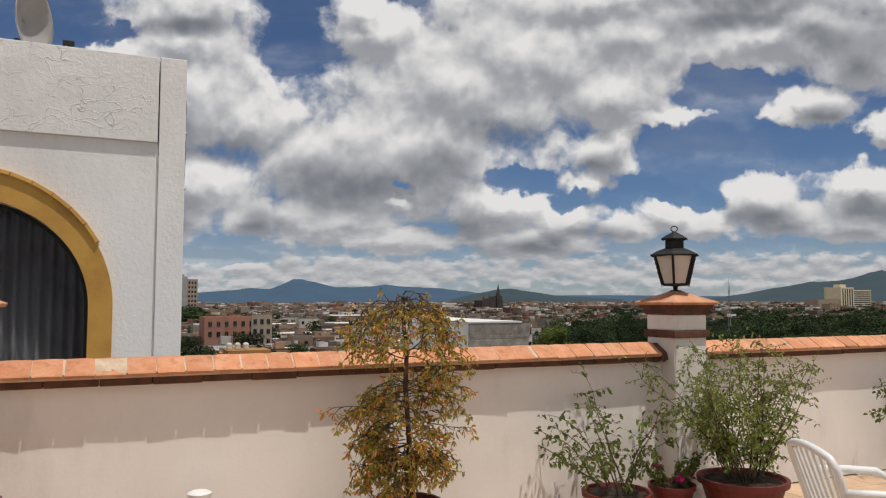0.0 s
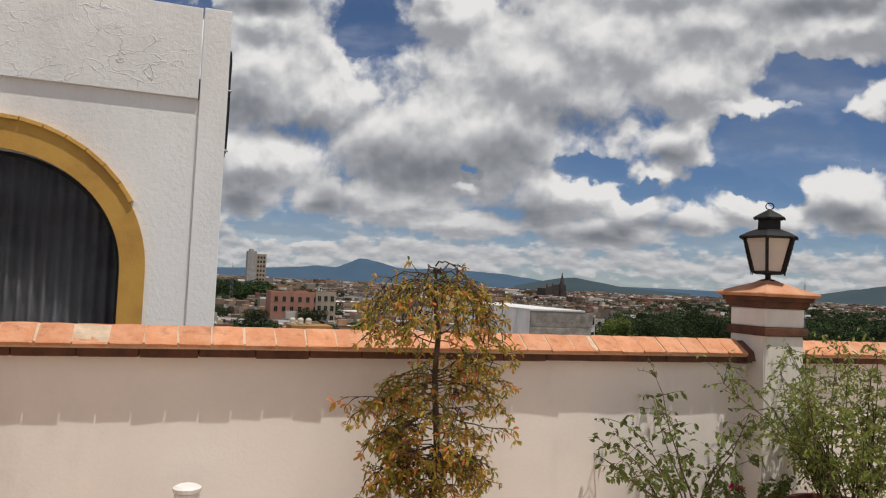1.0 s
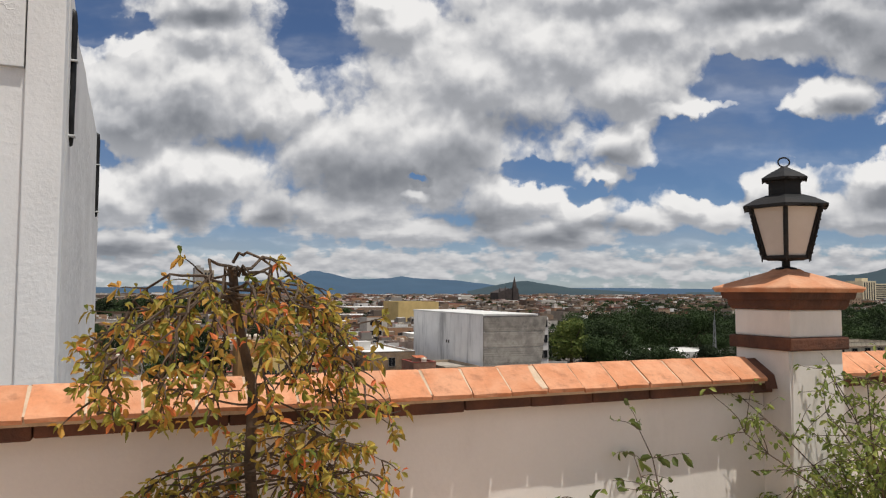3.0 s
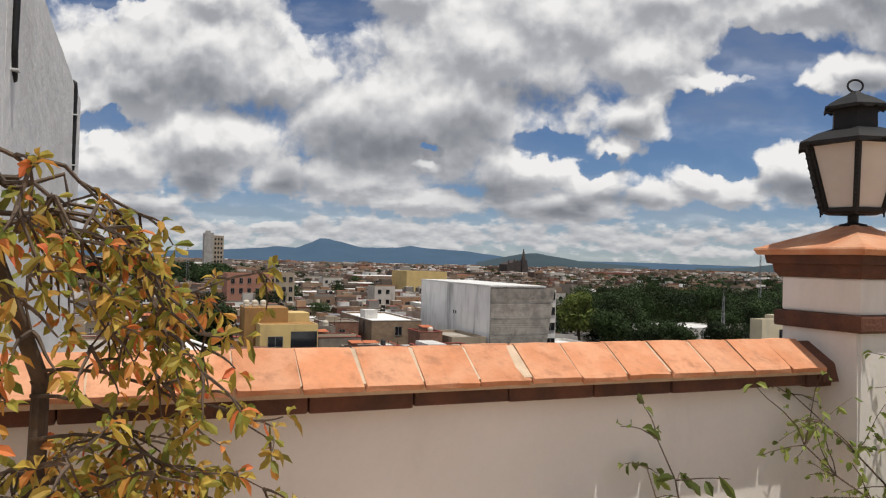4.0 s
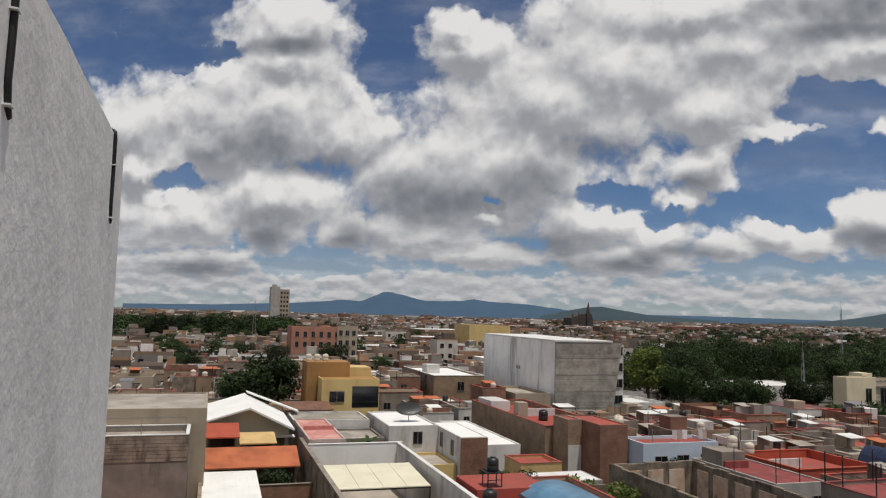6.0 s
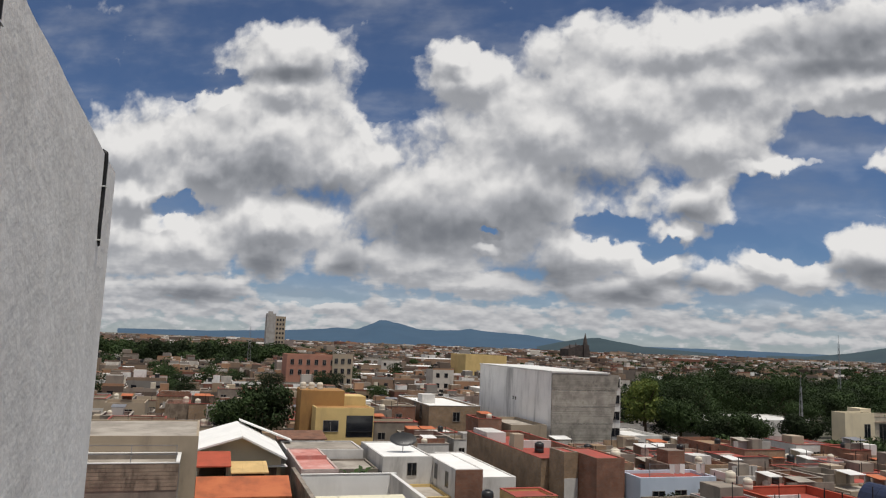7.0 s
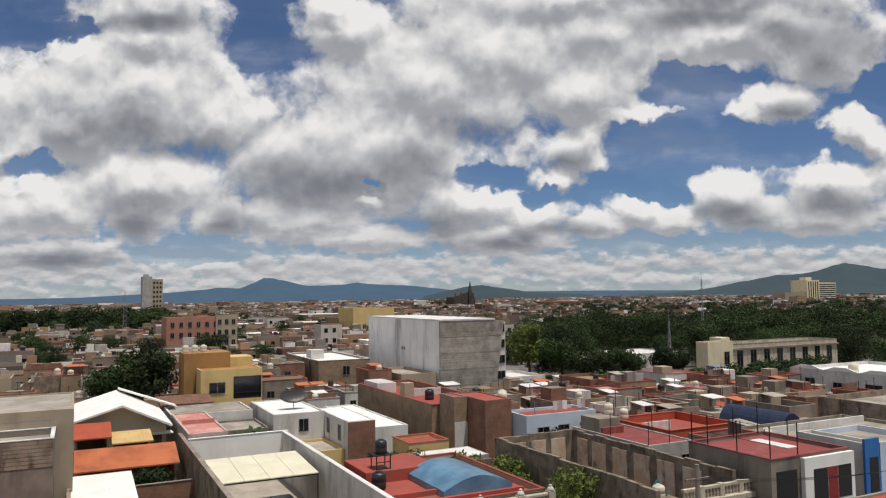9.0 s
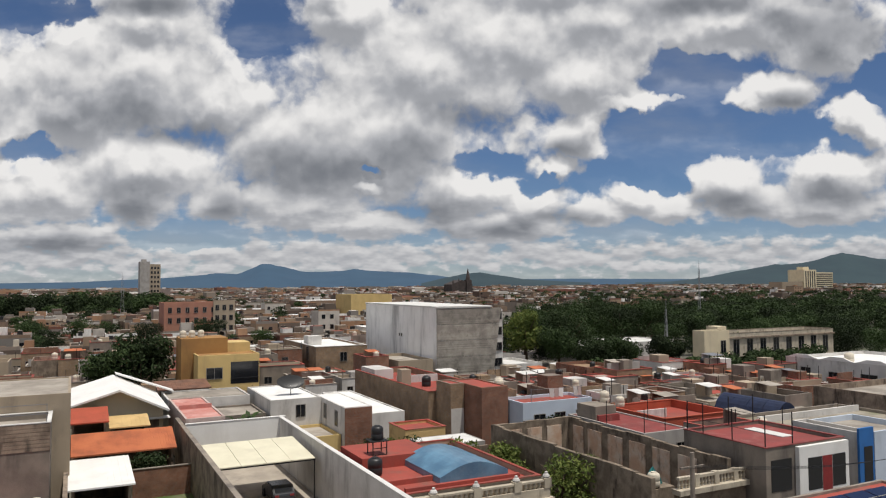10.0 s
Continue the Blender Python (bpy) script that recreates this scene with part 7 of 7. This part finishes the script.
# stacking garden chair
def garden_chair(x, y, turn):
    c = thing("garden_chair", (x, y, 0), "white moulded plastic garden armchair", "chair", turn=turn)
    bm = bmesh.new()
    w, n = 0.22, 8
    rows = [[bm.verts.new((-w * (1 - 0.1 * j / n) + 2 * w * (1 - 0.1 * j / n) * i / n, -0.22 + 0.44 * j / n, 0.42 - 0.025 * math.sin(math.pi * i / n) - 0.03 * j / n)) for i in range(n + 1)] for j in range(n + 1)]
    for a, b in zip(rows, rows[1:]):
        for i in range(n):
            bm.faces.new((a[i], a[i + 1], b[i + 1], b[i]))
    ob = part("seat", bm, TIEWHITE, c, smooth=True)
    md = ob.modifiers.new("thick", "SOLIDIFY")
    md.thickness = 0.012

    def back(u, f):
        """A point of the back: u across, f from seat to top."""
        return Vector((u * (0.20 + 0.03 * f), 0.20 + 0.12 * f + 0.03 * (1 - u * u) * f, 0.40 + 0.44 * f * (1 - 0.10 * u * u)))
    for k in range(7):
        u = -0.78 + 0.26 * k
        part("back_slat", rod(bmesh.new(), [back(u, f) for f in np.linspace(0.02, 0.95, 7)], 0.011, 0.011, 6), TIEWHITE, c)
    part("back_rim", rod(bmesh.new(), [back(-1, f) for f in np.linspace(0, 0.9, 7)] + [back(u, 1.0) for u in np.linspace(-0.86, 0.86, 9)] + [back(1, f) for f in np.linspace(0.9, 0, 7)], 0.02, 0.02, 8), TIEWHITE, c, smooth=True)
    for s in (-1, 1):
        part("armrest", rod(bmesh.new(), [back(s, 0.62), (s * 0.27, 0.16, 0.655), (s * 0.29, 0.0, 0.65), (s * 0.285, -0.17, 0.64), (s * 0.27, -0.24, 0.60), (s * 0.255, -0.25, 0.50)], 0.023, 0.02, 8), TIEWHITE, c, smooth=True)
        part("leg", rod(bmesh.new(), [(s * 0.255, -0.25, 0.5), (s * 0.25, -0.25, 0.40), (s * 0.265, -0.28, 0.0)], 0.022, 0.017, 8), TIEWHITE, c)
        part("leg", rod(bmesh.new(), [(s * 0.2, 0.2, 0.41), (s * 0.225, 0.28, 0.0)], 0.022, 0.017, 8), TIEWHITE, c)
    return c


garden_chair(4.22, 3.0, 66)

# ---------------------------------------------------------------- loose pieces of the coping and floor
def coping_tile(seed):
    """One clay coping tile, sloping from the ridge to a worn front lip."""
    r = random.Random(seed)
    bm = bmesh.new()
    w = 0.0752
    prof = [(0.0, 0.0), (0.004, -0.014), (0.142, 0.063), (0.142, 0.082), (0.13, 0.083), (0.012, 0.010)]
    lo = [bm.verts.new((-w + r.uniform(-0.003, 0.003), y + r.uniform(-0.002, 0.002), z + r.uniform(-0.0015, 0.0015))) for y, z in prof]
    mid = [bm.verts.new((r.uniform(-0.01, 0.01), y + r.uniform(-0.003, 0.003), z + r.uniform(-0.001, 0.003))) for y, z in prof]
    hi = [bm.verts.new((w + r.uniform(-0.003, 0.003), y + r.uniform(-0.002, 0.002), z + r.uniform(-0.0015, 0.0015))) for y, z in prof]
    for a, b in ((lo, mid), (mid, hi)):
        for i in range(6):
            bm.faces.new((a[i], a[(i + 1) % 6], b[(i + 1) % 6], b[i]))
    bm.faces.new(lo)
    bm.faces.new(list(reversed(hi)))
    return mesh_of(bm, "coping_tile", TILE)


TILES = [coping_tile(100 + k) for k in range(6)]
rng = random.Random(9)
for x0, x1 in ((-9.0, -0.30), (0.13, 4.60), (5.06, 9.6)):
    n = int(round((x1 - x0) / 0.1605))
    for i in range(n):
        x = x0 + (x1 - x0) * (i + 0.5) / n
        jog = rng.uniform(-0.003, 0.003)
        shared("coping_tile", rng.choice(TILES), parapet, (x, 5.0 + jog, 1.150 + rng.uniform(-0.002, 0.003)), rng.uniform(-1.2, 1.2))
        shared("coping_tile", rng.choice(TILES), parapet, (x, 5.284 + jog, 1.150), 180 + rng.uniform(-1, 1))

bm = bmesh.new()
frustum(bm, [(0, 0, -0.012, 0.145), (0, 0, -0.003, 0.147), (0, 0, 0, 0.144)], square=True)
me = mesh_of(bm, "floor_tile", FLOORTILE)
for i in range(22):
    for j in range(13):
        shared("floor_tile", me, floor, (2.3 + i * 0.30, 1.3 + j * 0.30, rng.uniform(-0.0015, 0.001)))
rest = bmesh.new()
box(rest, -14, 2.14, -8, 5.07, -0.012, -0.002)
box(rest, 8.76, 16, -8, 5.07, -0.012, -0.002)
box(rest, 2.14, 8.76, -8, 1.14, -0.012, -0.002)
tagged(part("floor_rest", rest, FLOORTILE, floor), kind="stuff")
